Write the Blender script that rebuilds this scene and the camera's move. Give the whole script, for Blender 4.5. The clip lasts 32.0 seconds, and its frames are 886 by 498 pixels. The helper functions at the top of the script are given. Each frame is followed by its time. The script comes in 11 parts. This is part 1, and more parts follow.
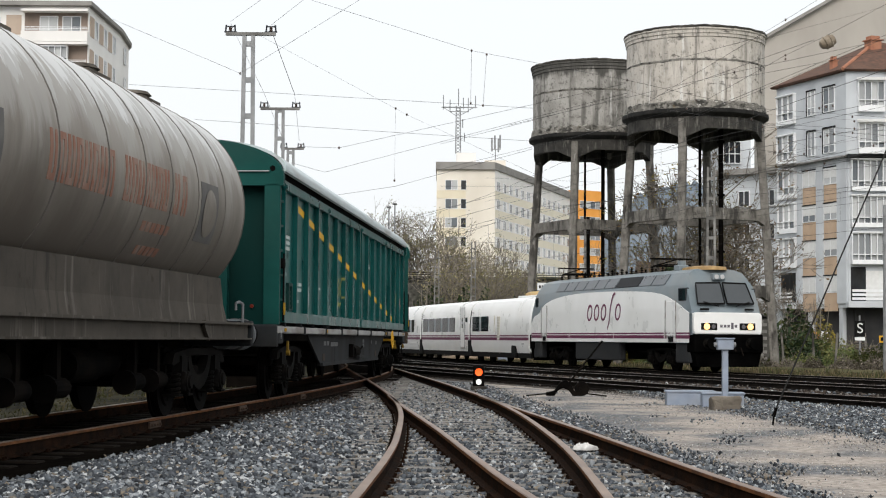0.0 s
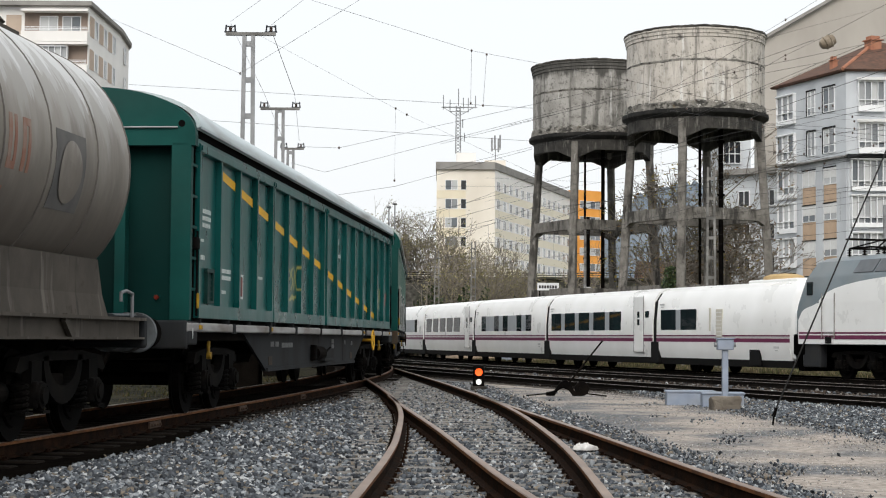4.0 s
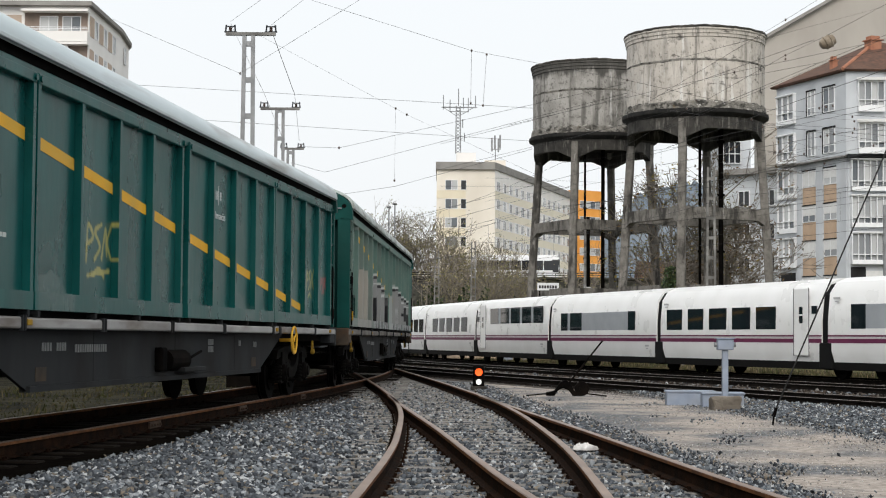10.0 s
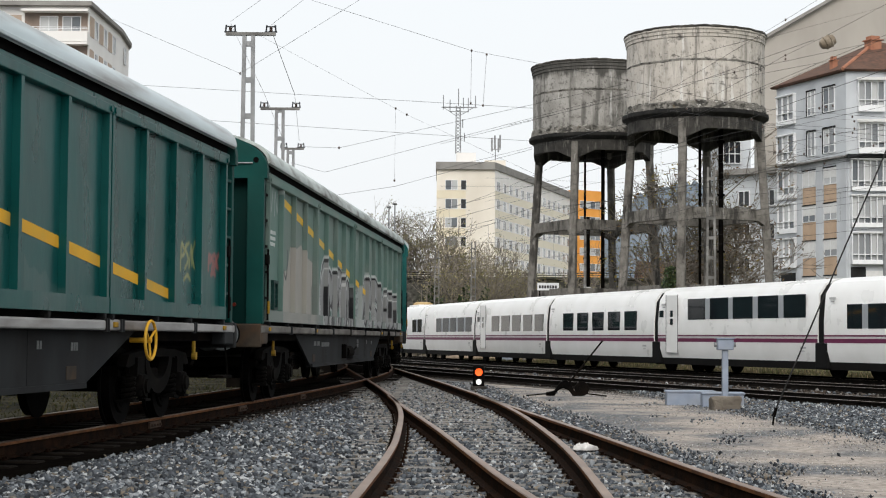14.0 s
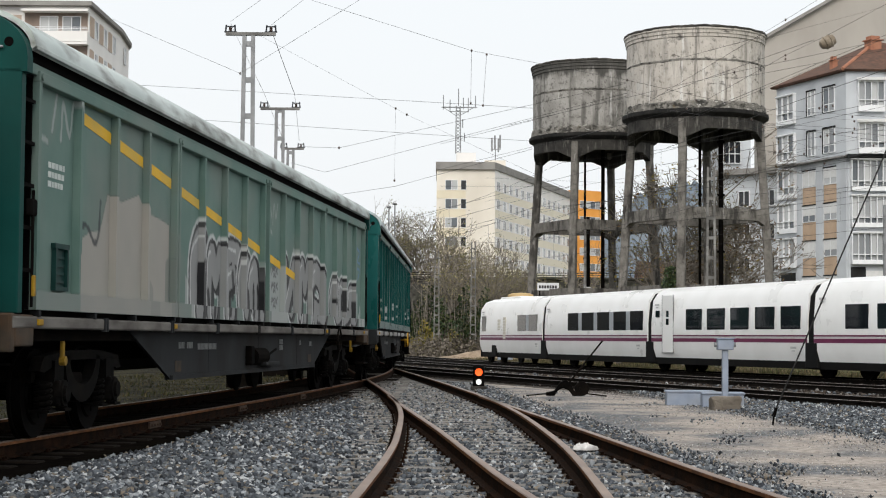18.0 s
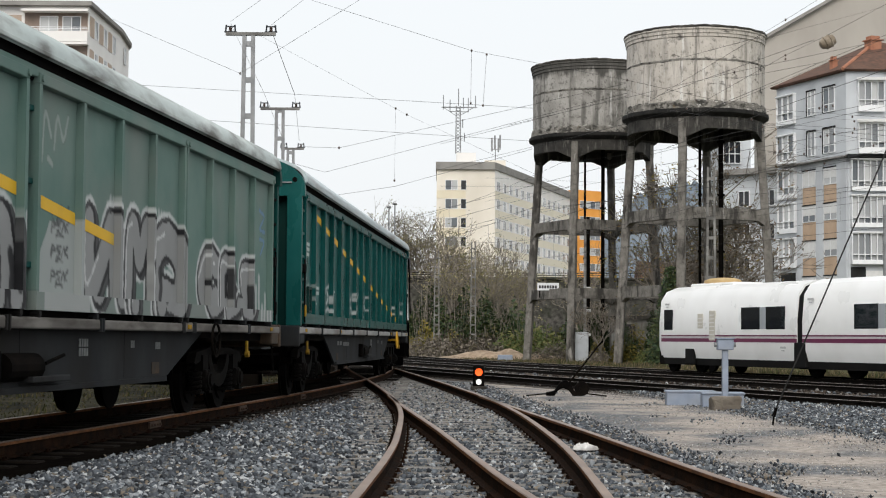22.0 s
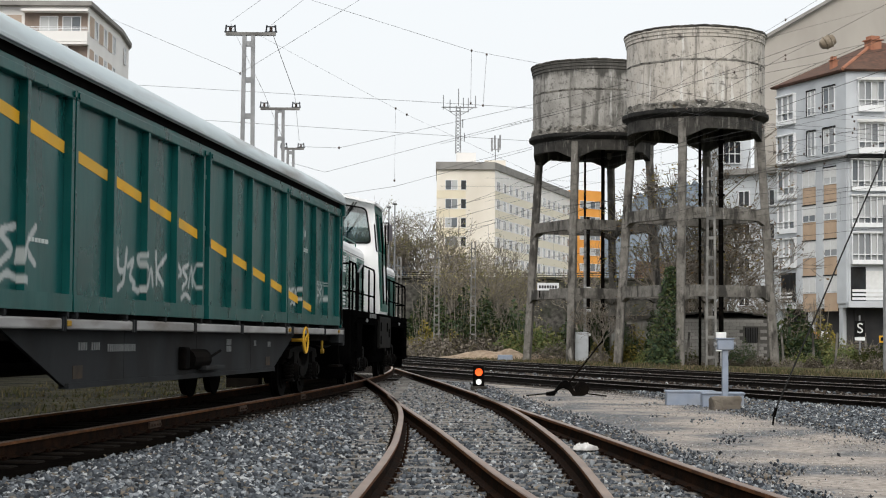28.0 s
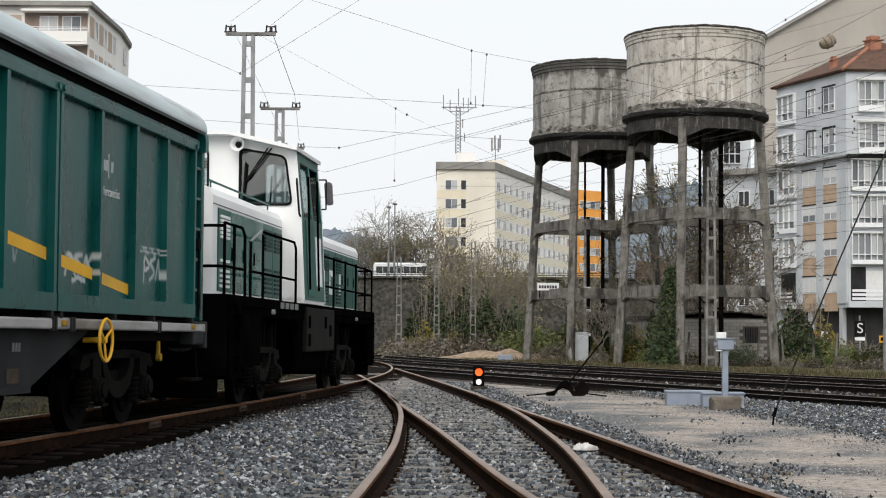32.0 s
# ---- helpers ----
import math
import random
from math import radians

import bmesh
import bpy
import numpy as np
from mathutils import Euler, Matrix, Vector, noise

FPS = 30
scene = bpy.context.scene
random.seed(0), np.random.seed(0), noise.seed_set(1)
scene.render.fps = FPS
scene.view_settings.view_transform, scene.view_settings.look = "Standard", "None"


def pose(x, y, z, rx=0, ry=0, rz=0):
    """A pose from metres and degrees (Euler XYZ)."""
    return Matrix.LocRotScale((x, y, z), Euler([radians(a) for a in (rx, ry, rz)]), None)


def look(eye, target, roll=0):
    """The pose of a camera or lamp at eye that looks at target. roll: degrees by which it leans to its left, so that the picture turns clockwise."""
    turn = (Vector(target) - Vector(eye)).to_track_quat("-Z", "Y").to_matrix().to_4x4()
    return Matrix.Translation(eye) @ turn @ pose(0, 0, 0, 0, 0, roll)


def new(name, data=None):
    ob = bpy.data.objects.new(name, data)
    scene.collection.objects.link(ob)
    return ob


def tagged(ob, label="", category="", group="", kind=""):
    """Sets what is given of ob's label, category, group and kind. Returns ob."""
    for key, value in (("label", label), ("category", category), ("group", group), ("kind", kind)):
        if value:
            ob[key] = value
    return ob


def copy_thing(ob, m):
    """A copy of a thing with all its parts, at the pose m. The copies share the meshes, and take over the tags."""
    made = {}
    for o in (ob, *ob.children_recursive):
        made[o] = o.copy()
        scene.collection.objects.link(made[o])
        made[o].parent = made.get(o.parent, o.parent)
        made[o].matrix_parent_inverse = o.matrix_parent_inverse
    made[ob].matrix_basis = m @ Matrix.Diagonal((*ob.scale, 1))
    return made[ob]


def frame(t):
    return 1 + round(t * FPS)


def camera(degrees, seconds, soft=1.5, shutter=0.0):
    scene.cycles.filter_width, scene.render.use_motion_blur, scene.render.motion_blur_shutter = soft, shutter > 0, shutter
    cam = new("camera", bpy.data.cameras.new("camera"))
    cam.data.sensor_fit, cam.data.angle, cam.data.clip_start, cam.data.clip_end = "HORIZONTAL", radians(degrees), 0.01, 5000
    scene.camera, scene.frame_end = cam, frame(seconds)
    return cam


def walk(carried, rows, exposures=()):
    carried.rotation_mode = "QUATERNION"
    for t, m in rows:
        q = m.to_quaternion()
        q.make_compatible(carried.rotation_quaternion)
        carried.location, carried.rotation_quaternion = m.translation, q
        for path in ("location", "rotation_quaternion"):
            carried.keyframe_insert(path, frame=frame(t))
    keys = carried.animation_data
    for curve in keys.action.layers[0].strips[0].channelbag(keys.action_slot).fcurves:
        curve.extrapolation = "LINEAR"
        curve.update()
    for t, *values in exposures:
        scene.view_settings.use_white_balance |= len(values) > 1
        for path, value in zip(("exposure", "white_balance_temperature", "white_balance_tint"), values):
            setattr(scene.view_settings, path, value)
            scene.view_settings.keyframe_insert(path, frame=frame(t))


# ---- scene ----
cam = camera(29.29, 32.0, soft=1.1)
EYE = (0.0, 0.0, 1.05)
VIEW = look(EYE, (0.0, 100.0, 1.05 + 5.30), roll=0.4)
walk(cam, [(0.0, VIEW), (32.0, VIEW)], exposures=[(0.0, 0.05), (7.0, 0.05), (10.0, 0.0), (32.0, -0.02)])

# ---- light: a bright overcast sky with a broad weak sun ----
world = bpy.data.worlds.new("overcast_sky")
scene.world = world
world.use_nodes = True
wn, wl = world.node_tree.nodes, world.node_tree.links
wn.clear()
sky = wn.new("ShaderNodeTexSky")
sky.sky_type, sky.sun_disc = "NISHITA", False
sky.sun_elevation, sky.sun_rotation = radians(40), radians(188)
sky.air_density, sky.dust_density, sky.ozone_density = 1.6, 6.0, 1.0
veil = wn.new("ShaderNodeMixRGB")
veil.inputs[0].default_value = 0.86
veil.inputs[2].default_value = (9.6, 9.9, 10.2, 1)
wl.new(sky.outputs[0], veil.inputs[1])
back = wn.new("ShaderNodeBackground")
back.inputs[1].default_value = 0.1075
wl.new(veil.outputs[0], back.inputs[0])
wout = wn.new("ShaderNodeOutputWorld")
wl.new(back.outputs[0], wout.inputs[0])
sun = new("sun", bpy.data.lights.new("sun", "SUN"))
sun.data.energy, sun.data.angle, sun.data.color = 2.0, radians(45), (1.0, 0.97, 0.93)
sun.matrix_world = look((-4, -30, 25), (0, 0, 0))
scene.view_settings.exposure = 0.0


# ---- materials ----
def mat(name, a, b, scale=3.0, rough=0.7, metal=0.0, bump=0.0, bscale=40.0, stain=None, sscale=0.6, samount=0.5,
        stretch=(1, 1, 1), random_tint=0.0, spec=0.2):
    """Two tones mixed by noise at two scales, stains at a third, fine relief."""
    m = bpy.data.materials.new(name)
    m.use_nodes = True
    n, l = m.node_tree.nodes, m.node_tree.links
    p = n["Principled BSDF"]
    p.inputs["Metallic"].default_value = metal
    p.inputs["Specular IOR Level"].default_value = spec
    tc = n.new("ShaderNodeTexCoord")
    mp = n.new("ShaderNodeMapping")
    mp.inputs["Scale"].default_value = stretch
    l.new(tc.outputs["Object"], mp.inputs[0])
    n1 = n.new("ShaderNodeTexNoise")
    n1.inputs["Scale"].default_value, n1.inputs["Detail"].default_value = scale, 6
    l.new(mp.outputs[0], n1.inputs[0])
    r1 = n.new("ShaderNodeValToRGB")
    r1.color_ramp.elements[0].position, r1.color_ramp.elements[1].position = 0.32, 0.68
    r1.color_ramp.elements[0].color, r1.color_ramp.elements[1].color = (*a, 1), (*b, 1)
    l.new(n1.outputs[0], r1.inputs[0])
    colour = r1.outputs[0]
    if stain:
        n2 = n.new("ShaderNodeTexNoise")
        n2.inputs["Scale"].default_value, n2.inputs["Detail"].default_value = sscale, 8
        l.new(mp.outputs[0], n2.inputs[0])
        r2 = n.new("ShaderNodeValToRGB")
        r2.color_ramp.elements[0].position, r2.color_ramp.elements[1].position = 0.45, 0.7
        r2.color_ramp.elements[1].color = (samount, samount, samount, 1)
        l.new(n2.outputs[0], r2.inputs[0])
        mx = n.new("ShaderNodeMixRGB")
        l.new(r2.outputs[0], mx.inputs[0])
        l.new(colour, mx.inputs[1])
        mx.inputs[2].default_value = (*stain, 1)
        colour = mx.outputs[0]
    if random_tint:
        oi = n.new("ShaderNodeObjectInfo")
        mr = n.new("ShaderNodeMapRange")
        mr.inputs[3].default_value, mr.inputs[4].default_value = 1 - random_tint, 1 + random_tint
        l.new(oi.outputs["Random"], mr.inputs[0])
        hs = n.new("ShaderNodeHueSaturation")
        l.new(mr.outputs[0], hs.inputs["Value"])
        l.new(colour, hs.inputs["Color"])
        colour = hs.outputs[0]
    l.new(colour, p.inputs["Base Color"])
    rr = n.new("ShaderNodeMapRange")
    rr.inputs[3].default_value, rr.inputs[4].default_value = max(0.03, rough - 0.12), min(1, rough + 0.12)
    l.new(n1.outputs[0], rr.inputs[0])
    l.new(rr.outputs[0], p.inputs["Roughness"])
    if bump:
        n3 = n.new("ShaderNodeTexNoise")
        n3.inputs["Scale"].default_value, n3.inputs["Detail"].default_value = bscale, 4
        l.new(mp.outputs[0], n3.inputs[0])
        bp = n.new("ShaderNodeBump")
        bp.inputs["Strength"].default_value, bp.inputs["Distance"].default_value = bump, 0.02
        l.new(n3.outputs[0], bp.inputs["Height"])
        l.new(bp.outputs[0], p.inputs["Normal"])
    return m


def weather_mat(name, a, b, scale, layers, rough=0.9, bump=0.4, bscale=6.0):
    """Two mottled tones under layers of (colour, scale, stretch, low, high, amount, slope, level):
    noise plus slope x (height - level) between low and high lays the colour on."""
    m = bpy.data.materials.new(name)
    m.use_nodes = True
    n, l = m.node_tree.nodes, m.node_tree.links
    p = n["Principled BSDF"]
    p.inputs["Roughness"].default_value, p.inputs["Specular IOR Level"].default_value = rough, 0.25
    tc, oi = n.new("ShaderNodeTexCoord"), n.new("ShaderNodeObjectInfo")
    far = n.new("ShaderNodeMath")
    far.operation = "MULTIPLY"
    far.inputs[1].default_value = 40.0
    l.new(oi.outputs["Random"], far.inputs[0])
    sep = n.new("ShaderNodeSeparateXYZ")
    l.new(tc.outputs["Object"], sep.inputs[0])

    def cloud(sc, stretch, detail=10):
        add = n.new("ShaderNodeVectorMath")
        add.operation = "ADD"
        l.new(tc.outputs["Object"], add.inputs[0])
        l.new(far.outputs[0], add.inputs[1])
        mp = n.new("ShaderNodeMapping")
        mp.inputs["Scale"].default_value = stretch
        l.new(add.outputs[0], mp.inputs[0])
        t = n.new("ShaderNodeTexNoise")
        t.inputs["Scale"].default_value, t.inputs["Detail"].default_value, t.inputs["Roughness"].default_value = sc, detail, 0.62
        l.new(mp.outputs[0], t.inputs[0])
        return t.outputs[0]

    ramp = n.new("ShaderNodeValToRGB")
    ramp.color_ramp.elements[0].position, ramp.color_ramp.elements[1].position = 0.34, 0.66
    ramp.color_ramp.elements[0].color, ramp.color_ramp.elements[1].color = (*a, 1), (*b, 1)
    l.new(cloud(scale, (1, 1, 1)), ramp.inputs[0])
    colour = ramp.outputs[0]
    for tone, sc, stretch, lo, hi, amount, slope, level in layers:
        h = n.new("ShaderNodeMath")
        h.operation = "MULTIPLY_ADD"
        h.inputs[1].default_value, h.inputs[2].default_value = slope, -slope * level
        l.new(sep.outputs["Z"], h.inputs[0])
        s = n.new("ShaderNodeMath")
        s.operation = "ADD"
        l.new(h.outputs[0], s.inputs[0])
        l.new(cloud(sc, stretch), s.inputs[1])
        mr = n.new("ShaderNodeMapRange")
        mr.inputs[1].default_value, mr.inputs[2].default_value, mr.inputs[4].default_value = lo, hi, amount
        l.new(s.outputs[0], mr.inputs[0])
        mx = n.new("ShaderNodeMixRGB")
        l.new(mr.outputs[0], mx.inputs[0])
        l.new(colour, mx.inputs[1])
        mx.inputs[2].default_value = (*tone, 1)
        colour = mx.outputs[0]
    l.new(colour, p.inputs["Base Color"])
    bp = n.new("ShaderNodeBump")
    bp.inputs["Strength"].default_value, bp.inputs["Distance"].default_value = bump, 0.02
    l.new(cloud(bscale, (1, 1, 1), 6), bp.inputs["Height"])
    l.new(bp.outputs[0], p.inputs["Normal"])
    return m


def island_mat(name, tones, rough=0.85, bscale=30.0):
    """Every loose piece of a mesh takes one of the tones."""
    m = bpy.data.materials.new(name)
    m.use_nodes = True
    n, l = m.node_tree.nodes, m.node_tree.links
    p = n["Principled BSDF"]
    p.inputs["Roughness"].default_value, p.inputs["Specular IOR Level"].default_value = rough, 0.12
    g = n.new("ShaderNodeNewGeometry")
    r = n.new("ShaderNodeValToRGB")
    r.color_ramp.interpolation = "CONSTANT"
    while len(r.color_ramp.elements) < len(tones):
        r.color_ramp.elements.new(0.5)
    for i, c in enumerate(tones):
        r.color_ramp.elements[i].position = i / len(tones)
        r.color_ramp.elements[i].color = (*c, 1)
    l.new(g.outputs["Random Per Island"], r.inputs[0])
    tc = n.new("ShaderNodeTexCoord")
    ns = n.new("ShaderNodeTexNoise")
    ns.inputs["Scale"].default_value, ns.inputs["Detail"].default_value = bscale, 5
    l.new(tc.outputs["Object"], ns.inputs[0])
    mr = n.new("ShaderNodeMapRange")
    mr.inputs[1].default_value, mr.inputs[2].default_value = 0.3, 0.7
    mr.inputs[3].default_value, mr.inputs[4].default_value = 0.7, 1.25
    l.new(ns.outputs[0], mr.inputs[0])
    hs = n.new("ShaderNodeHueSaturation")
    l.new(mr.outputs[0], hs.inputs["Value"])
    l.new(r.outputs[0], hs.inputs["Color"])
    l.new(hs.outputs[0], p.inputs["Base Color"])
    return m


def glow_mat(name, colour, strength):
    m = bpy.data.materials.new(name)
    m.use_nodes = True
    p = m.node_tree.nodes["Principled BSDF"]
    p.inputs["Base Color"].default_value = (*colour, 1)
    p.inputs["Emission Color"].default_value = (*colour, 1)
    p.inputs["Emission Strength"].default_value = strength
    return m


def glass_mat(name, tint, rough=0.05, sky_curtain_tint=None):
    m = bpy.data.materials.new(name)
    m.use_nodes = True
    p = m.node_tree.nodes["Principled BSDF"]
    p.inputs["Base Color"].default_value = (*tint, 1)
    p.inputs["Roughness"].default_value = rough
    p.inputs["Specular IOR Level"].default_value = 0.6
    if sky_curtain_tint:
        n, l = m.node_tree.nodes, m.node_tree.links
        oi, ramp = n.new("ShaderNodeObjectInfo"), n.new("ShaderNodeValToRGB")
        ramp.color_ramp.elements[0].position, ramp.color_ramp.elements[1].position = 0.15, 0.85
        ramp.color_ramp.elements[0].color, ramp.color_ramp.elements[1].color = (*tint, 1), (*sky_curtain_tint, 1)
        l.new(oi.outputs["Random"], ramp.inputs[0])
        l.new(ramp.outputs[0], p.inputs["Base Color"])
    return m


GREEN = mat("green_wagon_paint", (0.002, 0.052, 0.048), (0.005, 0.086, 0.080), 1.3, 0.30, bump=0.25, bscale=2.2, stain=(0.018, 0.108, 0.102), sscale=1.1, samount=0.55, stretch=(1.6, 1, 0.7), spec=0.17)
GREEN_DIM = mat("faded_green_paint", (0.098, 0.175, 0.150), (0.145, 0.222, 0.192), 1.5, 0.65, bump=0.08, bscale=3, stain=(0.20, 0.21, 0.19), sscale=0.6, samount=0.6)
# shade of the gap between wagons is put into this green
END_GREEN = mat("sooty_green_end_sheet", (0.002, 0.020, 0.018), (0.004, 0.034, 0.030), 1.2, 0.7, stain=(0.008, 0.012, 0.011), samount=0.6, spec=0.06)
GREEN_DARK = mat("dark_green_paint", (0.002, 0.042, 0.036), (0.005, 0.062, 0.054), 1.5, 0.6, stain=(0.03, 0.05, 0.045), samount=0.4, spec=0.12)
YELLOW = mat("yellow_paint", (0.70, 0.36, 0.015), (0.78, 0.43, 0.03), 4, 0.6, stain=(0.4, 0.28, 0.08), sscale=2)
YELLOW_DIM = mat("faded_yellow_paint", (0.68, 0.40, 0.02), (0.76, 0.46, 0.04), 4, 0.6, stain=(0.35, 0.3, 0.12), sscale=2)
GRIP_YELLOW = mat("grimy_yellow_grip", (0.30, 0.17, 0.012), (0.42, 0.25, 0.02), 6, 0.7, stain=(0.08, 0.055, 0.02), sscale=5, samount=0.7)
WHITE_MARK = mat("white_lettering", (0.45, 0.5, 0.48), (0.6, 0.63, 0.6), 6, 0.7)
ROOF_GREY = mat("weathered_wagon_roof", (0.38, 0.455, 0.465), (0.55, 0.62, 0.635), 1.3, 0.34, metal=0.2, stain=(0.12, 0.105, 0.085), sscale=1.3, samount=0.75, stretch=(0.35, 2.5, 2.5), spec=0.4)
PINK_PAINT = mat("dull_red_label", (0.16, 0.06, 0.055), (0.22, 0.09, 0.08), 5, 0.7)
ROOF_DIRTY = mat("moss_stained_wagon_roof", (0.36, 0.42, 0.40), (0.58, 0.63, 0.60), 1.3, 0.45, metal=0.1, stain=(0.06, 0.055, 0.042), sscale=2.6, samount=0.9, stretch=(0.5, 1.5, 1.5), spec=0.3)
SOLE_GREY = mat("worn_grey_beam", (0.24, 0.235, 0.23), (0.38, 0.375, 0.365), 2.5, 0.5, stain=(0.10, 0.075, 0.055), sscale=1.8, samount=0.8, stretch=(0.5, 1, 2))
UNDER_GREY = mat("dirty_grey_underframe", (0.020, 0.022, 0.024), (0.036, 0.038, 0.039), 2, 0.7, stain=(0.013, 0.011, 0.009), sscale=0.9, samount=0.85, stretch=(1, 1, 0.5), spec=0.06)
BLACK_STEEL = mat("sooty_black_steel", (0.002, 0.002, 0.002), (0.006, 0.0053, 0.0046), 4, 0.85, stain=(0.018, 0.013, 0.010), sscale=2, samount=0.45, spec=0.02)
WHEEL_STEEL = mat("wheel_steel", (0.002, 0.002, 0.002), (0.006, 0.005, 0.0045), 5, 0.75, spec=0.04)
RUST = mat("rusty_rail", (0.005, 0.0034, 0.0026), (0.026, 0.0125, 0.0068), 6, 0.9, bump=0.3, bscale=60, stain=(0.010, 0.0075, 0.006), sscale=2, samount=0.5, spec=0.03)
RAIL_EDGE = mat("orange_rusted_rail_edge", (0.09, 0.036, 0.014), (0.20, 0.088, 0.036), 7, 0.8, stain=(0.03, 0.018, 0.012), sscale=1.6, samount=0.6, spec=0.1)
RAIL_BLACK = mat("oily_black_rail", (0.004, 0.0034, 0.003), (0.014, 0.011, 0.009), 6, 0.8, spec=0.06)
RAIL_TOP = mat("brown_rail_head", (0.17, 0.112, 0.078), (0.33, 0.24, 0.185), 3, 0.42, metal=0.4, stain=(0.15, 0.085, 0.055), sscale=1.2)
RAIL_WORN = mat("dark_worn_rail_head", (0.075, 0.058, 0.047), (0.17, 0.14, 0.12), 3, 0.4, metal=0.4, stain=(0.05, 0.034, 0.026), sscale=1.2)
SLEEPER = mat("grey_weathered_sleeper", (0.17, 0.16, 0.146), (0.29, 0.275, 0.255), 3, 0.9, bump=0.5, bscale=25, stretch=(1, 8, 4), stain=(0.035, 0.03, 0.027), sscale=1.4, random_tint=0.2)
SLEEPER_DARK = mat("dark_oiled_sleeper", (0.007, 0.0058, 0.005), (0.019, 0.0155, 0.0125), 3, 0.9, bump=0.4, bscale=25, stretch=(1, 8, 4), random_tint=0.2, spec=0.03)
BALLAST = island_mat("ballast_stones", [(0.041, 0.046, 0.054), (0.128, 0.144, 0.161), (0.076, 0.084, 0.095), (0.287, 0.305, 0.320), (0.023, 0.026, 0.030), (0.183, 0.156, 0.124), (0.104, 0.116, 0.128), (0.056, 0.063, 0.072), (0.439, 0.451, 0.458), (0.032, 0.035, 0.040), (0.189, 0.207, 0.222), (0.088, 0.098, 0.112), (0.128, 0.134, 0.137), (0.067, 0.073, 0.083)])
BALLAST_RUSTY = island_mat("rust_brown_ballast", [(0.030, 0.022, 0.017), (0.055, 0.042, 0.033), (0.020, 0.016, 0.013), (0.085, 0.07, 0.058), (0.14, 0.13, 0.12)])
SAND_GRIT = island_mat("pale_sandy_grit", [(0.30, 0.275, 0.25), (0.22, 0.20, 0.18), (0.40, 0.375, 0.345), (0.14, 0.135, 0.13), (0.33, 0.29, 0.25), (0.50, 0.48, 0.46)])
# oil stain plus the shade under the train, both put into this near-black
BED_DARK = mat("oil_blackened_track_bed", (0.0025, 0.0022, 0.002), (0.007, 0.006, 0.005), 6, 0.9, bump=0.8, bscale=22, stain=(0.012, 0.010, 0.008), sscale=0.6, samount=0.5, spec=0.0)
BED_BROWN = mat("brown_track_bed", (0.030, 0.024, 0.019), (0.080, 0.067, 0.055), 8, 0.95, bump=0.8, bscale=22, stain=(0.075, 0.072, 0.068), sscale=0.7, samount=0.7, spec=0.15)
CONCRETE_DARK = weather_mat("blackened_concrete", (0.022, 0.020, 0.018), (0.075, 0.068, 0.059), 1.7, [
    ((0.16, 0.15, 0.13), 2.6, (1, 1, 0.3), 0.57, 0.66, 0.7, 0, 0),
    ((0.012, 0.012, 0.011), 1.2, (1, 1, 0.3), 0.52, 0.66, 0.8, 0, 0),
    ((0.05, 0.05, 0.03), 3.5, (1, 1, 1), 0.58, 0.66, 0.6, 0, 0)])
DRUM = weather_mat("weathered_drum_concrete", (0.44, 0.405, 0.36), (0.55, 0.512, 0.465), 1.1, [
    ((0.17, 0.16, 0.14), 3.6, (1, 1, 0.7), 0.53, 0.64, 0.65, 0, 0),
    ((0.13, 0.122, 0.108), 3.4, (1, 1, 0.07), 0.57, 0.64, 0.7, 0, 0),
    ((0.19, 0.18, 0.16), 1.6, (1, 1, 0.10), 0.54, 0.68, 0.7, 0, 0),
    ((0.66, 0.65, 0.62), 2.4, (1, 1, 0.09), 0.60, 0.65, 0.8, 0, 0),
    ((0.55, 0.54, 0.51), 0.8, (1, 1, 0.5), 0.60, 0.66, 0.6, 0, 0),
    ((0.05, 0.047, 0.042), 0.9, (1, 1, 2.2), 0.60, 0.66, 0.85, 0, 0),
    ((0.10, 0.095, 0.085), 9.0, (1, 1, 1), 0.60, 0.66, 0.7, 0, 0),
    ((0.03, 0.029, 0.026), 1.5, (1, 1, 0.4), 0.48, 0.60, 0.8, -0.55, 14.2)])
DRUM_DARK = weather_mat("soot_streaked_drum_concrete", (0.25, 0.24, 0.22), (0.38, 0.365, 0.34), 1.3, [
    ((0.10, 0.095, 0.085), 4.2, (1, 1, 0.9), 0.53, 0.63, 0.7, 0, 0),
    ((0.09, 0.086, 0.078), 1.9, (1, 1, 0.12), 0.50, 0.64, 0.8, 0, 0),
    ((0.52, 0.51, 0.49), 3.2, (1, 1, 0.14), 0.62, 0.67, 0.7, 0, 0),
    ((0.04, 0.038, 0.034), 8.0, (1, 1, 1), 0.61, 0.67, 0.7, 0, 0),
    ((0.05, 0.048, 0.043), 1.6, (1, 1, 0.25), 0.46, 0.62, 0.85, 0.5, 17.6),
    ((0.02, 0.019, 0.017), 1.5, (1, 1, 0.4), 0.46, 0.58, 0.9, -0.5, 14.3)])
DRUM_CRUST = weather_mat("crumbling_mossy_concrete", (0.09, 0.085, 0.074), (0.26, 0.245, 0.22), 3.0, [
    ((0.022, 0.021, 0.018), 2.2, (1, 1, 1.5), 0.50, 0.60, 0.9, 0, 0),
    ((0.45, 0.44, 0.41), 3.4, (1, 1, 1.6), 0.60, 0.66, 0.8, 0, 0),
    ((0.16, 0.115, 0.055), 1.7, (1, 1, 1), 0.60, 0.70, 0.6, 0, 0)])
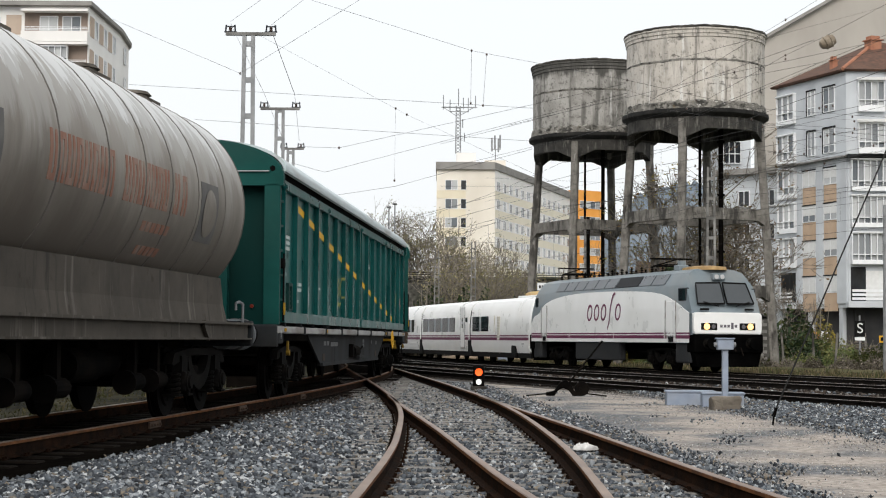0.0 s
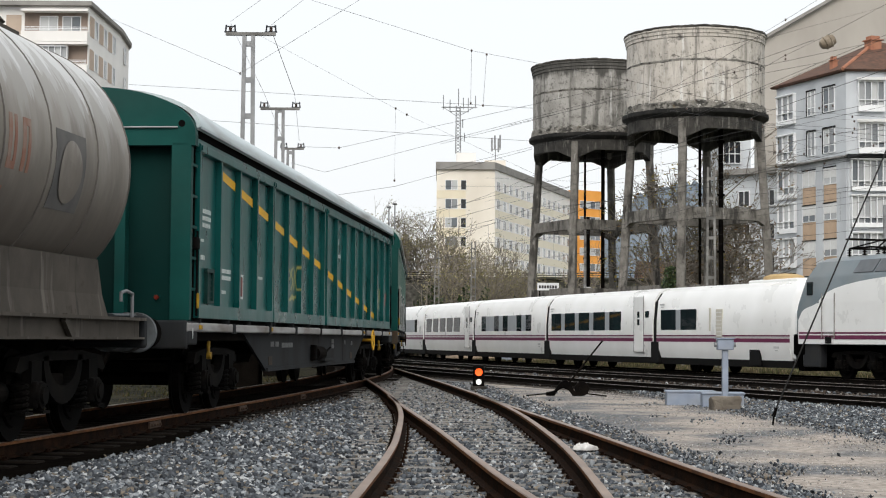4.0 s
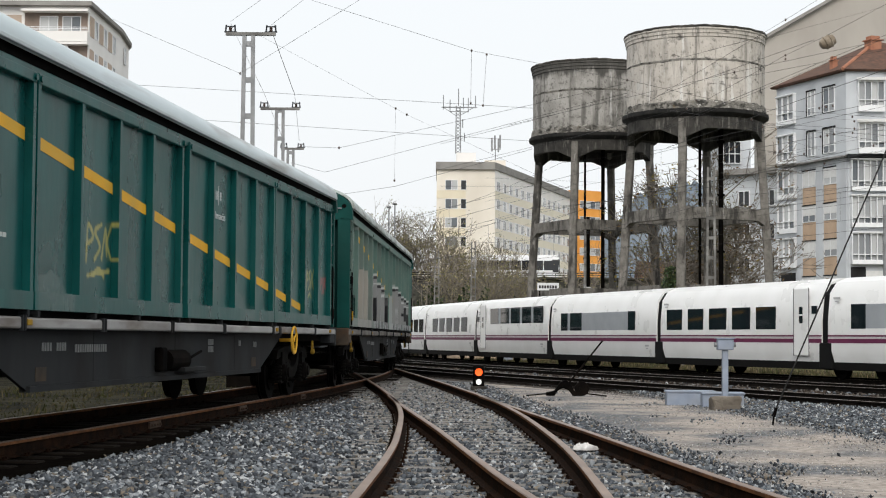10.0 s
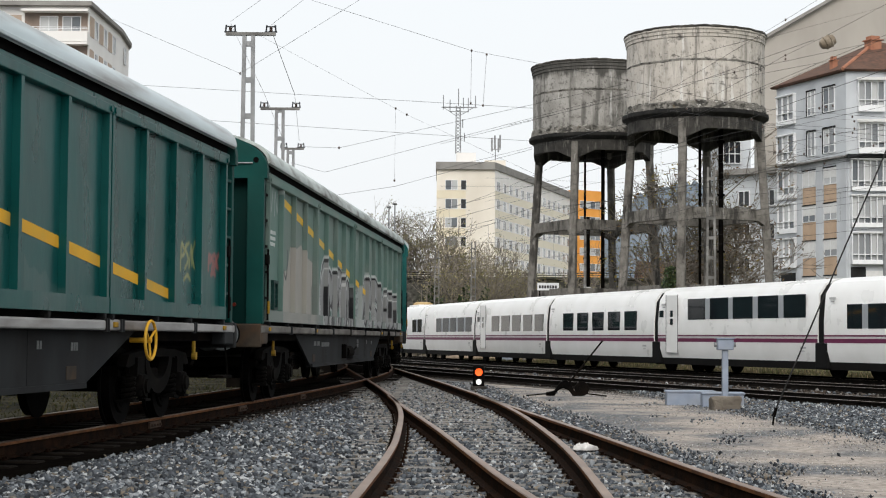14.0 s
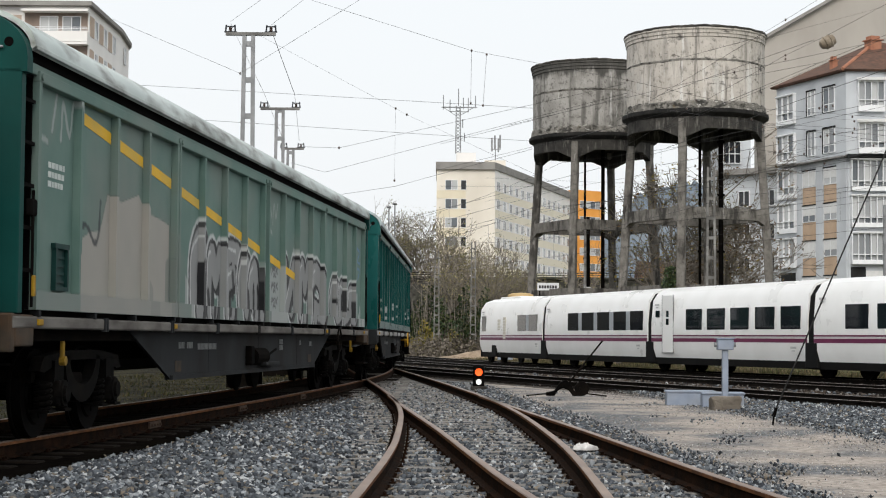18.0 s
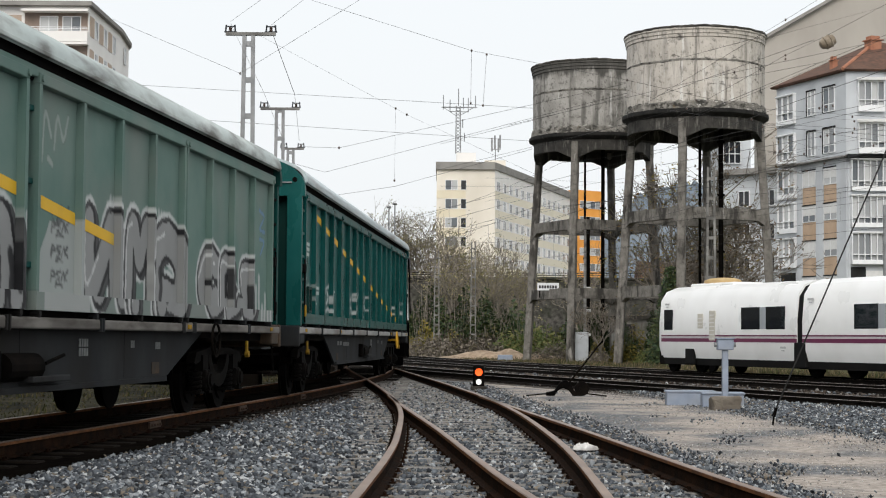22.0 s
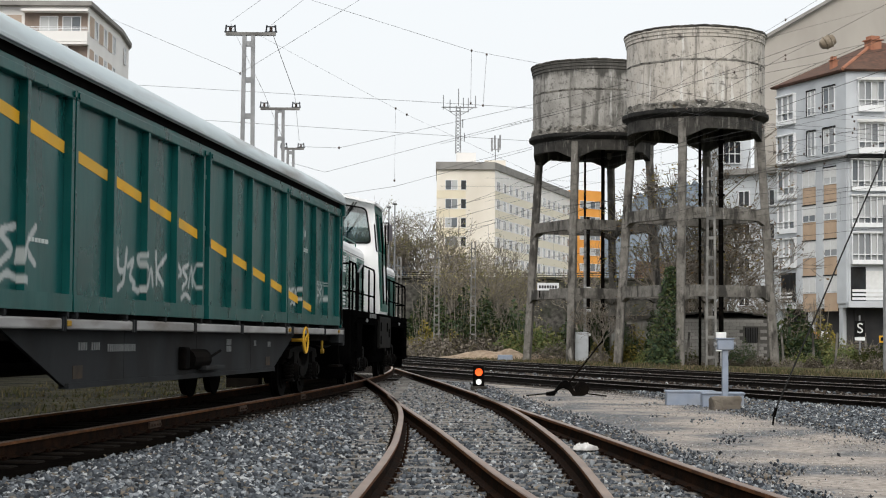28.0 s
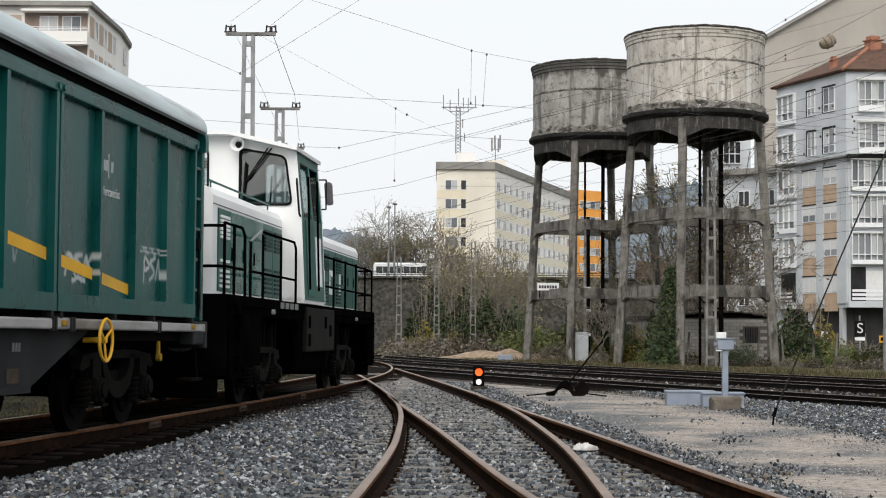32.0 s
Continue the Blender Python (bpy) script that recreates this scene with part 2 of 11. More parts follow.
# dark ring beam tones with pale upright streaks
RING_STREAKED = weather_mat("soot_streaked_ring_concrete", (0.022, 0.021, 0.019), (0.065, 0.061, 0.055), 1.5, [
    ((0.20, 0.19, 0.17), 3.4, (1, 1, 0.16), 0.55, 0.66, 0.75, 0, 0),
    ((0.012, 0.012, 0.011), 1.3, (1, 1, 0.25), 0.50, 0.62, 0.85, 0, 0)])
# near-black floor slab tones with a few paler patches
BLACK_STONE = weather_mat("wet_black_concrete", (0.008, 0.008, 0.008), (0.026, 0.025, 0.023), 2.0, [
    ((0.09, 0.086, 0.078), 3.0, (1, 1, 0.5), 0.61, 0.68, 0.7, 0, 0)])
CONCRETE_COL = weather_mat("grey_concrete_column", (0.11, 0.102, 0.09), (0.21, 0.197, 0.178), 2.2, [
    ((0.030, 0.028, 0.025), 1.4, (1, 1, 0.3), 0.50, 0.60, 0.9, 0, 0),
    ((0.34, 0.325, 0.30), 3.0, (1, 1, 0.25), 0.60, 0.66, 0.6, 0, 0),
    ((0.06, 0.055, 0.048), 4.0, (1, 1, 1), 0.57, 0.66, 0.7, 0, 0)])
GALV = mat("galvanised_steel", (0.17, 0.175, 0.18), (0.28, 0.285, 0.29), 3, 0.5, metal=0.4)
MAST_GREY = mat("dull_weathered_mast_steel", (0.13, 0.127, 0.12), (0.28, 0.275, 0.26), 1.4, 0.7, stain=(0.04, 0.037, 0.033), sscale=1.1, samount=0.8)
GREY_BOX = mat("pale_blue_grey_paint", (0.21, 0.25, 0.32), (0.29, 0.33, 0.40), 3, 0.55, stain=(0.2, 0.2, 0.2), sscale=2)
WHITE_COACH = mat("white_coach_paint", (0.78, 0.78, 0.765), (0.85, 0.85, 0.84), 0.7, 0.3, stain=(0.66, 0.65, 0.62), sscale=0.5, samount=0.35, spec=0.5)
WHITE_DOOR = mat("white_door_paint", (0.66, 0.655, 0.63), (0.72, 0.715, 0.70), 1.2, 0.35)
GREY_PANEL = mat("grey_window_band", (0.30, 0.32, 0.34), (0.36, 0.38, 0.40), 1.5, 0.4)
LOCO_GREY = mat("grey_blue_loco_paint", (0.15, 0.185, 0.205), (0.20, 0.235, 0.255), 1.2, 0.35, stain=(0.2, 0.17, 0.13), samount=0.3)
PURPLE = mat("purple_stripe_paint", (0.115, 0.022, 0.06), (0.15, 0.03, 0.075), 2, 0.4)
CAB_GLASS = glass_mat("tinted_cab_glass", (0.05, 0.056, 0.06), 0.06)
GREY_STRIPE = mat("grey_stripe_paint", (0.11, 0.10, 0.115), (0.15, 0.14, 0.15), 2, 0.4)
SKIRT = mat("dusty_black_skirt", (0.004, 0.004, 0.004), (0.010, 0.0095, 0.009), 1.5, 0.85, spec=0.15)
DARK_GLASS = glass_mat("dark_window_glass", (0.012, 0.014, 0.017))
# pale panes put sky reflection and white curtains into the glass colour
BLUE_GLASS = glass_mat("reflecting_window_glass", (0.10, 0.115, 0.13), 0.08, (0.48, 0.49, 0.49))
RUBBER = mat("black_rubber", (0.004, 0.004, 0.004), (0.008, 0.008, 0.008), 5, 0.85, spec=0.15)


# ---- mesh helpers ----
def box(bm, x0, x1, y0, y1, z0, z1, bev=0.0):
    m = Matrix.Translation(((x0 + x1) / 2, (y0 + y1) / 2, (z0 + z1) / 2)) @ Matrix.Diagonal((abs(x1 - x0), abs(y1 - y0), abs(z1 - z0), 1))
    r = bmesh.ops.create_cube(bm, size=1.0, matrix=m)
    if bev:
        edges = list({e for v in r["verts"] for e in v.link_edges})
        bmesh.ops.bevel(bm, geom=edges, offset=bev, segments=2, affect="EDGES", profile=0.5)
    return bm


def cyl(bm, a, b, r0, r1=None, seg=16, caps=True):
    """A round bar from a to b."""
    a, b = Vector(a), Vector(b)
    d = b - a
    m = Matrix.Translation((a + b) / 2) @ d.to_track_quat("Z", "Y").to_matrix().to_4x4()
    bmesh.ops.create_cone(bm, cap_ends=caps, segments=seg, radius1=r0, radius2=r0 if r1 is None else r1, depth=d.length, matrix=m)
    return bm


def bar(bm, a, b, w, h=None):
    """A square bar from a to b."""
    a, b = Vector(a), Vector(b)
    d = b - a
    m = Matrix.Translation((a + b) / 2) @ d.to_track_quat("Z", "Y").to_matrix().to_4x4() @ Matrix.Diagonal((w, h or w, d.length, 1))
    bmesh.ops.create_cube(bm, size=1.0, matrix=m)
    return bm


def prism(bm, outline, x0, x1):
    """An outline in y, z, swept along x and capped."""
    va = [bm.verts.new((x0, y, z)) for y, z in outline]
    vb = [bm.verts.new((x1, y, z)) for y, z in outline]
    k = len(outline)
    for i in range(k):
        bm.faces.new((va[i], va[(i + 1) % k], vb[(i + 1) % k], vb[i]))
    bm.faces.new(va[::-1])
    bm.faces.new(vb)
    return bm


def lathe(bm, profile, seg=48, centre=(0, 0, 0)):
    """A profile of (radius, z) turned about z."""
    rings = []
    for r, z in profile:
        rings.append([bm.verts.new((centre[0] + r * math.cos(2 * math.pi * i / seg), centre[1] + r * math.sin(2 * math.pi * i / seg), centre[2] + z)) for i in range(seg)])
    for a, b in zip(rings, rings[1:]):
        for i in range(seg):
            bm.faces.new((a[i], a[(i + 1) % seg], b[(i + 1) % seg], b[i]))
    bm.faces.new(rings[0][::-1])
    bm.faces.new(rings[-1])
    return bm


def mesh_from(name, bm, material, smooth=False):
    bmesh.ops.recalc_face_normals(bm, faces=bm.faces)
    me = bpy.data.meshes.new(name)
    bm.to_mesh(me)
    bm.free()
    me.materials.append(material)
    if smooth:
        me.shade_smooth()
        me.set_sharp_from_angle(angle=radians(35))
    return me


def part(name, bm, material, parent=None, label="", smooth=False, at=None):
    """Link a bmesh as one mesh object under a thing or a part."""
    ob = new(name, mesh_from(name, bm, material, smooth))
    if parent:
        ob.parent = parent
    if at is not None:
        ob.matrix_basis = at
    if label:
        ob["label"] = label
    return ob


def part_of(name, me, parent, at):
    """One more object on a shared mesh."""
    ob = new(name, me)
    ob.parent = parent
    ob.matrix_basis = at
    return ob


def thing(name, label, category, group="", kind="", at=None):
    ob = new(name)
    ob.empty_display_size = 0.2
    if at is not None:
        ob.matrix_basis = at
    return tagged(ob, label, category, group, kind)


def B():
    return bmesh.new()


# ---- the lines of the tracks ----
class Line:
    """A smooth line through control points, by arc length; s = 0 at the first."""

    def __init__(self, pts, z):
        pts = [Vector((x, y)) for x, y in pts]
        pts = [pts[0] * 2 - pts[1]] + pts + [pts[-1] * 2 - pts[-2]]
        dense = []
        for i in range(1, len(pts) - 2):
            a, b, c, d = pts[i - 1:i + 3]
            for k in range(24):
                u = k / 24
                dense.append(0.5 * (2 * b + (c - a) * u + (2 * a - 5 * b + 4 * c - d) * u * u + (3 * b - a - 3 * c + d) * u ** 3))
        dense.append(pts[-2])
        self.p = np.array([tuple(v) for v in dense])
        self.s = np.concatenate([[0], np.cumsum(np.linalg.norm(np.diff(self.p, axis=0), axis=1))])
        self.z, self.length = z, self.s[-1]

    def at(self, s, off=0.0):
        """The point at s; off: metres to the side of growing x."""
        s0 = min(max(s, 0.05), self.length - 0.05)
        x, y = np.interp(s0, self.s, self.p[:, 0]), np.interp(s0, self.s, self.p[:, 1])
        xa, ya = np.interp(s0 - 0.05, self.s, self.p[:, 0]), np.interp(s0 - 0.05, self.s, self.p[:, 1])
        xb, yb = np.interp(s0 + 0.05, self.s, self.p[:, 0]), np.interp(s0 + 0.05, self.s, self.p[:, 1])
        t = Vector((xb - xa, yb - ya)).normalized()
        p = Vector((x, y)) + t * (s - s0)
        return Vector((p.x + t.y * off, p.y - t.x * off, self.z)), t

    def at_y(self, y):
        return float(np.interp(y, self.p[:, 1], self.s))


def arc_points(x0, y0, a0, k, s0, s1, off0=0.0, off1=0.0, step=8.0):
    """Points of an arc by heading a0 + k s, pushed to the near side by off0 (at s0) to off1 (at s1)."""
    out, n = [], 400
    ss = np.linspace(s0, s1, n)
    x, y = np.zeros(n), np.zeros(n)
    i0 = int(np.argmin(abs(ss)))
    h = ss[1] - ss[0]
    a = a0 + k * ss
    x = x0 + (np.cumsum(np.sin(a)) - np.cumsum(np.sin(a))[i0]) * h
    y = y0 + (np.cumsum(np.cos(a)) - np.cumsum(np.cos(a))[i0]) * h
    for s in np.arange(s0, s1 + 0.1, step):
        i = int(np.argmin(abs(ss - s)))
        o = off0 + (off1 - off0) * (s - s0) / (s1 - s0)
        out.append((x[i] - math.cos(a[i]) * o, y[i] + math.sin(a[i]) * o))
    return out


RAIL_Z, MAIN_Z, GAUGE = 0.0, -0.15, 1.70
F_LINE = Line([(-9.5, -20), (-7.0, 0.5), (-5.54, 13.91), (-4.51, 23.09), (-3.63, 32.29), (-2.96, 41.5), (-2.60, 50.72), (-2.62, 59.95), (-3.05, 69.17),
               (-3.9, 78.37), (-5.16, 87.52), (-6.83, 96.62), (-8.92, 105.65), (-14.6, 123.5), (-22.4, 141.0), (-32.0, 158.0), (-43.5, 174.0), (-57.0, 189.0)], RAIL_Z)
A_LINE = Line([(0.02, 2), (0.27, 11.3), (0.36, 15.5), (0.36, 19), (0.24, 25), (-0.10, 31.5), (-0.96, 42.4), (-1.85, 52.5), (-2.50, 60)], RAIL_Z)
B_LINE = Line([(2.4, 2), (1.47, 11.35), (1.17, 15), (0.80, 20), (0.30, 26), (-0.14, 31.6)], RAIL_Z)
T_ARC = (12.34, 54.67, -0.341, 0.002576)
T_LINE = Line(arc_points(*T_ARC, -80, 232, -1.45, -1.45), MAIN_Z)
T2_LINE = Line(arc_points(*T_ARC, -64, 88, 4.4, 2.6), MAIN_Z)
T3_LINE = Line(arc_points(*T_ARC, -56, 64, 11.6, 6.2), MAIN_Z)
T_ZERO = 80.0


# ---- ground ----
T3_Y = T3_LINE.p[:, 1]
T3_X = T3_LINE.p[:, 0]


def ground_z(x, y):
    """Height of the ground: the yard, the lower main line, and a slow fall away from it."""
    if y < T3_Y[0]:
        edge = T3_X[0]
    else:
        edge = float(np.interp(y, T3_Y, T3_X)) if y < T3_Y[-1] else T3_X[-1] - (y - T3_Y[-1]) * 0.12
    u = min(max((x - edge + 4.2) / 2.4, 0.0), 1.0)
    u = u * u * (3 - 2 * u)
    z = -0.235 - 0.125 * u
    return z


def ground_sheet():
    ys = np.concatenate([np.arange(-60, 4, 4.0), np.arange(4, 60, 0.5), np.arange(60, 130, 2.0), np.array([135, 150, 180, 240, 330, 450, 700, 1200, 2500])])
    xs = np.concatenate([np.array([-2000, -900, -400, -200, -100, -60, -40]), np.arange(-30, -8, 2.0), np.arange(-8, 12, 0.5), np.arange(12, 46, 2.0), np.array([50, 70, 110, 200, 400, 900, 2000])])
    verts = [(x, y, ground_z(x, y) + (0.015 * noise.noise(Vector((x * 0.9, y * 0.9, 0))) if -9 < x < 13 and 3 < y < 61 else 0)) for y in ys for x in xs]
    k = len(xs)
    faces = [(j * k + i, j * k + i + 1, (j + 1) * k + i + 1, (j + 1) * k + i) for j in range(len(ys) - 1) for i in range(k - 1)]
    me = bpy.data.meshes.new("ground")
    me.from_pydata(verts, [], faces)
    me.shade_smooth()
    weedy = me.attributes.new("weedy", "FLOAT", "POINT")
    weedy.data.foreach_set("value", [min(1.0, max(0.0, (float(np.interp(y, F_LINE.p[:, 1], F_LINE.p[:, 0])) - 1.2 - x) / 0.5)) if y < 175 else 0.0 for x, y, z in verts])
    m = bpy.data.materials.new("gravel_and_grass_ground")
    m.use_nodes = True
    n, l = m.node_tree.nodes, m.node_tree.links
    p = n["Principled BSDF"]
    p.inputs["Roughness"].default_value, p.inputs["Specular IOR Level"].default_value = 0.95, 0.08
    tc = n.new("ShaderNodeTexCoord")

    def noise_ramp(scale, lo, hi, ca, cb, detail=8):
        t = n.new("ShaderNodeTexNoise")
        t.inputs["Scale"].default_value, t.inputs["Detail"].default_value = scale, detail
        l.new(tc.outputs["Object"], t.inputs[0])
        r = n.new("ShaderNodeValToRGB")
        r.color_ramp.elements[0].position, r.color_ramp.elements[1].position = lo, hi
        r.color_ramp.elements[0].color, r.color_ramp.elements[1].color = (*ca, 1), (*cb, 1)
        l.new(t.outputs[0], r.inputs[0])
        return r.outputs[0]

    stones = n.new("ShaderNodeTexVoronoi")
    stones.inputs["Scale"].default_value = 19
    l.new(tc.outputs["Object"], stones.inputs[0])
    sr = n.new("ShaderNodeValToRGB")
    sr.color_ramp.elements[0].color, sr.color_ramp.elements[1].color = (0.045, 0.047, 0.050, 1), (0.25, 0.255, 0.26, 1)
    l.new(stones.outputs["Color"], sr.inputs[0])
    grass = noise_ramp(0.7, 0.35, 0.65, (0.05, 0.056, 0.022), (0.11, 0.095, 0.048))
    blend = n.new("ShaderNodeMixRGB")
    sep = n.new("ShaderNodeSeparateXYZ")
    l.new(tc.outputs["Object"], sep.inputs[0])
    # grass lies beyond the main line: x + 0.36 y grows across it
    comb = n.new("ShaderNodeMath")
    comb.operation = "MULTIPLY_ADD"
    comb.inputs[1].default_value = 0.31
    l.new(sep.outputs["Y"], comb.inputs[0])
    l.new(sep.outputs["X"], comb.inputs[2])
    wob = n.new("ShaderNodeTexNoise")
    wob.inputs["Scale"].default_value = 0.5
    l.new(tc.outputs["Object"], wob.inputs[0])
    addw = n.new("ShaderNodeMath")
    addw.operation = "MULTIPLY_ADD"
    addw.inputs[1].default_value = 2.0
    l.new(wob.outputs[0], addw.inputs[0])
    l.new(comb.outputs[0], addw.inputs[2])
    edge = n.new("ShaderNodeMapRange")
    edge.inputs[1].default_value, edge.inputs[2].default_value = 33.4, 34.6
    l.new(addw.outputs[0], edge.inputs[0])
    l.new(edge.outputs[0], blend.inputs[0])
    l.new(sr.outputs[0], blend.inputs[1])
    l.new(grass, blend.inputs[2])
    # pale sandy patches beside the branch track
    sand = noise_ramp(9.0, 0.40, 0.60, (0.275, 0.24, 0.208), (0.42, 0.375, 0.332), 6)
    smask = n.new("ShaderNodeTexNoise")
    smask.inputs["Scale"].default_value, smask.inputs["Detail"].default_value = 0.55, 6
    l.new(tc.outputs["Object"], smask.inputs[0])
    lane = n.new("ShaderNodeMath")
    lane.operation = "MULTIPLY_ADD"
    lane.inputs[1].default_value = 0.055
    l.new(sep.outputs["Y"], lane.inputs[0])
    l.new(sep.outputs["X"], lane.inputs[2])
    rise = n.new("ShaderNodeMapRange")
    rise.inputs[1].default_value, rise.inputs[2].default_value = 3.2, 4.1
    l.new(lane.outputs[0], rise.inputs[0])
    sm = n.new("ShaderNodeMapRange")
    sm.inputs[1].default_value, sm.inputs[2].default_value = 0.40, 0.56
    l.new(smask.outputs[0], sm.inputs[0])
    fall = n.new("ShaderNodeMapRange")
    fall.inputs[1].default_value, fall.inputs[2].default_value = 6.6, 7.6
    fall.inputs[3].default_value, fall.inputs[4].default_value = 1.0, 0.0
    l.new(lane.outputs[0], fall.inputs[0])
    both = n.new("ShaderNodeMath")
    both.operation = "MULTIPLY"
    l.new(rise.outputs[0], both.inputs[0])
    l.new(fall.outputs[0], both.inputs[1])
    mul = n.new("ShaderNodeMath")
    mul.operation = "MULTIPLY"
    l.new(both.outputs[0], mul.inputs[0])
    l.new(sm.outputs[0], mul.inputs[1])
    grit = n.new("ShaderNodeMixRGB")
    l.new(mul.outputs[0], grit.inputs[0])
    l.new(sr.outputs[0], grit.inputs[1])
    l.new(sand, grit.inputs[2])
    l.new(grit.outputs[0], blend.inputs[1])
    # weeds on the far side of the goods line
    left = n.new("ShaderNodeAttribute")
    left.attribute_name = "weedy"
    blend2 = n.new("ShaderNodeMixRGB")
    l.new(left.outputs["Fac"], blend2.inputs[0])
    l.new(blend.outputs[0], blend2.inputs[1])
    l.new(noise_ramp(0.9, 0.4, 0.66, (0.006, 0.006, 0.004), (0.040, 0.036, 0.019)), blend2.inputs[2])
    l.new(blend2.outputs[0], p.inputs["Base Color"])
    bp = n.new("ShaderNodeBump")
    bp.inputs["Strength"].default_value, bp.inputs["Distance"].default_value = 0.8, 0.03
    l.new(stones.outputs["Distance"], bp.inputs["Height"])
    l.new(bp.outputs[0], p.inputs["Normal"])
    me.materials.append(m)
    return tagged(new("ground", me), "grey gravel yard ground with grassy verges", "ground", kind="structure")


ground_sheet()

RAIL_PROFILE = [(-0.07, -0.165), (0.07, -0.165), (0.07, -0.153), (0.012, -0.135), (0.010, -0.045), (0.034, -0.035), (0.036, -0.006), (0.028, 0.0),
                (-0.028, 0.0), (-0.036, -0.006), (-0.034, -0.035), (-0.010, -0.045), (-0.012, -0.135), (-0.07, -0.153)]


def rail(line, off, s0, s1, parent, step=1.0, head=None):
    verts, faces = [], []
    n = max(2, int((s1 - s0) / step) + 1)
    k = len(RAIL_PROFILE)
    for i in range(n):
        p, t = line.at(s0 + (s1 - s0) * i / (n - 1), off)
        for u, v in RAIL_PROFILE:
            verts.append((p.x + t.y * u, p.y - t.x * u, p.z + v))
    tops = []
    for i in range(n - 1):
        for j in range(k):
            faces.append((i * k + j, (i + 1) * k + j, (i + 1) * k + (j + 1) % k, i * k + (j + 1) % k))
            tops.append(1 if j in (6, 7, 8) else 2 if j in (5, 9) else 0)
    faces.append(tuple(range(k)))
    faces.append(tuple(range((n - 1) * k, n * k))[::-1])
    me = bpy.data.meshes.new("rail")
    me.from_pydata(verts, [], faces)
    me.materials.append(RAIL_BLACK if head else RUST)
    me.materials.append(head or RAIL_TOP)
    me.materials.append(RAIL_BLACK if head else RAIL_EDGE)
    me.polygons.foreach_set("material_index", tops + [0, 0])
    ob = new("rail", me)
    ob.parent = parent
    return ob


def sleeper_mesh(length, material, w=0.25):
    bm = B()
    box(bm, -length / 2, length / 2, -w / 2, w / 2, -0.14, 0.0, 0.012)
    return mesh_from("sleeper", bm, material)


def track_bed(parent, line, s0, s1, half, z, material, step=1.5):
    """A low bed of ballast with ragged edges under the sleepers."""
    n = int((s1 - s0) / step) + 1
    verts, faces = [], []
    for i in range(n):
        s = s0 + (s1 - s0) * i / (n - 1)
        for k, (o, dz) in enumerate(((-half - 0.5, -0.14), (-half, 0.0), (half, 0.0), (half + 0.5, -0.14))):
            p, _ = line.at(s, o + 0.25 * noise.noise(Vector((s * 0.9, k * 3.1, half))))
            verts.append((p.x, p.y, z + dz))
    for i in range(n - 1):
        for k in range(3):
            faces.append((i * 4 + k, i * 4 + k + 1, i * 4 + k + 5, i * 4 + k + 4))
    me = bpy.data.meshes.new("track_bed")
    me.from_pydata(verts, [], faces)
    me.materials.append(material)
    ob = new("track_bed", me)
    ob.parent = parent
    return ob


def plate_mesh():
    bm = B()
    box(bm, -0.12, 0.12, -0.06, 0.06, 0, 0.012)
    for sx in (-0.095, 0.095):
        cyl(bm, (sx, 0.03, 0.012), (sx, 0.03, 0.035), 0.014, seg=6)
        cyl(bm, (sx, -0.03, 0.012), (sx, -0.03, 0.035), 0.014, seg=6)
    return mesh_from("rail_fastening", bm, RUST)


FASTENING = plate_mesh()


def sleepers(line, s0, s1, parent, me, step=0.62, fasten_to=0.0):
    s = s0
    rng = random.Random(int(s0 * 10 + s1))
    while s < s1:
        p, t = line.at(s)
        turn = math.degrees(math.atan2(-t.x, t.y)) + rng.uniform(-0.7, 0.7)
        part_of("sleeper", me, parent, pose(p.x + rng.uniform(-0.03, 0.03), p.y, line.z - 0.168 + rng.uniform(-0.006, 0.004), 0, 0, turn))
        if s < fasten_to:
            for off in (-GAUGE / 2, GAUGE / 2):
                q, _ = line.at(s, off)
                part_of("rail_fastening", FASTENING, parent, pose(q.x, q.y, line.z - 0.166, 0, 0, turn))
        s += step


def track(name, line, s0, s1, label, sleeper, step=0.62, fasten_to=0.0, rails=(-1, 1), bed=None):
    tr = thing(name, label, "railway track", kind="structure")
    if bed:
        track_bed(tr, line, s0, s1, 1.5 if bed is BED_BROWN else 1.62, line.z - 0.187, bed)
    for side in rails:
        rail(line, side * GAUGE / 2, s0, s1, tr, head=RAIL_WORN if bed is BED_BROWN else None)
    if sleeper:
        sleepers(line, s0, s1, tr, sleeper, step, fasten_to)
    return tr


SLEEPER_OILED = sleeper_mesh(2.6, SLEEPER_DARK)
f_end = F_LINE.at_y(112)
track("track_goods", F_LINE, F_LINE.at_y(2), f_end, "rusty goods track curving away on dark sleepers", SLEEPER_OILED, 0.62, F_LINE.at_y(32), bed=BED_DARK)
track("track_siding", A_LINE, 0.5, A_LINE.length, "rusty siding track curving into a turnout", None)
track("track_branch", B_LINE, 0.5, B_LINE.length, "rusty branch track of a turnout", None)
track("track_main", T_LINE, 34, 215, "main line track on dark sleepers", SLEEPER_OILED, 0.66, bed=BED_BROWN)
track("track_middle", T2_LINE, 14, T2_LINE.length, "second main line track beside the first", SLEEPER_OILED, 0.66, bed=BED_BROWN)
track("track_near", T3_LINE, 10, T3_LINE.length, "rusty track nearest the signal boxes", SLEEPER_OILED, 0.66, bed=BED_BROWN)

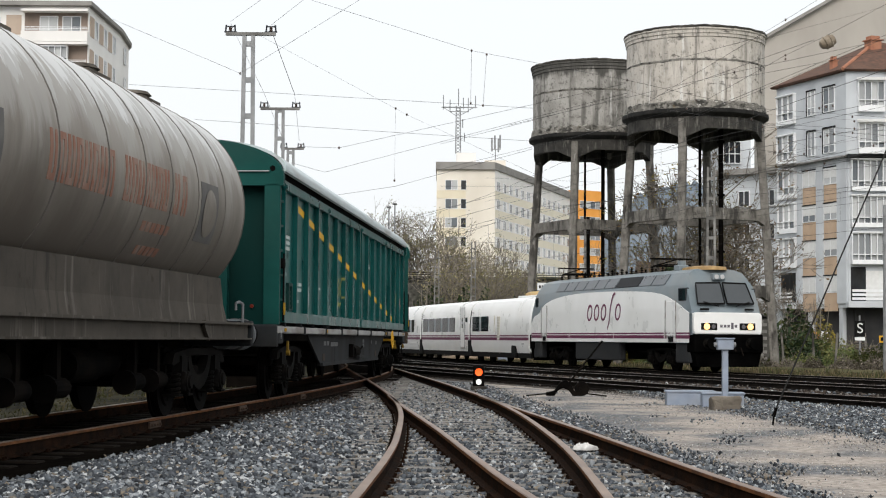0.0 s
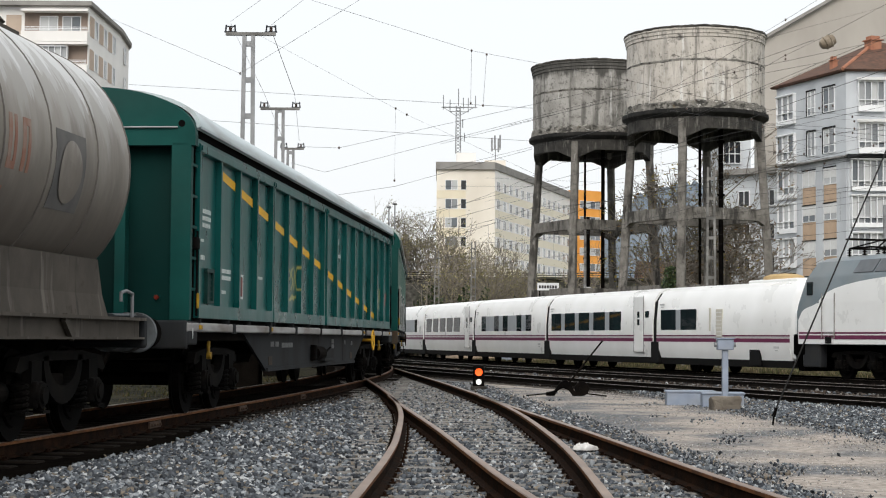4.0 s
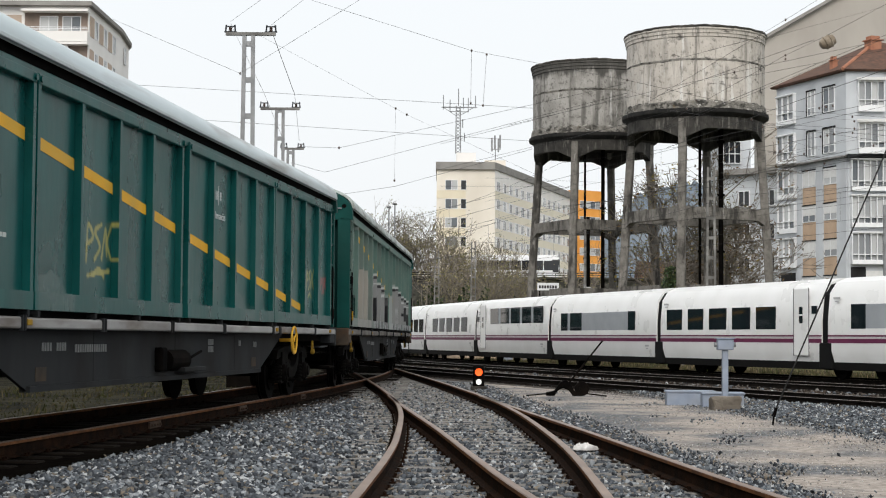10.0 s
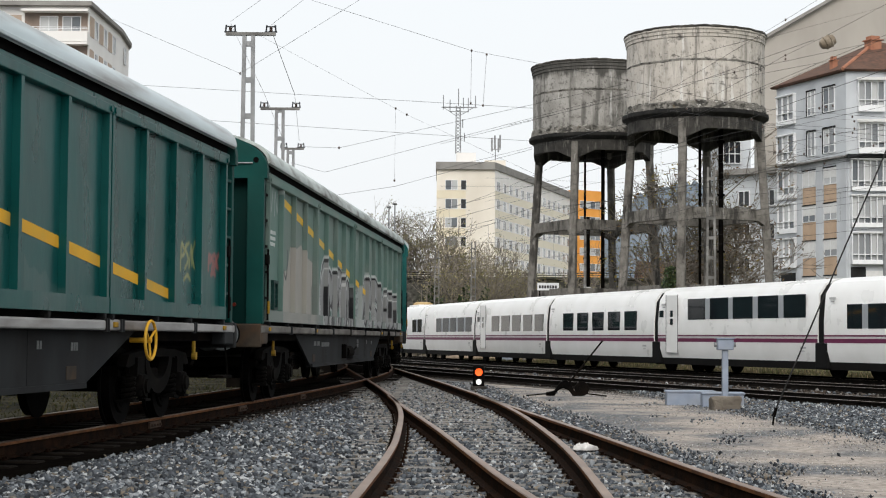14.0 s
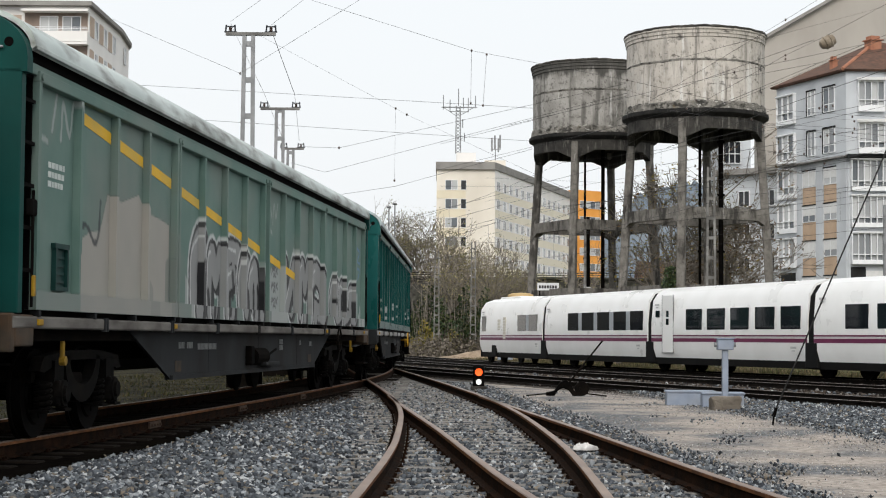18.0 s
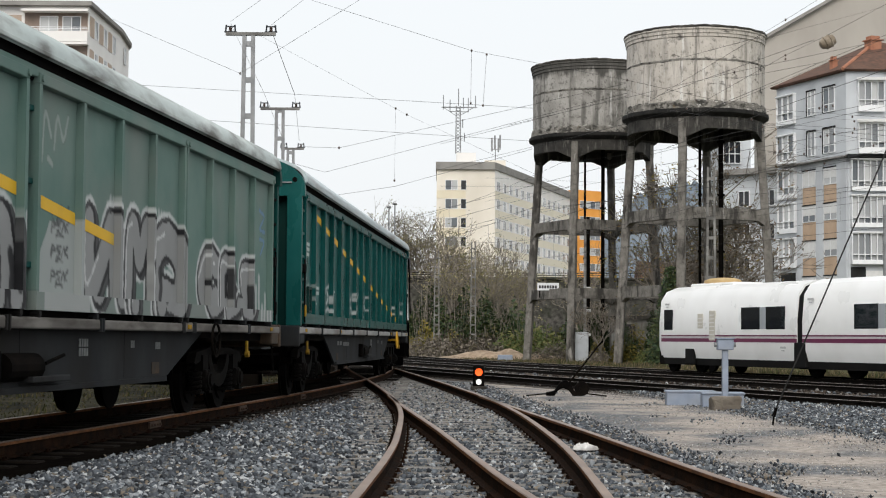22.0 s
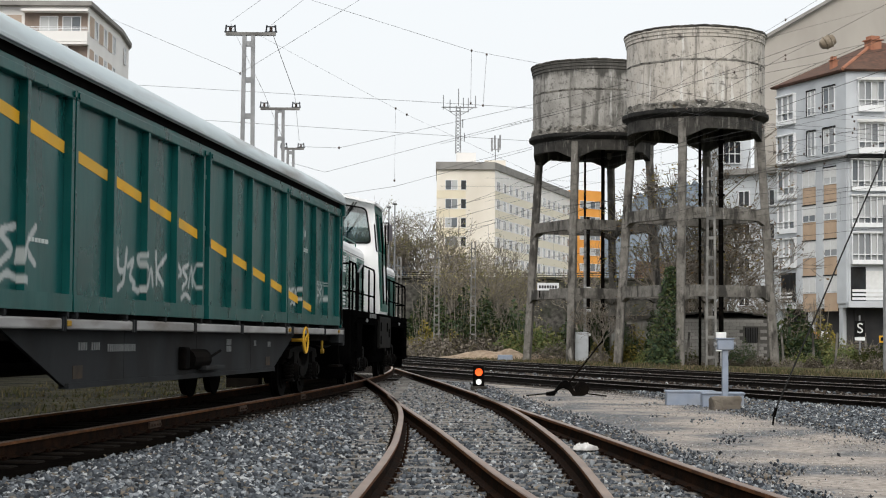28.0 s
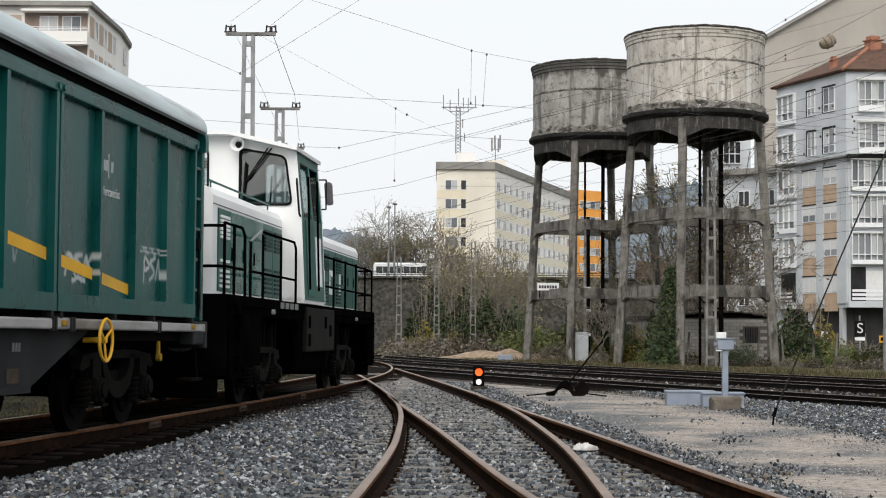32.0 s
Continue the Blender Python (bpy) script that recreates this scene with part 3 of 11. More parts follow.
goods = bpy.data.objects["track_goods"]
for y in (22.2, 27.4, 33.0):
    q, t = F_LINE.at(F_LINE.at_y(y), GAUGE / 2)
    bm = B()
    box(bm, 0.014, 0.045, -0.26, 0.26, -0.13, -0.045, 0.006)
    for k in range(4):
        cyl(bm, (0.04, -0.19 + k * 0.127, -0.088), (0.07, -0.19 + k * 0.127, -0.088), 0.018, seg=6)
    part("joint_plate", bm, mat("rusty_joint_plate", (0.05, 0.032, 0.022), (0.10, 0.068, 0.05), 8, 0.85), goods, "rusty bolted joint plate", at=pose(q.x, q.y, 0, 0, 0, math.degrees(math.atan2(-t.x, t.y))))

timbers = thing("turnout_timbers", "long grey weathered turnout sleepers set in ballast", "sleepers", kind="structure")
rng = random.Random(5)
y = 9.6
while y < 60:
    a, _ = A_LINE.at(A_LINE.at_y(y))
    x0, x1 = a.x - 1.35, a.x + 1.35
    if y < 31.5:
        x1 = B_LINE.at(B_LINE.at_y(y))[0].x + 1.35
    bm = B()
    box(bm, x0 - rng.uniform(0, 0.15), x1 + rng.uniform(0, 0.15), y - 0.125, y + 0.125, -0.325, -0.170 + rng.uniform(-0.006, 0.004), 0.012)
    part("sleeper", bm, SLEEPER, timbers, at=pose(0, 0, 0))
    if y < 34:
        for ln in (A_LINE, B_LINE) if y < 30 else (A_LINE,):
            for off in (-GAUGE / 2, GAUGE / 2):
                q, _ = ln.at(ln.at_y(y), off)
                part_of("rail_fastening", FASTENING, timbers, pose(q.x, q.y, -0.170))
    y += 0.6


# ---- ballast stones ----
def stone_field(name, label, count, place, size, seed, tones=None):
    """Many small angular stones in one mesh: place(u, v) gives x, y, z."""
    rg = np.random.RandomState(seed)
    cube = np.array([(x, y, z) for x in (-1, 1) for y in (-1, 1) for z in (-1, 1)]) * 0.62
    tri = np.array([(0, 1, 3), (0, 3, 2), (4, 6, 7), (4, 7, 5), (0, 4, 5), (0, 5, 1), (2, 3, 7), (2, 7, 6), (0, 2, 6), (0, 6, 4), (1, 5, 7), (1, 7, 3)])
    pts = place(rg, count)
    count = len(pts)
    grain = pts[:, 3:4] if pts.shape[1] > 3 else 1.0
    tint = pts[:, 4].astype(int) if pts.shape[1] > 4 else np.zeros(count, int)
    pts = pts[:, :3]
    scale = size[0] + (size[1] - size[0]) * rg.rand(count, 1) ** 2
    scale = scale * grain
    axes = np.concatenate([0.8 + 0.5 * rg.rand(count, 2), 0.5 + 0.4 * rg.rand(count, 1)], axis=1) * scale
    q = rg.randn(count, 4)
    q /= np.linalg.norm(q, axis=1, keepdims=True)
    w, x, y, z = q.T
    rot = np.stack([np.stack([1 - 2 * (y * y + z * z), 2 * (x * y - z * w), 2 * (x * z + y * w)], 1),
                    np.stack([2 * (x * y + z * w), 1 - 2 * (x * x + z * z), 2 * (y * z - x * w)], 1),
                    np.stack([2 * (x * z - y * w), 2 * (y * z + x * w), 1 - 2 * (x * x + y * y)], 1)], 1)
    v = cube[None] * (0.55 + 0.75 * rg.rand(count, 8, 3))
    v = np.einsum("nij,nkj->nki", rot, v * axes[:, None, :]) + pts[:, None, :]
    v = v.reshape(-1, 3)
    f = (tri[None] + 8 * np.arange(count)[:, None, None]).reshape(-1, 3)
    me = bpy.data.meshes.new(name)
    me.vertices.add(len(v))
    me.vertices.foreach_set("co", v.ravel())
    me.loops.add(len(f) * 3)
    me.loops.foreach_set("vertex_index", f.ravel())
    me.polygons.add(len(f))
    me.polygons.foreach_set("loop_start", np.arange(0, len(f) * 3, 3))
    me.update(calc_edges=True)
    me.materials.append(tones or BALLAST)
    me.materials.append(BALLAST_RUSTY)
    me.polygons.foreach_set("material_index", np.repeat(tint, 12))
    return tagged(new(name, me), label, "ballast", kind="stuff")


def yard_place(rg, count):
    """Over the near yard, denser close by, lower between the sleepers."""
    y = 9.5 + 39 * rg.rand(count) ** 1.5
    half = y * 0.30
    x = -half + 2 * half * rg.rand(count)
    fx = np.interp(y, F_LINE.p[:, 1], F_LINE.p[:, 0])
    ax = np.interp(y, A_LINE.p[:, 1], A_LINE.p[:, 0])
    bx = np.where(y < 31, np.interp(y, B_LINE.p[:, 1], B_LINE.p[:, 0]), ax)
    keep = x > fx + 1.08 + 0.72 * np.clip((27 - y) / 8, 0, 1) + 0.3 * rg.rand(count)
    far = np.clip((x - bx - 1.5) / 1.4, 0, 1)
    keep &= x < np.interp(y, T3_Y, T3_X, left=99) - 1.75 - 0.4 * rg.rand(count)
    lane = x + 0.055 * y
    sandy = np.clip((lane - 3.3) / 0.7, 0, 1) * np.clip((7.4 - lane) / 0.8, 0, 1)
    patchy = np.sin(x * 2.1 + y * 0.43) * np.sin(y * 0.61 - x * 0.7) + 0.5 * np.sin(x * 5.3 - y * 1.7)
    keep &= rg.rand(count) > np.clip(sandy * (0.997 - 0.35 * np.clip(patchy - 0.75, 0, 1)), 0, 1)
    for ln in (A_LINE, B_LINE):
        for o in (-GAUGE / 2, GAUGE / 2):
            keep &= np.abs(x - np.interp(y, ln.p[:, 1], ln.p[:, 0]) - o) > 0.085
    between = (x > ax - 1.4) & (x < bx + 1.4)
    k = (y - 9.6) / 0.6
    on_sleeper = np.abs(k - np.round(k)) < 0.22
    keep &= ~(between & on_sleeper & (rg.rand(count) < 0.94))
    z = np.where(between, -0.206 + 0.026 * rg.rand(count), -0.212 + 0.035 * rg.rand(count))
    z = np.where(between & on_sleeper, -0.163, z)
    z = z - 0.025 * far
    swell = 0.05 * np.clip((ax - 1.5 - x) / 0.6, 0, 1) * np.clip((x - fx - 1.4) / 0.8, 0, 1)
    grain = np.where(between, 0.92, np.where(sandy > 0.3, 0.6, 1.0))
    near = np.full(count, 9.0)
    for ln in (A_LINE, B_LINE):
        for o in (-GAUGE / 2, GAUGE / 2):
            near = np.minimum(near, np.abs(x - np.interp(y, ln.p[:, 1], ln.p[:, 0]) - o))
    rusty = rg.rand(count) < np.clip(0.75 - near / 0.22, 0, 1) + 0.9 * np.clip((fx + 1.75 - x) / 0.5, 0, 1) 
    return np.stack([x, y, z + swell, grain, rusty], 1)[keep]


stone_field("yard_ballast", "loose blue-grey ballast stones between the tracks", 290000, yard_place, (0.015, 0.044), 3)


def sand_place(rg, count):
    """Fine grit over the sandy strip beside the branch track."""
    y = 13 + 30 * rg.rand(count) ** 1.6
    x = 3.3 - 0.055 * y + 4.0 * rg.rand(count)
    keep = (np.abs(x) < y * 0.28) & (rg.rand(count) < 0.5 + 0.5 * np.sin(x * 1.7 + y * 0.5) * np.sin(y * 0.37))
    z = np.full(count, -0.232)
    return np.stack([x, y, z], 1)[keep]


stone_field("sand_grit", "fine pale grit on the sandy ground beside the track", 34000, sand_place, (0.004, 0.014), 9, SAND_GRIT)


def main_place(rg, count):
    """Pale stones between the main line tracks."""
    s = 10 + 90 * rg.rand(count)
    off = 1.6 + 3.2 * rg.rand(count)
    out = []
    for a, o, k in zip(s, off, rg.rand(count)):
        p, _ = (T3_LINE if k < 0.6 else T2_LINE).at(a, o)
        out.append((p.x, p.y, -0.315, 1.0, rg.rand() < 0.8))
    return np.array(out)


stone_field("main_line_ballast", "pale ballast stones between the main line tracks", 9000, main_place, (0.04, 0.08), 4)


# ---- how the trains run ----
F_SPEED = [(0, 1.28), (3, 1.48), (6, 1.75), (7.5, 1.97), (9, 2.06), (11, 2.15), (13, 2.33), (16, 2.63), (19, 2.72), (21, 2.78), (23, 2.86), (25.5, 2.99), (28, 3.03), (30, 2.97), (32, 2.86)]
T_SPEED = [(0, 6.35), (3, 6.25), (6, 6.14), (10, 6.06), (14, 5.95), (16.5, 5.9), (20, 5.87), (22, 5.93), (24, 6.05), (32, 6.1)]
CLOCK = np.arange(0, 32.01, 0.05)


def travelled(speeds):
    v = np.interp(CLOCK, [a for a, b in speeds], [b for a, b in speeds])
    return np.concatenate([[0], np.cumsum((v[1:] + v[:-1]) / 2 * 0.05)])


F_GONE, T_GONE = travelled(F_SPEED), travelled(T_SPEED)


def gone(table, t):
    return float(np.interp(t, CLOCK, table))


def on_line(line, s, base):
    """The pose of a vehicle whose bogies stand base apart about s, running towards falling s."""
    a, b = line.at(s - base / 2)[0], line.at(s + base / 2)[0]
    f = (a - b).normalized()
    left = Vector((0, 0, 1)).cross(f)
    m = Matrix((f, left, Vector((0, 0, 1)))).transposed().to_4x4()
    m.translation = (a + b) / 2
    return m


MOVERS = []      # (thing, line, place at the start, distance between bogies, table)
ROLLERS = []     # (part, x, z, radius, table, rows a second)


def set_running(ob, line, s0, base, table):
    MOVERS.append((ob, line, s0, base, table))
    ob.matrix_basis = on_line(line, s0, base)


def running_rows():
    for ob, line, s0, base, table in MOVERS:
        walk(ob, [(t, on_line(line, s0 - gone(table, t), base)) for t in np.arange(0, 32.01, 0.5)])
    for ob, x, z, r, table, rate in ROLLERS:
        walk(ob, [(t, Matrix.Translation((x, 0, z)) @ Matrix.Rotation(gone(table, t) / r, 4, "Y")) for t in np.arange(0, 32.01, 1 / rate)])


# added dark wall, hidden behind the goods line, blocking the bright horizon below wagons
w = thing("wall_yard", "added dark wall blocking the bright horizon behind the goods train", "wall", kind="structure")
bm = B()
for a, b in (((-13, -15), (-13.5, 40)), ((-13.5, 40), (-17, 100))):
    bar(bm, (*a, 0.9), (*b, 0.9), 0.45, 2.6)
wall_mesh = bm


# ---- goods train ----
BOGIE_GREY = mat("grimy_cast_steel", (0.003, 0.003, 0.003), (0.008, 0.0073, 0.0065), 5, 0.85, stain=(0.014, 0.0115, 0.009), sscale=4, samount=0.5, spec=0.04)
def wheelset_mesh(r, gauge=GAUGE, axle=2.1):
    bm = B()
    for s in (-1, 1):
        yc = s * gauge / 2
        cyl(bm, (0, yc - 0.05, 0), (0, yc + 0.05, 0), r, seg=32)
        cyl(bm, (0, yc - s * 0.05, 0), (0, yc - s * 0.085, 0), r + 0.03, seg=32)
        cyl(bm, (0, yc + s * 0.05, 0), (0, yc + s * 0.075, 0), r * 0.72, r * 0.68, seg=32)
        cyl(bm, (0, yc + s * 0.05, 0), (0, yc + s * 0.13, 0), 0.13, seg=16)
        for k in range(4):
            a = k * math.pi / 2
            box(bm, math.cos(a) * r * 0.45 - 0.05, math.cos(a) * r * 0.45 + 0.05, yc + s * 0.07 - 0.01, yc + s * 0.07 + 0.015, math.sin(a) * r * 0.45 - 0.05, math.sin(a) * r * 0.45 + 0.05)
    cyl(bm, (0, -axle / 2, 0), (0, axle / 2, 0), 0.08, seg=12)
    return mesh_from("wheelset", bm, WHEEL_STEEL)


WHEELSET = wheelset_mesh(0.46)


def coil(bm, x, y, z0, z1, r, turns=5, wire=0.022):
    n = turns * 10
    pts = [(x + r * math.cos(i * 2 * math.pi / 10), y + r * math.sin(i * 2 * math.pi / 10), z0 + (z1 - z0) * i / n) for i in range(n + 1)]
    for a, b in zip(pts, pts[1:]):
        cyl(bm, a, b, wire, seg=5, caps=False)


def bogie_side_mesh(s):
    """A cast side frame with its axle boxes and coil springs."""
    bm = B()
    y0, y1 = sorted((s * 1.00, s * 1.12))
    for out in ([(-1.42, 0.70), (-1.30, 0.84), (-0.60, 0.90), (0.60, 0.90), (1.30, 0.84), (1.42, 0.70), (1.30, 0.68), (0.62, 0.80), (-0.62, 0.80), (-1.30, 0.68)],
                [(0.62 * math.cos(a), 0.84 + 0.50 * math.sin(a)) for a in np.linspace(-math.pi, 0, 17)] + [(0.47 * math.cos(a), 0.86 + 0.33 * math.sin(a)) for a in np.linspace(0, -math.pi, 17)]):
        va = [bm.verts.new((x, y0, z)) for x, z in out]
        vb = [bm.verts.new((x, y1, z)) for x, z in out]
        k = len(out)
        for i in range(k):
            bm.faces.new((va[i], va[(i + 1) % k], vb[(i + 1) % k], vb[i]))
        bm.faces.new(va)
        bm.faces.new(vb[::-1])
    for ax in (-0.9, 0.9):
        box(bm, ax - 0.14, ax + 0.14, s * 0.98 if s > 0 else -1.2, 1.2 if s > 0 else -0.98, 0.33, 0.60, 0.03)
        cyl(bm, (ax, s * 1.15, 0.46), (ax, s * 1.22, 0.46), 0.15, 0.13, seg=18)
        cyl(bm, (ax, s * 1.22, 0.46), (ax, s * 1.25, 0.46), 0.09, seg=14)
        bar(bm, (ax, s * 1.1, 0.58), (ax, s * 1.1, 0.80), 0.30, 0.10)
        for dx in (-0.25, 0.25):
            coil(bm, ax + dx, s * 1.06, 0.30, 0.60, 0.085)
            box(bm, ax + dx - 0.11, ax + dx + 0.11, s * 1.06 - 0.11, s * 1.06 + 0.11, 0.27, 0.30)
    return mesh_from("side_frame", bm, BOGIE_GREY)


BOGIE_SIDE = {1: bogie_side_mesh(1), -1: bogie_side_mesh(-1)}


def bogie(parent, x, table):
    bm = B()
    box(bm, -0.22, 0.22, -1.05, 1.05, 0.42, 0.66, 0.03)
    for ax in (-1.28, 1.28):
        box(bm, ax - 0.05, ax + 0.05, -1.0, 1.0, 0.58, 0.70)
    for sx in (-1, 1):
        for sy in (-0.85, 0.85):
            box(bm, sx * 0.40 - 0.03, sx * 0.40 + 0.03, sy - 0.06, sy + 0.06, 0.33, 0.6)
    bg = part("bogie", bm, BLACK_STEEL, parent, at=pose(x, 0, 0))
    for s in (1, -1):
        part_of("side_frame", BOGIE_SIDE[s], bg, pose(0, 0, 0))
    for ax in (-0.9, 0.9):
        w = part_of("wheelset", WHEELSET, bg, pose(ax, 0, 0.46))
        ROLLERS.append((w, ax, 0.46, 0.46, table, 5))
    return bg


BUFFER_GREY = mat("greased_grey_buffer", (0.10, 0.11, 0.115), (0.17, 0.18, 0.185), 3, 0.5, stain=(0.03, 0.026, 0.022), sscale=2.5, samount=0.85, spec=0.3)


def buffers(parent, x, s, material=BUFFER_GREY, z=1.10, casing=0.32, wide=0.14):
    far = casing - 0.32
    for yb in (-0.875, 0.875):
        bm = B()
        cyl(bm, (x, yb, z), (x + s * casing, yb, z), wide, seg=24)
        cyl(bm, (x, yb, z), (x + s * 0.03, yb, z), 0.20, seg=20)
        cyl(bm, (x + s * (far + 0.30), yb, z), (x + s * (far + 0.44), yb, z), 0.11, seg=18)
        for k in range(4):
            a = math.pi / 4 + k * math.pi / 2
            cyl(bm, (x, yb + 0.17 * math.cos(a), z + 0.17 * math.sin(a)), (x + s * 0.05, yb + 0.17 * math.cos(a), z + 0.17 * math.sin(a)), 0.02, seg=6)
        bf = part("buffer", bm, material if wide > 0.2 else BOGIE_GREY, parent)
        bm = B()
        cyl(bm, (x + s * (far + 0.42), yb, z), (x + s * (far + 0.445), yb, z), 0.20, 0.245, seg=28)
        cyl(bm, (x + s * (far + 0.445), yb, z), (x + s * (far + 0.48), yb, z), 0.25, 0.24, seg=28)
        part("buffer_head", bm, material, bf, "round grey buffer head")
    bm = B()
    box(bm, x, x + s * 0.3, -0.05, 0.05, 0.98, 1.10, 0.02)
    cyl(bm, (x + s * 0.3, 0, 1.04), (x + s * 0.55, 0, 0.80), 0.035, seg=8)
    cyl(bm, (x + s * 0.05, 0.45, 0.95), (x + s * 0.38, 0.40, 0.62), 0.025, seg=8)
    part("coupling", bm, BLACK_STEEL, parent)


HALF, BODY = 1.40, 11.6          # half width and half length of the sliding-wall wagons


def strip(bm, x0, z0, x1, z1, w, y, t=0.006):
    """A painted band on the side, upright width w, from x0, z0 to x1, z1."""
    v = [bm.verts.new(c) for c in ((x0, y, z0 - w / 2), (x1, y, z1 - w / 2), (x1, y, z1 + w / 2), (x0, y, z0 + w / 2))]
    v2 = [bm.verts.new(c) for c in ((x0, y + t, z0 - w / 2), (x1, y + t, z1 - w / 2), (x1, y + t, z1 + w / 2), (x0, y + t, z0 + w / 2))]
    bm.faces.new(v2)
    for i in range(4):
        bm.faces.new((v[i], v[(i + 1) % 4], v2[(i + 1) % 4], v2[i]))


LOUVRE_DARK = mat("dark_green_label_frame", (0.003, 0.028, 0.024), (0.006, 0.04, 0.035), 4, 0.6)
DOORS = [(-10.98, -5.65), (-5.6, -0.14), (0.14, 5.6), (5.65, 10.98)]
PANEL = 1.31                     # the door sheets lie this far out, the ribs and rails reach HALF
GABLE = [(1.43 * math.cos(a), 3.64 + 0.62 * math.sin(a) ** 0.92) for a in np.linspace(0.0, math.pi, 25)]
# near-black that paints the deep shade of door gaps and recesses
GAP_SHADE = mat("sooty_door_gap", (0.003, 0.003, 0.003), (0.007, 0.0065, 0.006), 4, 0.9, spec=0.03)


# ---- sprayed paint ----
def polyline_distance(x, z, pts):
    """How far the points x, z lie from a broken line."""
    out = np.full(x.shape, 9.0)
    for (xa, za), (xb, zb) in zip(pts, pts[1:]):
        dx, dz = xb - xa, zb - za
        u = np.clip(((x - xa) * dx + (z - za) * dz) / (dx * dx + dz * dz + 1e-9), 0, 1)
        out = np.minimum(out, np.hypot(x - xa - u * dx, z - za - u * dz))
    return out


def rounded(pts, n=5):
    """A smooth line through a few points."""
    p = [np.array(q, float) for q in pts]
    p = [2 * p[0] - p[1]] + p + [2 * p[-1] - p[-2]]
    out = []
    for i in range(1, len(p) - 2):
        a, b, c, d = p[i - 1:i + 3]
        for k in range(n):
            u = k / n
            out.append(tuple(0.5 * (2 * b + (c - a) * u + (2 * a - 5 * b + 4 * c - d) * u * u + (3 * b - a - 3 * c + d) * u ** 3)))
    return out + [tuple(p[-2])]


def ripple(x, z, f, seed):
    return (np.sin(x * f + seed) * np.sin(z * f * 0.8 + 2 * seed) + 0.6 * np.sin(x * f * 2.3 - seed) * np.sin(z * f * 1.9 + seed)) / 1.6


class Spray:
    """Layers of sprayed colour over x and z of a wagon side."""

    def __init__(self):
        self.layers = []

    def line(self, colour, r, pts, fuzz=0.012, amount=0.9, smooth=True):
        self.layers.append(("line", colour, r, rounded(pts) if smooth else pts, fuzz, amount))

    def slab(self, colour, pts, amount=0.9, drip=0.0):
        """Everything below a stepped line of (x, top), from the first x down to the last."""
        self.layers.append(("slab", colour, 0, pts, drip, amount))

    def glyph(self, x0, w, z0, h, strokes, r, fill):
        """One fat shape: pale halo, black rim thrown to one side, silver body, a light edge."""
        lines = [[(x0 - u * w, z0 + v * h) for u, v in st] for st in strokes]
        for pts in lines:
            self.line((0.60, 0.61, 0.60), r + 0.125, pts, 0.04, 0.85)
        for pts in lines:
            self.line((0.016, 0.016, 0.018), r + 0.07, [(x - 0.10, z - 0.03) for x, z in pts], 0.012, 0.97)
            self.line((0.012, 0.012, 0.014), r + 0.065, pts, 0.01, 0.97)
        for pts in lines:
            self.line(fill, r, pts, 0.008, 0.97)
        for pts in lines:
            self.line((0.62, 0.63, 0.62), 0.02, [(x + r * 0.82, z + r * 0.25) for x, z in pts[:3]], 0.008, 0.8)

    def tag(self, colour, x0, w, z0, h, strokes, r):
        for st in strokes:
            self.line(colour, r, [(x0 - u * w, z0 + v * h) for u, v in st], 0.02, 0.85)

    def at(self, x, z):
        colour, cover = np.zeros(x.shape + (3,)), np.zeros(x.shape)
        for k, (kind, c, r, pts, fuzz, amount) in enumerate(self.layers):
            if kind == "line":
                xs, zs = [p[0] for p in pts], [p[1] for p in pts]
                near = (x > min(xs) - r - 0.1) & (x < max(xs) + r + 0.1) & (z > min(zs) - r - 0.1) & (z < max(zs) + r + 0.1)
                f = np.zeros(x.shape)
                if near.any():
                    d = polyline_distance(x[near], z[near], pts) + 0.012 * ripple(x[near], z[near], 21.0, k)
                    f[near] = np.clip((r - d) / fuzz + 0.5, 0, 1)
            else:
                xs, tops = [p[0] for p in pts], [p[1] for p in pts]
                top = np.interp(-x, [-v for v in xs], tops) + fuzz * ripple(x, x * 0, 9.0, k)
                f = np.clip((top - z) / 0.02, 0, 1) * ((x < xs[0]) & (x > xs[-1]))
            f = f * amount * (0.93 + 0.07 * ripple(x, z, 5.0, k + 1))
            colour = colour * (1 - f[..., None]) + np.array(c) * f[..., None]
            cover = cover + (1 - cover) * f
        return colour / np.maximum(cover, 1e-4)[..., None], cover


def sprayable(base):
    """The paint with whatever was sprayed over it laid on top."""
    m = base.copy()
    m.name = base.name + "_sprayed"
    n, l = m.node_tree.nodes, m.node_tree.links
    p = n["Principled BSDF"]
    under = p.inputs["Base Color"].links[0].from_socket
    tint, cover, mx = n.new("ShaderNodeAttribute"), n.new("ShaderNodeAttribute"), n.new("ShaderNodeMixRGB")
    tint.attribute_name, cover.attribute_name = "spray", "cover"
    l.new(cover.outputs["Fac"], mx.inputs[0])
    l.new(under, mx.inputs[1])
    l.new(tint.outputs["Color"], mx.inputs[2])
    l.new(mx.outputs[0], p.inputs["Base Color"])
    return m


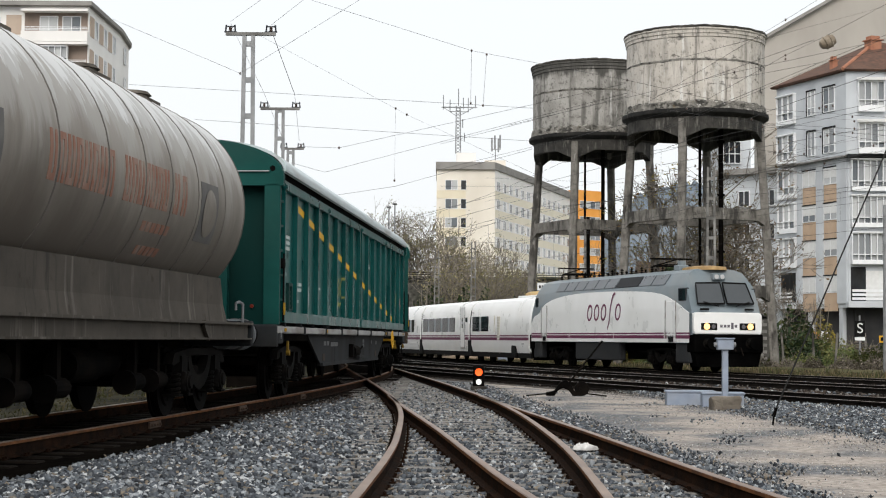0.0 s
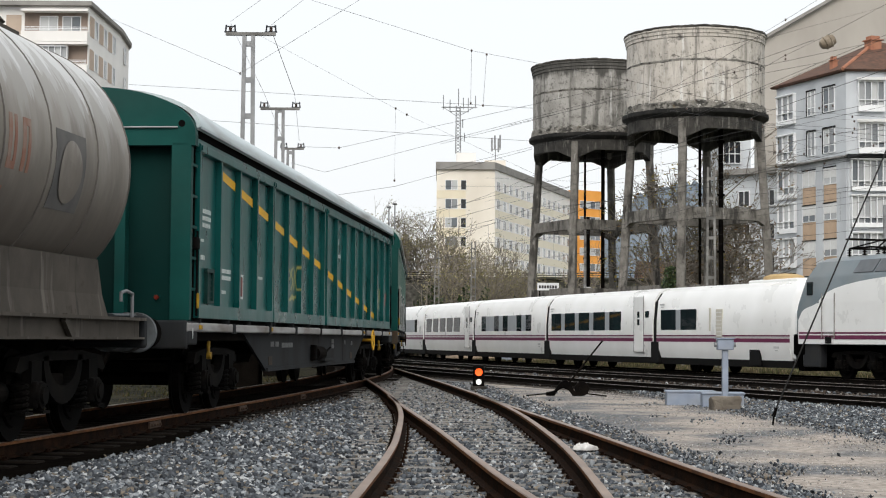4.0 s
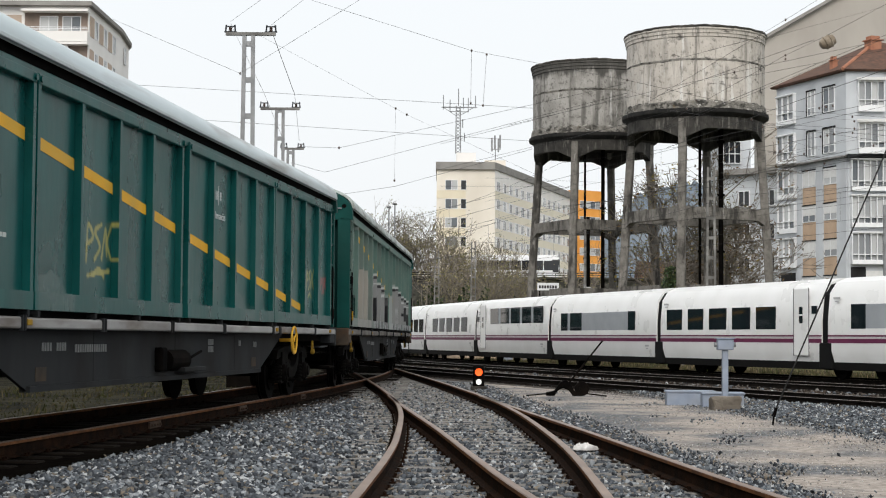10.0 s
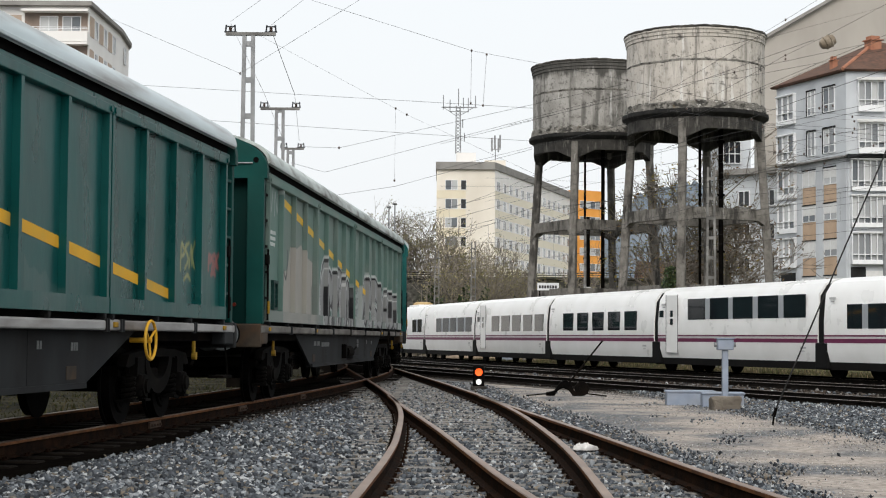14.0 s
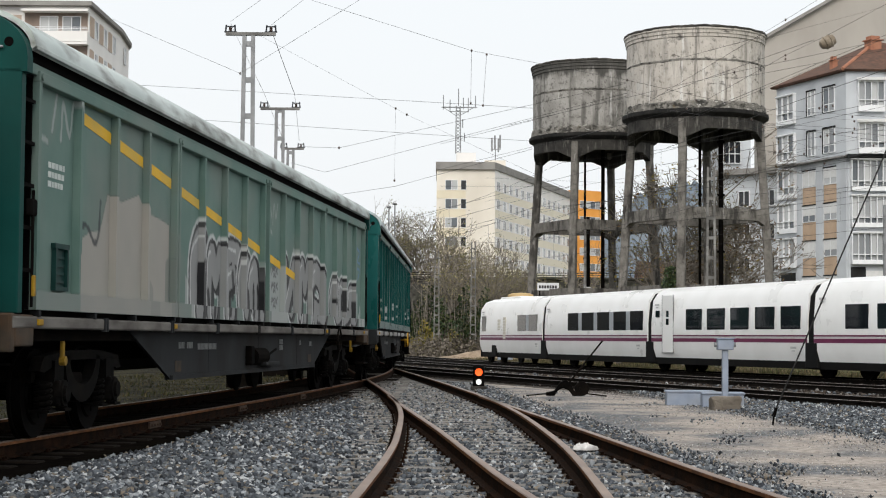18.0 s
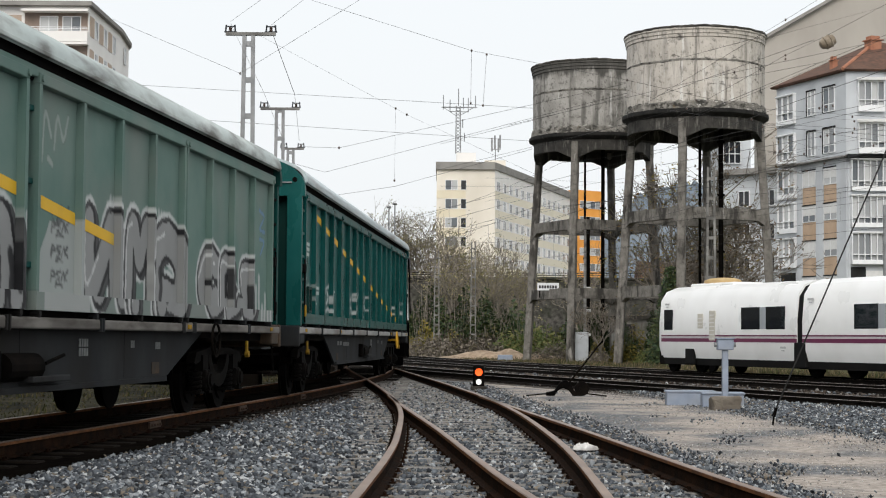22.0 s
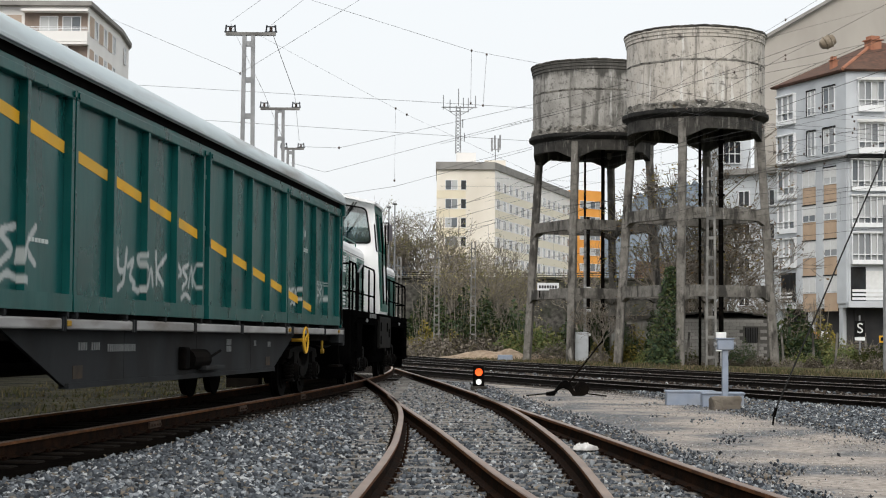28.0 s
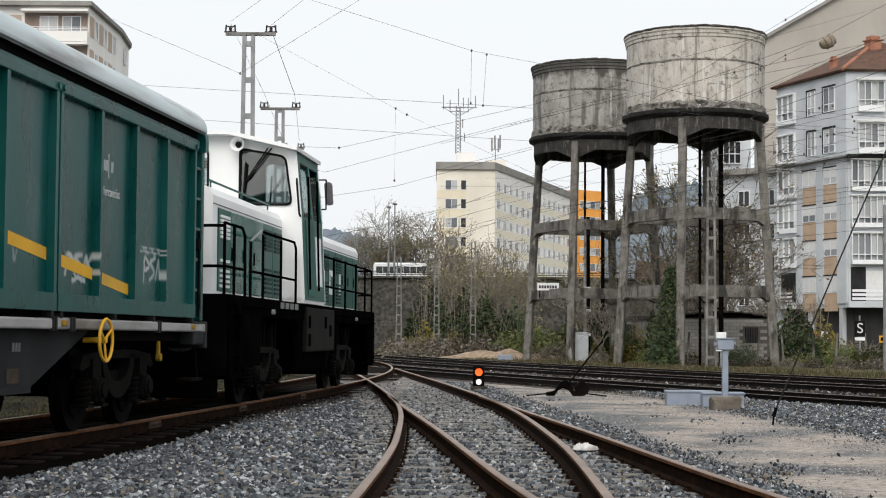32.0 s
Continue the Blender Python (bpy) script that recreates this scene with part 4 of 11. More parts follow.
def painted_block(name, x0, x1, ya, yb, z0, z1, material, parent, spray, step=0.026):
    """A block whose outer face at yb and ends are fine enough to carry sprayed paint."""
    nx, nz = max(2, int((x1 - x0) / step) + 2), max(2, int((z1 - z0) / step) + 2)
    gx, gz = np.meshgrid(np.linspace(x0, x1, nx), np.linspace(z0, z1, nz))
    verts = np.stack([gx.ravel(), np.full(gx.size, yb), gz.ravel()], 1)
    i = (np.arange(nz - 1)[:, None] * nx + np.arange(nx - 1)[None]).ravel()
    faces = [np.stack([i, i + nx, i + nx + 1, i + 1], 1)]
    count = len(verts)
    for xe, flip in ((x0, False), (x1, True)):
        z = np.linspace(z0, z1, nz)
        verts = np.concatenate([verts, np.stack([np.full(nz, xe), np.full(nz, ya), z], 1), np.stack([np.full(nz, xe), np.full(nz, yb), z], 1)])
        j = count + np.arange(nz - 1)
        q = np.stack([j, j + 1, j + nz + 1, j + nz], 1)
        faces.append(q[:, ::-1] if flip else q)
        count += 2 * nz
    for ze, flip in ((z0, True), (z1, False)):
        verts = np.concatenate([verts, np.array([(x0, ya, ze), (x1, ya, ze), (x1, yb, ze), (x0, yb, ze)])])
        q = count + np.arange(4)[None]
        faces.append(q[:, ::-1] if flip else q)
        count += 4
    colour, cover = spray.at(verts[:, 0], verts[:, 2])
    me = bpy.data.meshes.new(name)
    me.from_pydata(verts.tolist(), [], np.concatenate(faces).tolist())
    a = me.attributes.new("spray", "FLOAT_COLOR", "POINT")
    a.data.foreach_set("color", np.concatenate([colour, np.ones((len(verts), 1))], 1).ravel())
    c = me.attributes.new("cover", "FLOAT", "POINT")
    c.data.foreach_set("value", cover)
    me.materials.append(material)
    ob = new(name, me)
    ob.parent = parent
    return ob


def door_marks(w, side, x0, x1, z0, z1, rows, seed):
    """Rows of small pale stencil bars on the door sheets."""
    rg = random.Random(seed)
    for r in range(rows):
        z = z1 - (r + 1) * (z1 - z0) / rows
        bm = B()
        x, h = x1, (z1 - z0) / rows * 0.62
        while x > x0 + 0.05:
            ww = min(rg.uniform(0.05, 0.10), x - x0)
            box(bm, x - ww, x, *sorted((side * (PANEL - 0.002), side * (PANEL + 0.004))), z, z + h)
            x -= ww + 0.022
        part("marking", bm, WHITE_MARK, w)


def sliding_wagon(label, paint, s0, spray=None, roof=ROOF_GREY, band=YELLOW, end_paint=GREEN, last_band=13, wheel=YELLOW, grime=False):
    w = thing("goods_wagon", label, "goods wagon", "goods wagons of the passing train")
    coated = sprayable(paint) if spray else paint
    # frame
    for s in (-1, 1):
        cuts = (-BODY + 0.02, -9.3, -6.1, -5.55, -2.2, 0.6, 3.4, 5.9, 8.7, BODY - 0.02)
        for k, (xa, xb) in enumerate(zip(cuts, cuts[1:])):
            bm = B()
            box(bm, xa + 0.012, xb - 0.012, s * 1.30 - 0.09, s * 1.30 + 0.09 + 0.006 * (k % 2), 1.118, 1.226 + 0.006 * (k % 3), 0.02)
            part("sole_beam", bm, SOLE_DIM if grime else SOLE_GREY, w, "pale grey scuffed side beam")
        for x in (-9.3, -6.1, -5.55, -2.2, 0.6, 3.4, 5.9, 8.7):
            bm = B()
            box(bm, x - 0.055, x - 0.02, *sorted((s * 1.36, s * 1.412)), 1.10, 1.245)
            box(bm, x + 0.02, x + 0.055, *sorted((s * 1.36, s * 1.412)), 1.10, 1.245)
            part("beam_bracket", bm, UNDER_GREY, w)
        for x in (-10.9, -5.85, 5.75, 10.85):
            bm = B()
            box(bm, x - 0.07, x + 0.07, *sorted((s * 1.38, s * 1.412)), 1.15, 1.21, 0.01)
            part("jacking_mark", bm, GRIP_YELLOW, w, "small yellow jacking mark")
        bm = B()
        x = 10.1
        for xa, xb, za, zb in ((-0.2, -0.16, 1.54, 1.92), (0.16, 0.2, 1.54, 1.92), (-0.2, 0.2, 1.50, 1.54), (-0.22, 0.22, 1.92, 1.97)):
            box(bm, x + xa, x + xb, *sorted((s * (PANEL - 0.01), s * (PANEL + 0.05))), za, zb)
        holder = part("card_holder", bm, LOUVRE_DARK, w, "dark label holder")
        bm = B()
        box(bm, x - 0.17, x + 0.17, *sorted((s * (PANEL - 0.01), s * (PANEL + 0.012))), 1.54, 1.92)
        part("backing", bm, LOUVRE_DARK, holder)
        for k in range(4):
            bm = B()
            box(bm, x - 0.12, x + 0.12, *sorted((s * PANEL, s * (PANEL + 0.03))), 1.58 + k * 0.08, 1.60 + k * 0.08)
            part("slat", bm, LOUVRE_DARK, holder)
    bm = B()
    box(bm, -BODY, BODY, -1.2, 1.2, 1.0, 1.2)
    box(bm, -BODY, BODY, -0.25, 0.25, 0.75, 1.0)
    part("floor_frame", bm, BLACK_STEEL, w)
    for s in (-1, 1):
        bm = B()
        va, vb = [], []
        for x, z in ((-7.2, 1.12), (-5.3, 0.52), (5.3, 0.52), (7.2, 1.12)):
            va.append(bm.verts.new((x, s * 1.18, z)))
            vb.append(bm.verts.new((x, s * 1.22, z)))
        bm.faces.new(va)
        bm.faces.new(vb[::-1])
        for i in range(4):
            bm.faces.new((va[i], va[(i + 1) % 4], vb[(i + 1) % 4], vb[i]))
        box(bm, -5.3, 5.3, s * 1.15, s * 1.26, 0.50, 0.56)
        plate = part("truss_plate", bm, UNDER_GREY, w, "dark grey trussed underframe plate")
        for x in (-3.6, -0.2, 3.2):
            bm = B()
            box(bm, x - 0.012, x + 0.012, *sorted((s * 1.219, s * 1.224)), 0.57, 1.11)
            part("plate_seam", bm, UNDER_GREY, plate)
        for x in (-4.9, 4.9):
            bm = B()
            box(bm, x - 0.16, x + 0.16, *sorted((s * 1.218, s * 1.226)), 0.60, 0.74)
            part("rust_patch", bm, BUFFER_RUST, plate, "rusty rectangular patch")
    for s in (-1, 1):
        bm = B()
        box(bm, s * BODY - 0.12, s * BODY + 0.02, -1.38, 1.38, 0.90, 1.26, 0.02)
        box(bm, *sorted((s * BODY - s * 0.62, s * BODY - s * 0.1)), 1.18, 1.385, 0.95, 1.25, 0.02)
        box(bm, *sorted((s * BODY - s * 0.62, s * BODY - s * 0.1)), -1.385, -1.18, 0.95, 1.25, 0.02)
        part("headstock", bm, BUFFER_RUST if grime else UNDER_GREY, w)
        buffers(w, s * BODY, s)
    # end walls: a recessed sheet between posts, a deep arched gable over it
    for s in (-1, 1):
        x = s * (BODY - 0.16)
        bm = B()
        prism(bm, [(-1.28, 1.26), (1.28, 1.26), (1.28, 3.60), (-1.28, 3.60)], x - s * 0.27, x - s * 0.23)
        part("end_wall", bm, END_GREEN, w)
        for yp, hw, dx in ((-1.25, 0.13, 0.0), (-0.45, 0.07, 0.05), (0.45, 0.07, 0.05), (1.25, 0.13, 0.0)):
            bm = B()
            box(bm, *sorted((x - s * (0.13 if dx == 0 else 0.24), x - s * dx)), yp - hw, yp + hw, 1.26, 3.54, 0.012)
            part("end_post", bm, end_paint, w)
        bm = B()
        prism(bm, GABLE + [(-1.43, 3.50), (1.43, 3.50)], *sorted((x - s * 0.15, x)))
        gable = part("end_gable", bm, end_paint, w, "arched green gable with worn paint")
        for yp in (-1.25, 1.25):
            bm = B()
            cyl(bm, (x - s * 0.01, yp, 3.78), (x + s * 0.006, yp, 3.78), 0.045, seg=14)
            part("lifting_eye", bm, GAP_SHADE, gable)
        bm = B()
        cyl(bm, (x + s * 0.02, -1.2, 3.73), (x + s * 0.02, 1.2, 3.73), 0.013, seg=8)
        part("end_rail", bm, GALV, w)
        bm = B()
        cyl(bm, (x - s * 0.23, 0.9, 1.56), (x - s * 0.19, 0.9, 1.56), 0.03, seg=12)
        part("reflector", bm, REFLECTOR, w, "small red reflector")
        for sy in (1, -1):
            # post coloured near black for the shade inside the end recess
            bm = B()
            box(bm, *sorted((s * 10.99, s * 11.015)), *sorted((sy * 1.10, sy * 1.33)), 1.30, 3.54)
            part("side_post", bm, GAP_SHADE, w)
            for zz in (1.65, 2.05, 2.45, 2.85, 3.25):
                bm = B()
                box(bm, *sorted((s * 11.015, s * 11.31)), *sorted((sy * 1.33, sy * 1.37)), zz, zz + 0.035)
                part("ladder_rung", bm, GAP_SHADE if grime else end_paint, w)
            bm = B()
            for za, zb in ((1.32, 2.2), (2.3, 2.42)):
                cyl(bm, (s * 11.12, sy * 1.40, za), (s * 11.12, sy * 1.40, zb), 0.016, seg=6)
            box(bm, *sorted((s * 11.02, s * 11.18)), *sorted((sy * 1.34, sy * 1.415)), 2.18, 2.34, 0.02)
            part("door_bolt", bm, GAP_SHADE, w)
            bm = B()
            box(bm, *sorted((s * 11.08, s * 11.14)), *sorted((sy * 1.40, sy * 1.43)), 1.42, 1.62, 0.01)
            part("lever_grip", bm, GRIP_YELLOW if s > 0 else GAP_SHADE, w, "yellow lever grip" if s > 0 else "near-black lever grip")
    for s in (-1, 1):
        bm = B()
        box(bm, -BODY + 0.42, BODY - 0.42, *sorted((s * 1.325, s * 1.375)), 3.53, 3.635, 0.01)
        part("door_guide", bm, paint, w, "green upper door guide")
    # roof
    bm = B()
    arc = [(1.45 * math.cos(a), 3.765 + 0.51 * math.sin(a) ** 0.9) for a in np.linspace(0.0, math.pi, 27)]
    inner = [(y * 0.97, z - 0.04) for y, z in arc[::-1]]
    prism(bm, arc + inner, -BODY + 0.32, BODY - 0.32)
    rf = part("roof", bm, roof, w, "grey-green curved sheet roof", smooth=True)
    for s in (-1, 1):
        bm = B()
        box(bm, -BODY + 0.37, BODY - 0.37, s * 1.435 - 0.02, s * 1.435 + 0.02, 3.735, 3.785, 0.01)
        part("drip_edge", bm, roof, rf, "dented pale drip edge")
    bm = B()
    for s in (-1, 1):
        box(bm, -BODY + 0.40, BODY - 0.40, s * 1.28 - 0.05, s * 1.28 + 0.05, 3.50, 3.79)
    part("roof_channel", bm, GAP_SHADE, w)
    bm = B()
    for s in (-1, 1):
        box(bm, -BODY + 0.42, BODY - 0.42, s * 1.24, s * 1.26, 1.24, 3.58)
    part("inner_wall", bm, GAP_SHADE, w)
    # four sliding doors on each side, four sheets between ribs on each
    for side in (1, -1):
        for k, (x0, x1) in enumerate(DOORS):
            yo, yp = side * HALF, side * PANEL
            live = spray is not None and side > 0
            if live:
                d = painted_block("door", x0, x1, 1.27, yp, 1.31, 3.55, coated, w, spray)
                painted_block("door_rail", x0, x1, 1.28, yo, 1.30, 1.475, coated, d, spray)
            else:
                bm = B()
                box(bm, x0, x1, *sorted((side * 1.27, yp)), 1.31, 3.55)
                d = part("door", bm, coated, w)
                bm = B()
                box(bm, x0, x1, *sorted((side * 1.28, yo)), 1.30, 1.475, 0.012)
                part("door_rail", bm, coated, d)
            bm = B()
            box(bm, x0, x1, *sorted((side * 1.28, yo)), 3.47, 3.58, 0.012)
            part("door_rail", bm, coated, d)
            for j in range(5):
                x = x0 + 0.04 + (x1 - x0 - 0.08) * j / 4
                ww = 0.04 if j in (0, 4) else 0.042
                if live:
                    painted_block("door_rib", x - ww, x + ww, yp - 0.005, yo - 0.006, 1.475, 3.47, coated, d, spray)
                else:
                    bm = B()
                    box(bm, x - ww, x + ww, *sorted((yp, yo - side * 0.006)), 1.475, 3.47, 0.01)
                    part("door_rib", bm, coated, d)
            for xr in (x0 + 0.12, x0 + 1.9, x1 - 1.9, x1 - 0.12):
                bm = B()
                cyl(bm, (xr, side * 1.30, 1.27), (xr, side * 1.40, 1.27), 0.035, seg=10)
                box(bm, xr - 0.03, xr + 0.03, *sorted((side * 1.35, side * 1.395)), 1.23, 1.31)
                part("roller", bm, UNDER_GREY, d)
            for xr in (x0 + 0.05, x1 - 0.05):
                bm = B()
                cyl(bm, (xr, yo, 3.525), (xr, yo + side * 0.02, 3.525), 0.035, seg=10)
                part("door_boss", bm, coated, d)
        if band:
            # the slanting yellow band, broken by the ribs
            n = 0
            for k in (3, 2, 1, 0):
                x0, x1 = DOORS[k]
                for j in (3, 2, 1, 0):
                    a = x0 + 0.04 + (x1 - x0 - 0.08) * j / 4 + 0.045
                    b = x0 + 0.04 + (x1 - x0 - 0.08) * (j + 1) / 4 - 0.045
                    n += 1
                    if n in (1, 16) or n > last_band + 1:
                        continue
                    za, zb = (2.405 + 0.0992 * x for x in (a, b))
                    bm = B()
                    strip(bm, a, za, b, zb, 0.125, side * PANEL, 0.004 * side)
                    part("yellow_band", bm, band, w)
        for zz in (1.7, 2.5, 3.2):
            bm = B()
            box(bm, -0.13, 0.13, *sorted((side * 1.30, side * 1.345)), zz, zz + 0.06, 0.01)
            part("door_latch", bm, end_paint, w)
    # bogies, handwheel, small gear
    for xb in (-8.6, 8.6):
        bogie(w, xb, F_GONE)
    for side in (1, -1):
        bm = B()
        xw, zw, rw = -7.05, 1.01, 0.225
        hoop = [[bm.verts.new((xw + (rw + 0.018 * math.cos(b)) * math.cos(a), side * 1.45 + 0.018 * math.sin(b), zw + (rw + 0.018 * math.cos(b)) * math.sin(a)))
                 for b in np.linspace(0, 2 * math.pi, 7)[:-1]] for a in np.linspace(0, 2 * math.pi, 29)[:-1]]
        for i in range(28):
            for k in range(6):
                bm.faces.new((hoop[i][k], hoop[(i + 1) % 28][k], hoop[(i + 1) % 28][(k + 1) % 6], hoop[i][(k + 1) % 6]))
        for a in range(3):
            cyl(bm, (xw, side * 1.43, zw), (xw + rw * math.cos(a * 2.1 + 0.5), side * 1.45, zw + rw * math.sin(a * 2.1 + 0.5)), 0.014, seg=6)
        cyl(bm, (xw, side * 1.2, zw), (xw, side * 1.46, zw), 0.03, seg=10)
        part("handwheel", bm, wheel, w, "yellow brake handwheel" if wheel is YELLOW else "sooty brake handwheel")
        for xl in (9.75, -9.75):
            bm = B()
            box(bm, xl - 0.035, xl + 0.035, *sorted((side * 1.24, side * 1.28)), 0.78, 1.0, 0.012)
            cyl(bm, (xl, side * 1.24, 0.80), (xl, side * 1.3, 0.80), 0.05, seg=10)
            part("brake_lever", bm, GRIP_YELLOW, w, "yellow brake changeover lever")
        bm = B()
        pts = [(-BODY + 0.25, 1.30, 0.92), (-BODY + 0.25, 1.34, 0.50), (-BODY + 0.55, 1.34, 0.50)]
        for a, b in zip(pts, pts[1:]):
            cyl(bm, (a[0], side * a[1], a[2]), (b[0], side * b[1], b[2]), 0.016, seg=6)
        box(bm, -BODY + 0.2, -BODY + 0.75, *sorted((side * 1.18, side * 1.4)), 0.48, 0.52, 0.008)
        part("foot_step", bm, BLACK_STEEL, w)
    bm = B()
    box(bm, -0.9, 0.5, 0.5, 1.1, 0.62, 0.9, 0.05)
    cyl(bm, (-0.6, 1.2, 0.75), (0.3, 1.2, 0.75), 0.14, seg=14)
    box(bm, 0.5, 0.75, 1.1, 1.32, 0.62, 0.92, 0.03)
    cyl(bm, (-1.25, 1.3, 0.86), (-0.7, 1.3, 0.78), 0.02, seg=6)
    part("brake_gear", bm, BLACK_STEEL, w)
    bm = B()
    box(bm, -1.3, -0.2, 1.1, 1.36, 0.60, 0.66, 0.01)
    part("brake_step", bm, UNDER_GREY, w)
    for side in (1, -1):
        for xm, zm, hw in ((4.75, 0.90, 0.14), (4.3, 0.90, 0.14), (3.3, 0.88, 0.55), (-2.1, 0.94, 0.14), (-2.1, 0.84, 0.14), (-5.0, 0.90, 0.12), (-3.9, 0.92, 0.05)):
            bm = B()
            x = xm + hw
            while x > xm - hw:
                box(bm, x - 0.055, x, *sorted((side * 1.218, side * 1.226)), zm, zm + 0.085)
                x -= 0.08
            part("frame_marking", bm, STENCIL_DIM, w)
        door_marks(w, side, 9.95, 10.45, 2.52, 2.80, 3, 5)
        if grime:
            continue
        door_marks(w, side, 8.6, 9.35, 1.86, 2.05, 2, 6)
        door_marks(w, side, 8.9, 9.35, 1.66, 1.74, 1, 7)
        door_marks(w, side, 10.3, 10.55, 2.32, 2.38, 1, 8)
        door_marks(w, side, 10.25, 10.55, 2.08, 2.18, 1, 9)
        door_marks(w, side, 6.1, 6.75, 1.96, 2.03, 1, 10)
    set_running(w, F_LINE, s0, 17.2, F_GONE)
    return w


def word(parent, body, size, x, z, material, y=PANEL + 0.005):
    cu = bpy.data.curves.new("word", "FONT")
    cu.body, cu.size, cu.extrude, cu.align_x = body, size, 0.003, "LEFT"
    tmp = bpy.data.objects.new("word", cu)
    me = bpy.data.meshes.new_from_object(tmp)
    bpy.data.objects.remove(tmp)
    me.materials.clear()
    me.materials.append(material)
    ob = new("lettering", me)
    ob.parent, ob.matrix_basis = parent, pose(x, y, z, 90, 0, 180)
    return ob


def owner_mark(parent, x, z):
    """A plain emblem of thin upright bars over the word for goods traffic."""
    for k in range(5):
        bm = B()
        xa = x - k * 0.105
        for u in ((0.0,) if k == 3 else (0.0, 0.045)):
            box(bm, xa - 0.022 - u, xa - u, PANEL - 0.001, PANEL + 0.005, z - (0.07 if k == 3 else 0), z + (0.20 if k == 3 else 0.12))
        part("emblem_bar", bm, WHITE_PAINT, parent)
    word(parent, "Mercanc\u00edas", 0.15, x - 0.06, z - 0.27, WHITE_PAINT)


WHITE_PAINT = mat("white_spray_paint", (0.50, 0.52, 0.51), (0.62, 0.63, 0.62), 5, 0.7)
STENCIL_DIM = mat("dim_white_stencil", (0.14, 0.145, 0.145), (0.22, 0.225, 0.22), 9, 0.8)
SOLE_DIM = mat("rusty_worn_beam", (0.10, 0.092, 0.082), (0.20, 0.188, 0.17), 2.5, 0.7, stain=(0.035, 0.026, 0.02), sscale=2.2, samount=0.9, stretch=(0.5, 1, 2))
BUFFER_RUST = mat("rust_stained_headstock", (0.035, 0.028, 0.022), (0.075, 0.058, 0.042), 4, 0.85, stain=(0.09, 0.05, 0.025), sscale=3, samount=0.7)
REFLECTOR = mat("red_reflector", (0.13, 0.018, 0.010), (0.17, 0.026, 0.013), 8, 0.4)

# stroke shapes on a unit cell: across, up
ARCH = [[(0.12, 0.0), (0.12, 0.7), (0.45, 0.98), (0.62, 0.6), (0.66, 0.0)]]
TWIN = [[(0.1, 0.0), (0.14, 0.8), (0.3, 0.95), (0.5, 0.55), (0.72, 0.95), (0.88, 0.75), (0.9, 0.0)]]
FLAG = [[(0.2, 0.0), (0.25, 0.9), (0.85, 0.95)], [(0.25, 0.5), (0.6, 0.6)]]
EAR = [[(0.3, 0.05), (0.2, 0.5), (0.45, 0.92), (0.85, 0.75), (0.55, 0.45), (0.9, 0.1)]]
DIP = [[(0.15, 0.95), (0.2, 0.15), (0.5, 0.5), (0.75, 0.95), (0.85, 0.1)]]
POST = [[(0.5, 0.0), (0.5, 0.72)]]
BELLY = [[(0.12, 0.05), (0.15, 0.75), (0.5, 0.98), (0.88, 0.65), (0.8, 0.1), (0.35, 0.15)]]
OPEN = [[(0.85, 0.8), (0.45, 0.95), (0.15, 0.5), (0.4, 0.08), (0.8, 0.2)]]
KNOT = [[(0.2, 0.0), (0.2, 0.9), (0.7, 0.85), (0.55, 0.5), (0.85, 0.25), (0.3, 0.05)]]
BEND = [[(0.85, 0.9), (0.35, 0.85), (0.4, 0.55), (0.8, 0.4), (0.65, 0.08), (0.15, 0.1)]]
SCRAWL = [[(0.0, 0.9), (0.03, 0.5), (0.14, 0.55), (0.17, 0.95), (0.12, 0.3), (0.02, 0.1)], [(0.2, 0.6), (0.3, 0.75), (0.24, 0.4), (0.33, 0.25)],
          [(0.55, 0.95), (0.38, 0.8), (0.5, 0.5), (0.42, 0.1), (0.3, 0.15)], [(0.6, 0.25), (0.66, 0.6), (0.7, 0.25)], [(0.76, 1.0), (0.78, 0.3)], [(0.98, 0.95), (0.8, 0.6), (0.92, 0.3)]]
LOOPS = [[(0.05, 0.25), (0.1, 0.9), (0.3, 0.7), (0.08, 0.55)], [(0.6, 0.95), (0.35, 0.8), (0.55, 0.55), (0.35, 0.3)], [(0.62, 0.35), (0.75, 0.9), (0.8, 0.4)], [(0.98, 1.0), (0.82, 0.65), (0.97, 0.35)], [(0.3, 0.02), (0.5, 0.14), (0.7, 0.02)]]
SILVER, WHITE_SPRAY, BUFF = (0.29, 0.295, 0.29), (0.52, 0.54, 0.53), (0.36, 0.335, 0.30)

s1 = Spray()
s1.tag((0.40, 0.36, 0.10), 3.85, 0.95, 1.70, 0.6, LOOPS + [[(0.1, 0.0), (0.9, 0.12)]], 0.028)
s1.tag((0.34, 0.33, 0.12), -8.8, 0.75, 1.78, 0.52, LOOPS, 0.03)
s1.tag((0.30, 0.09, 0.08), -10.25, 0.6, 1.9, 0.30, LOOPS, 0.04)
s1.slab((0.10, 0.15, 0.14), [(5.5, 1.60), (4.9, 1.72), (4.4, 1.52)], 0.5, 0.05)
s1.slab((0.09, 0.14, 0.13), [(-3.2, 1.8), (-4.2, 1.55)], 0.35, 0.08)

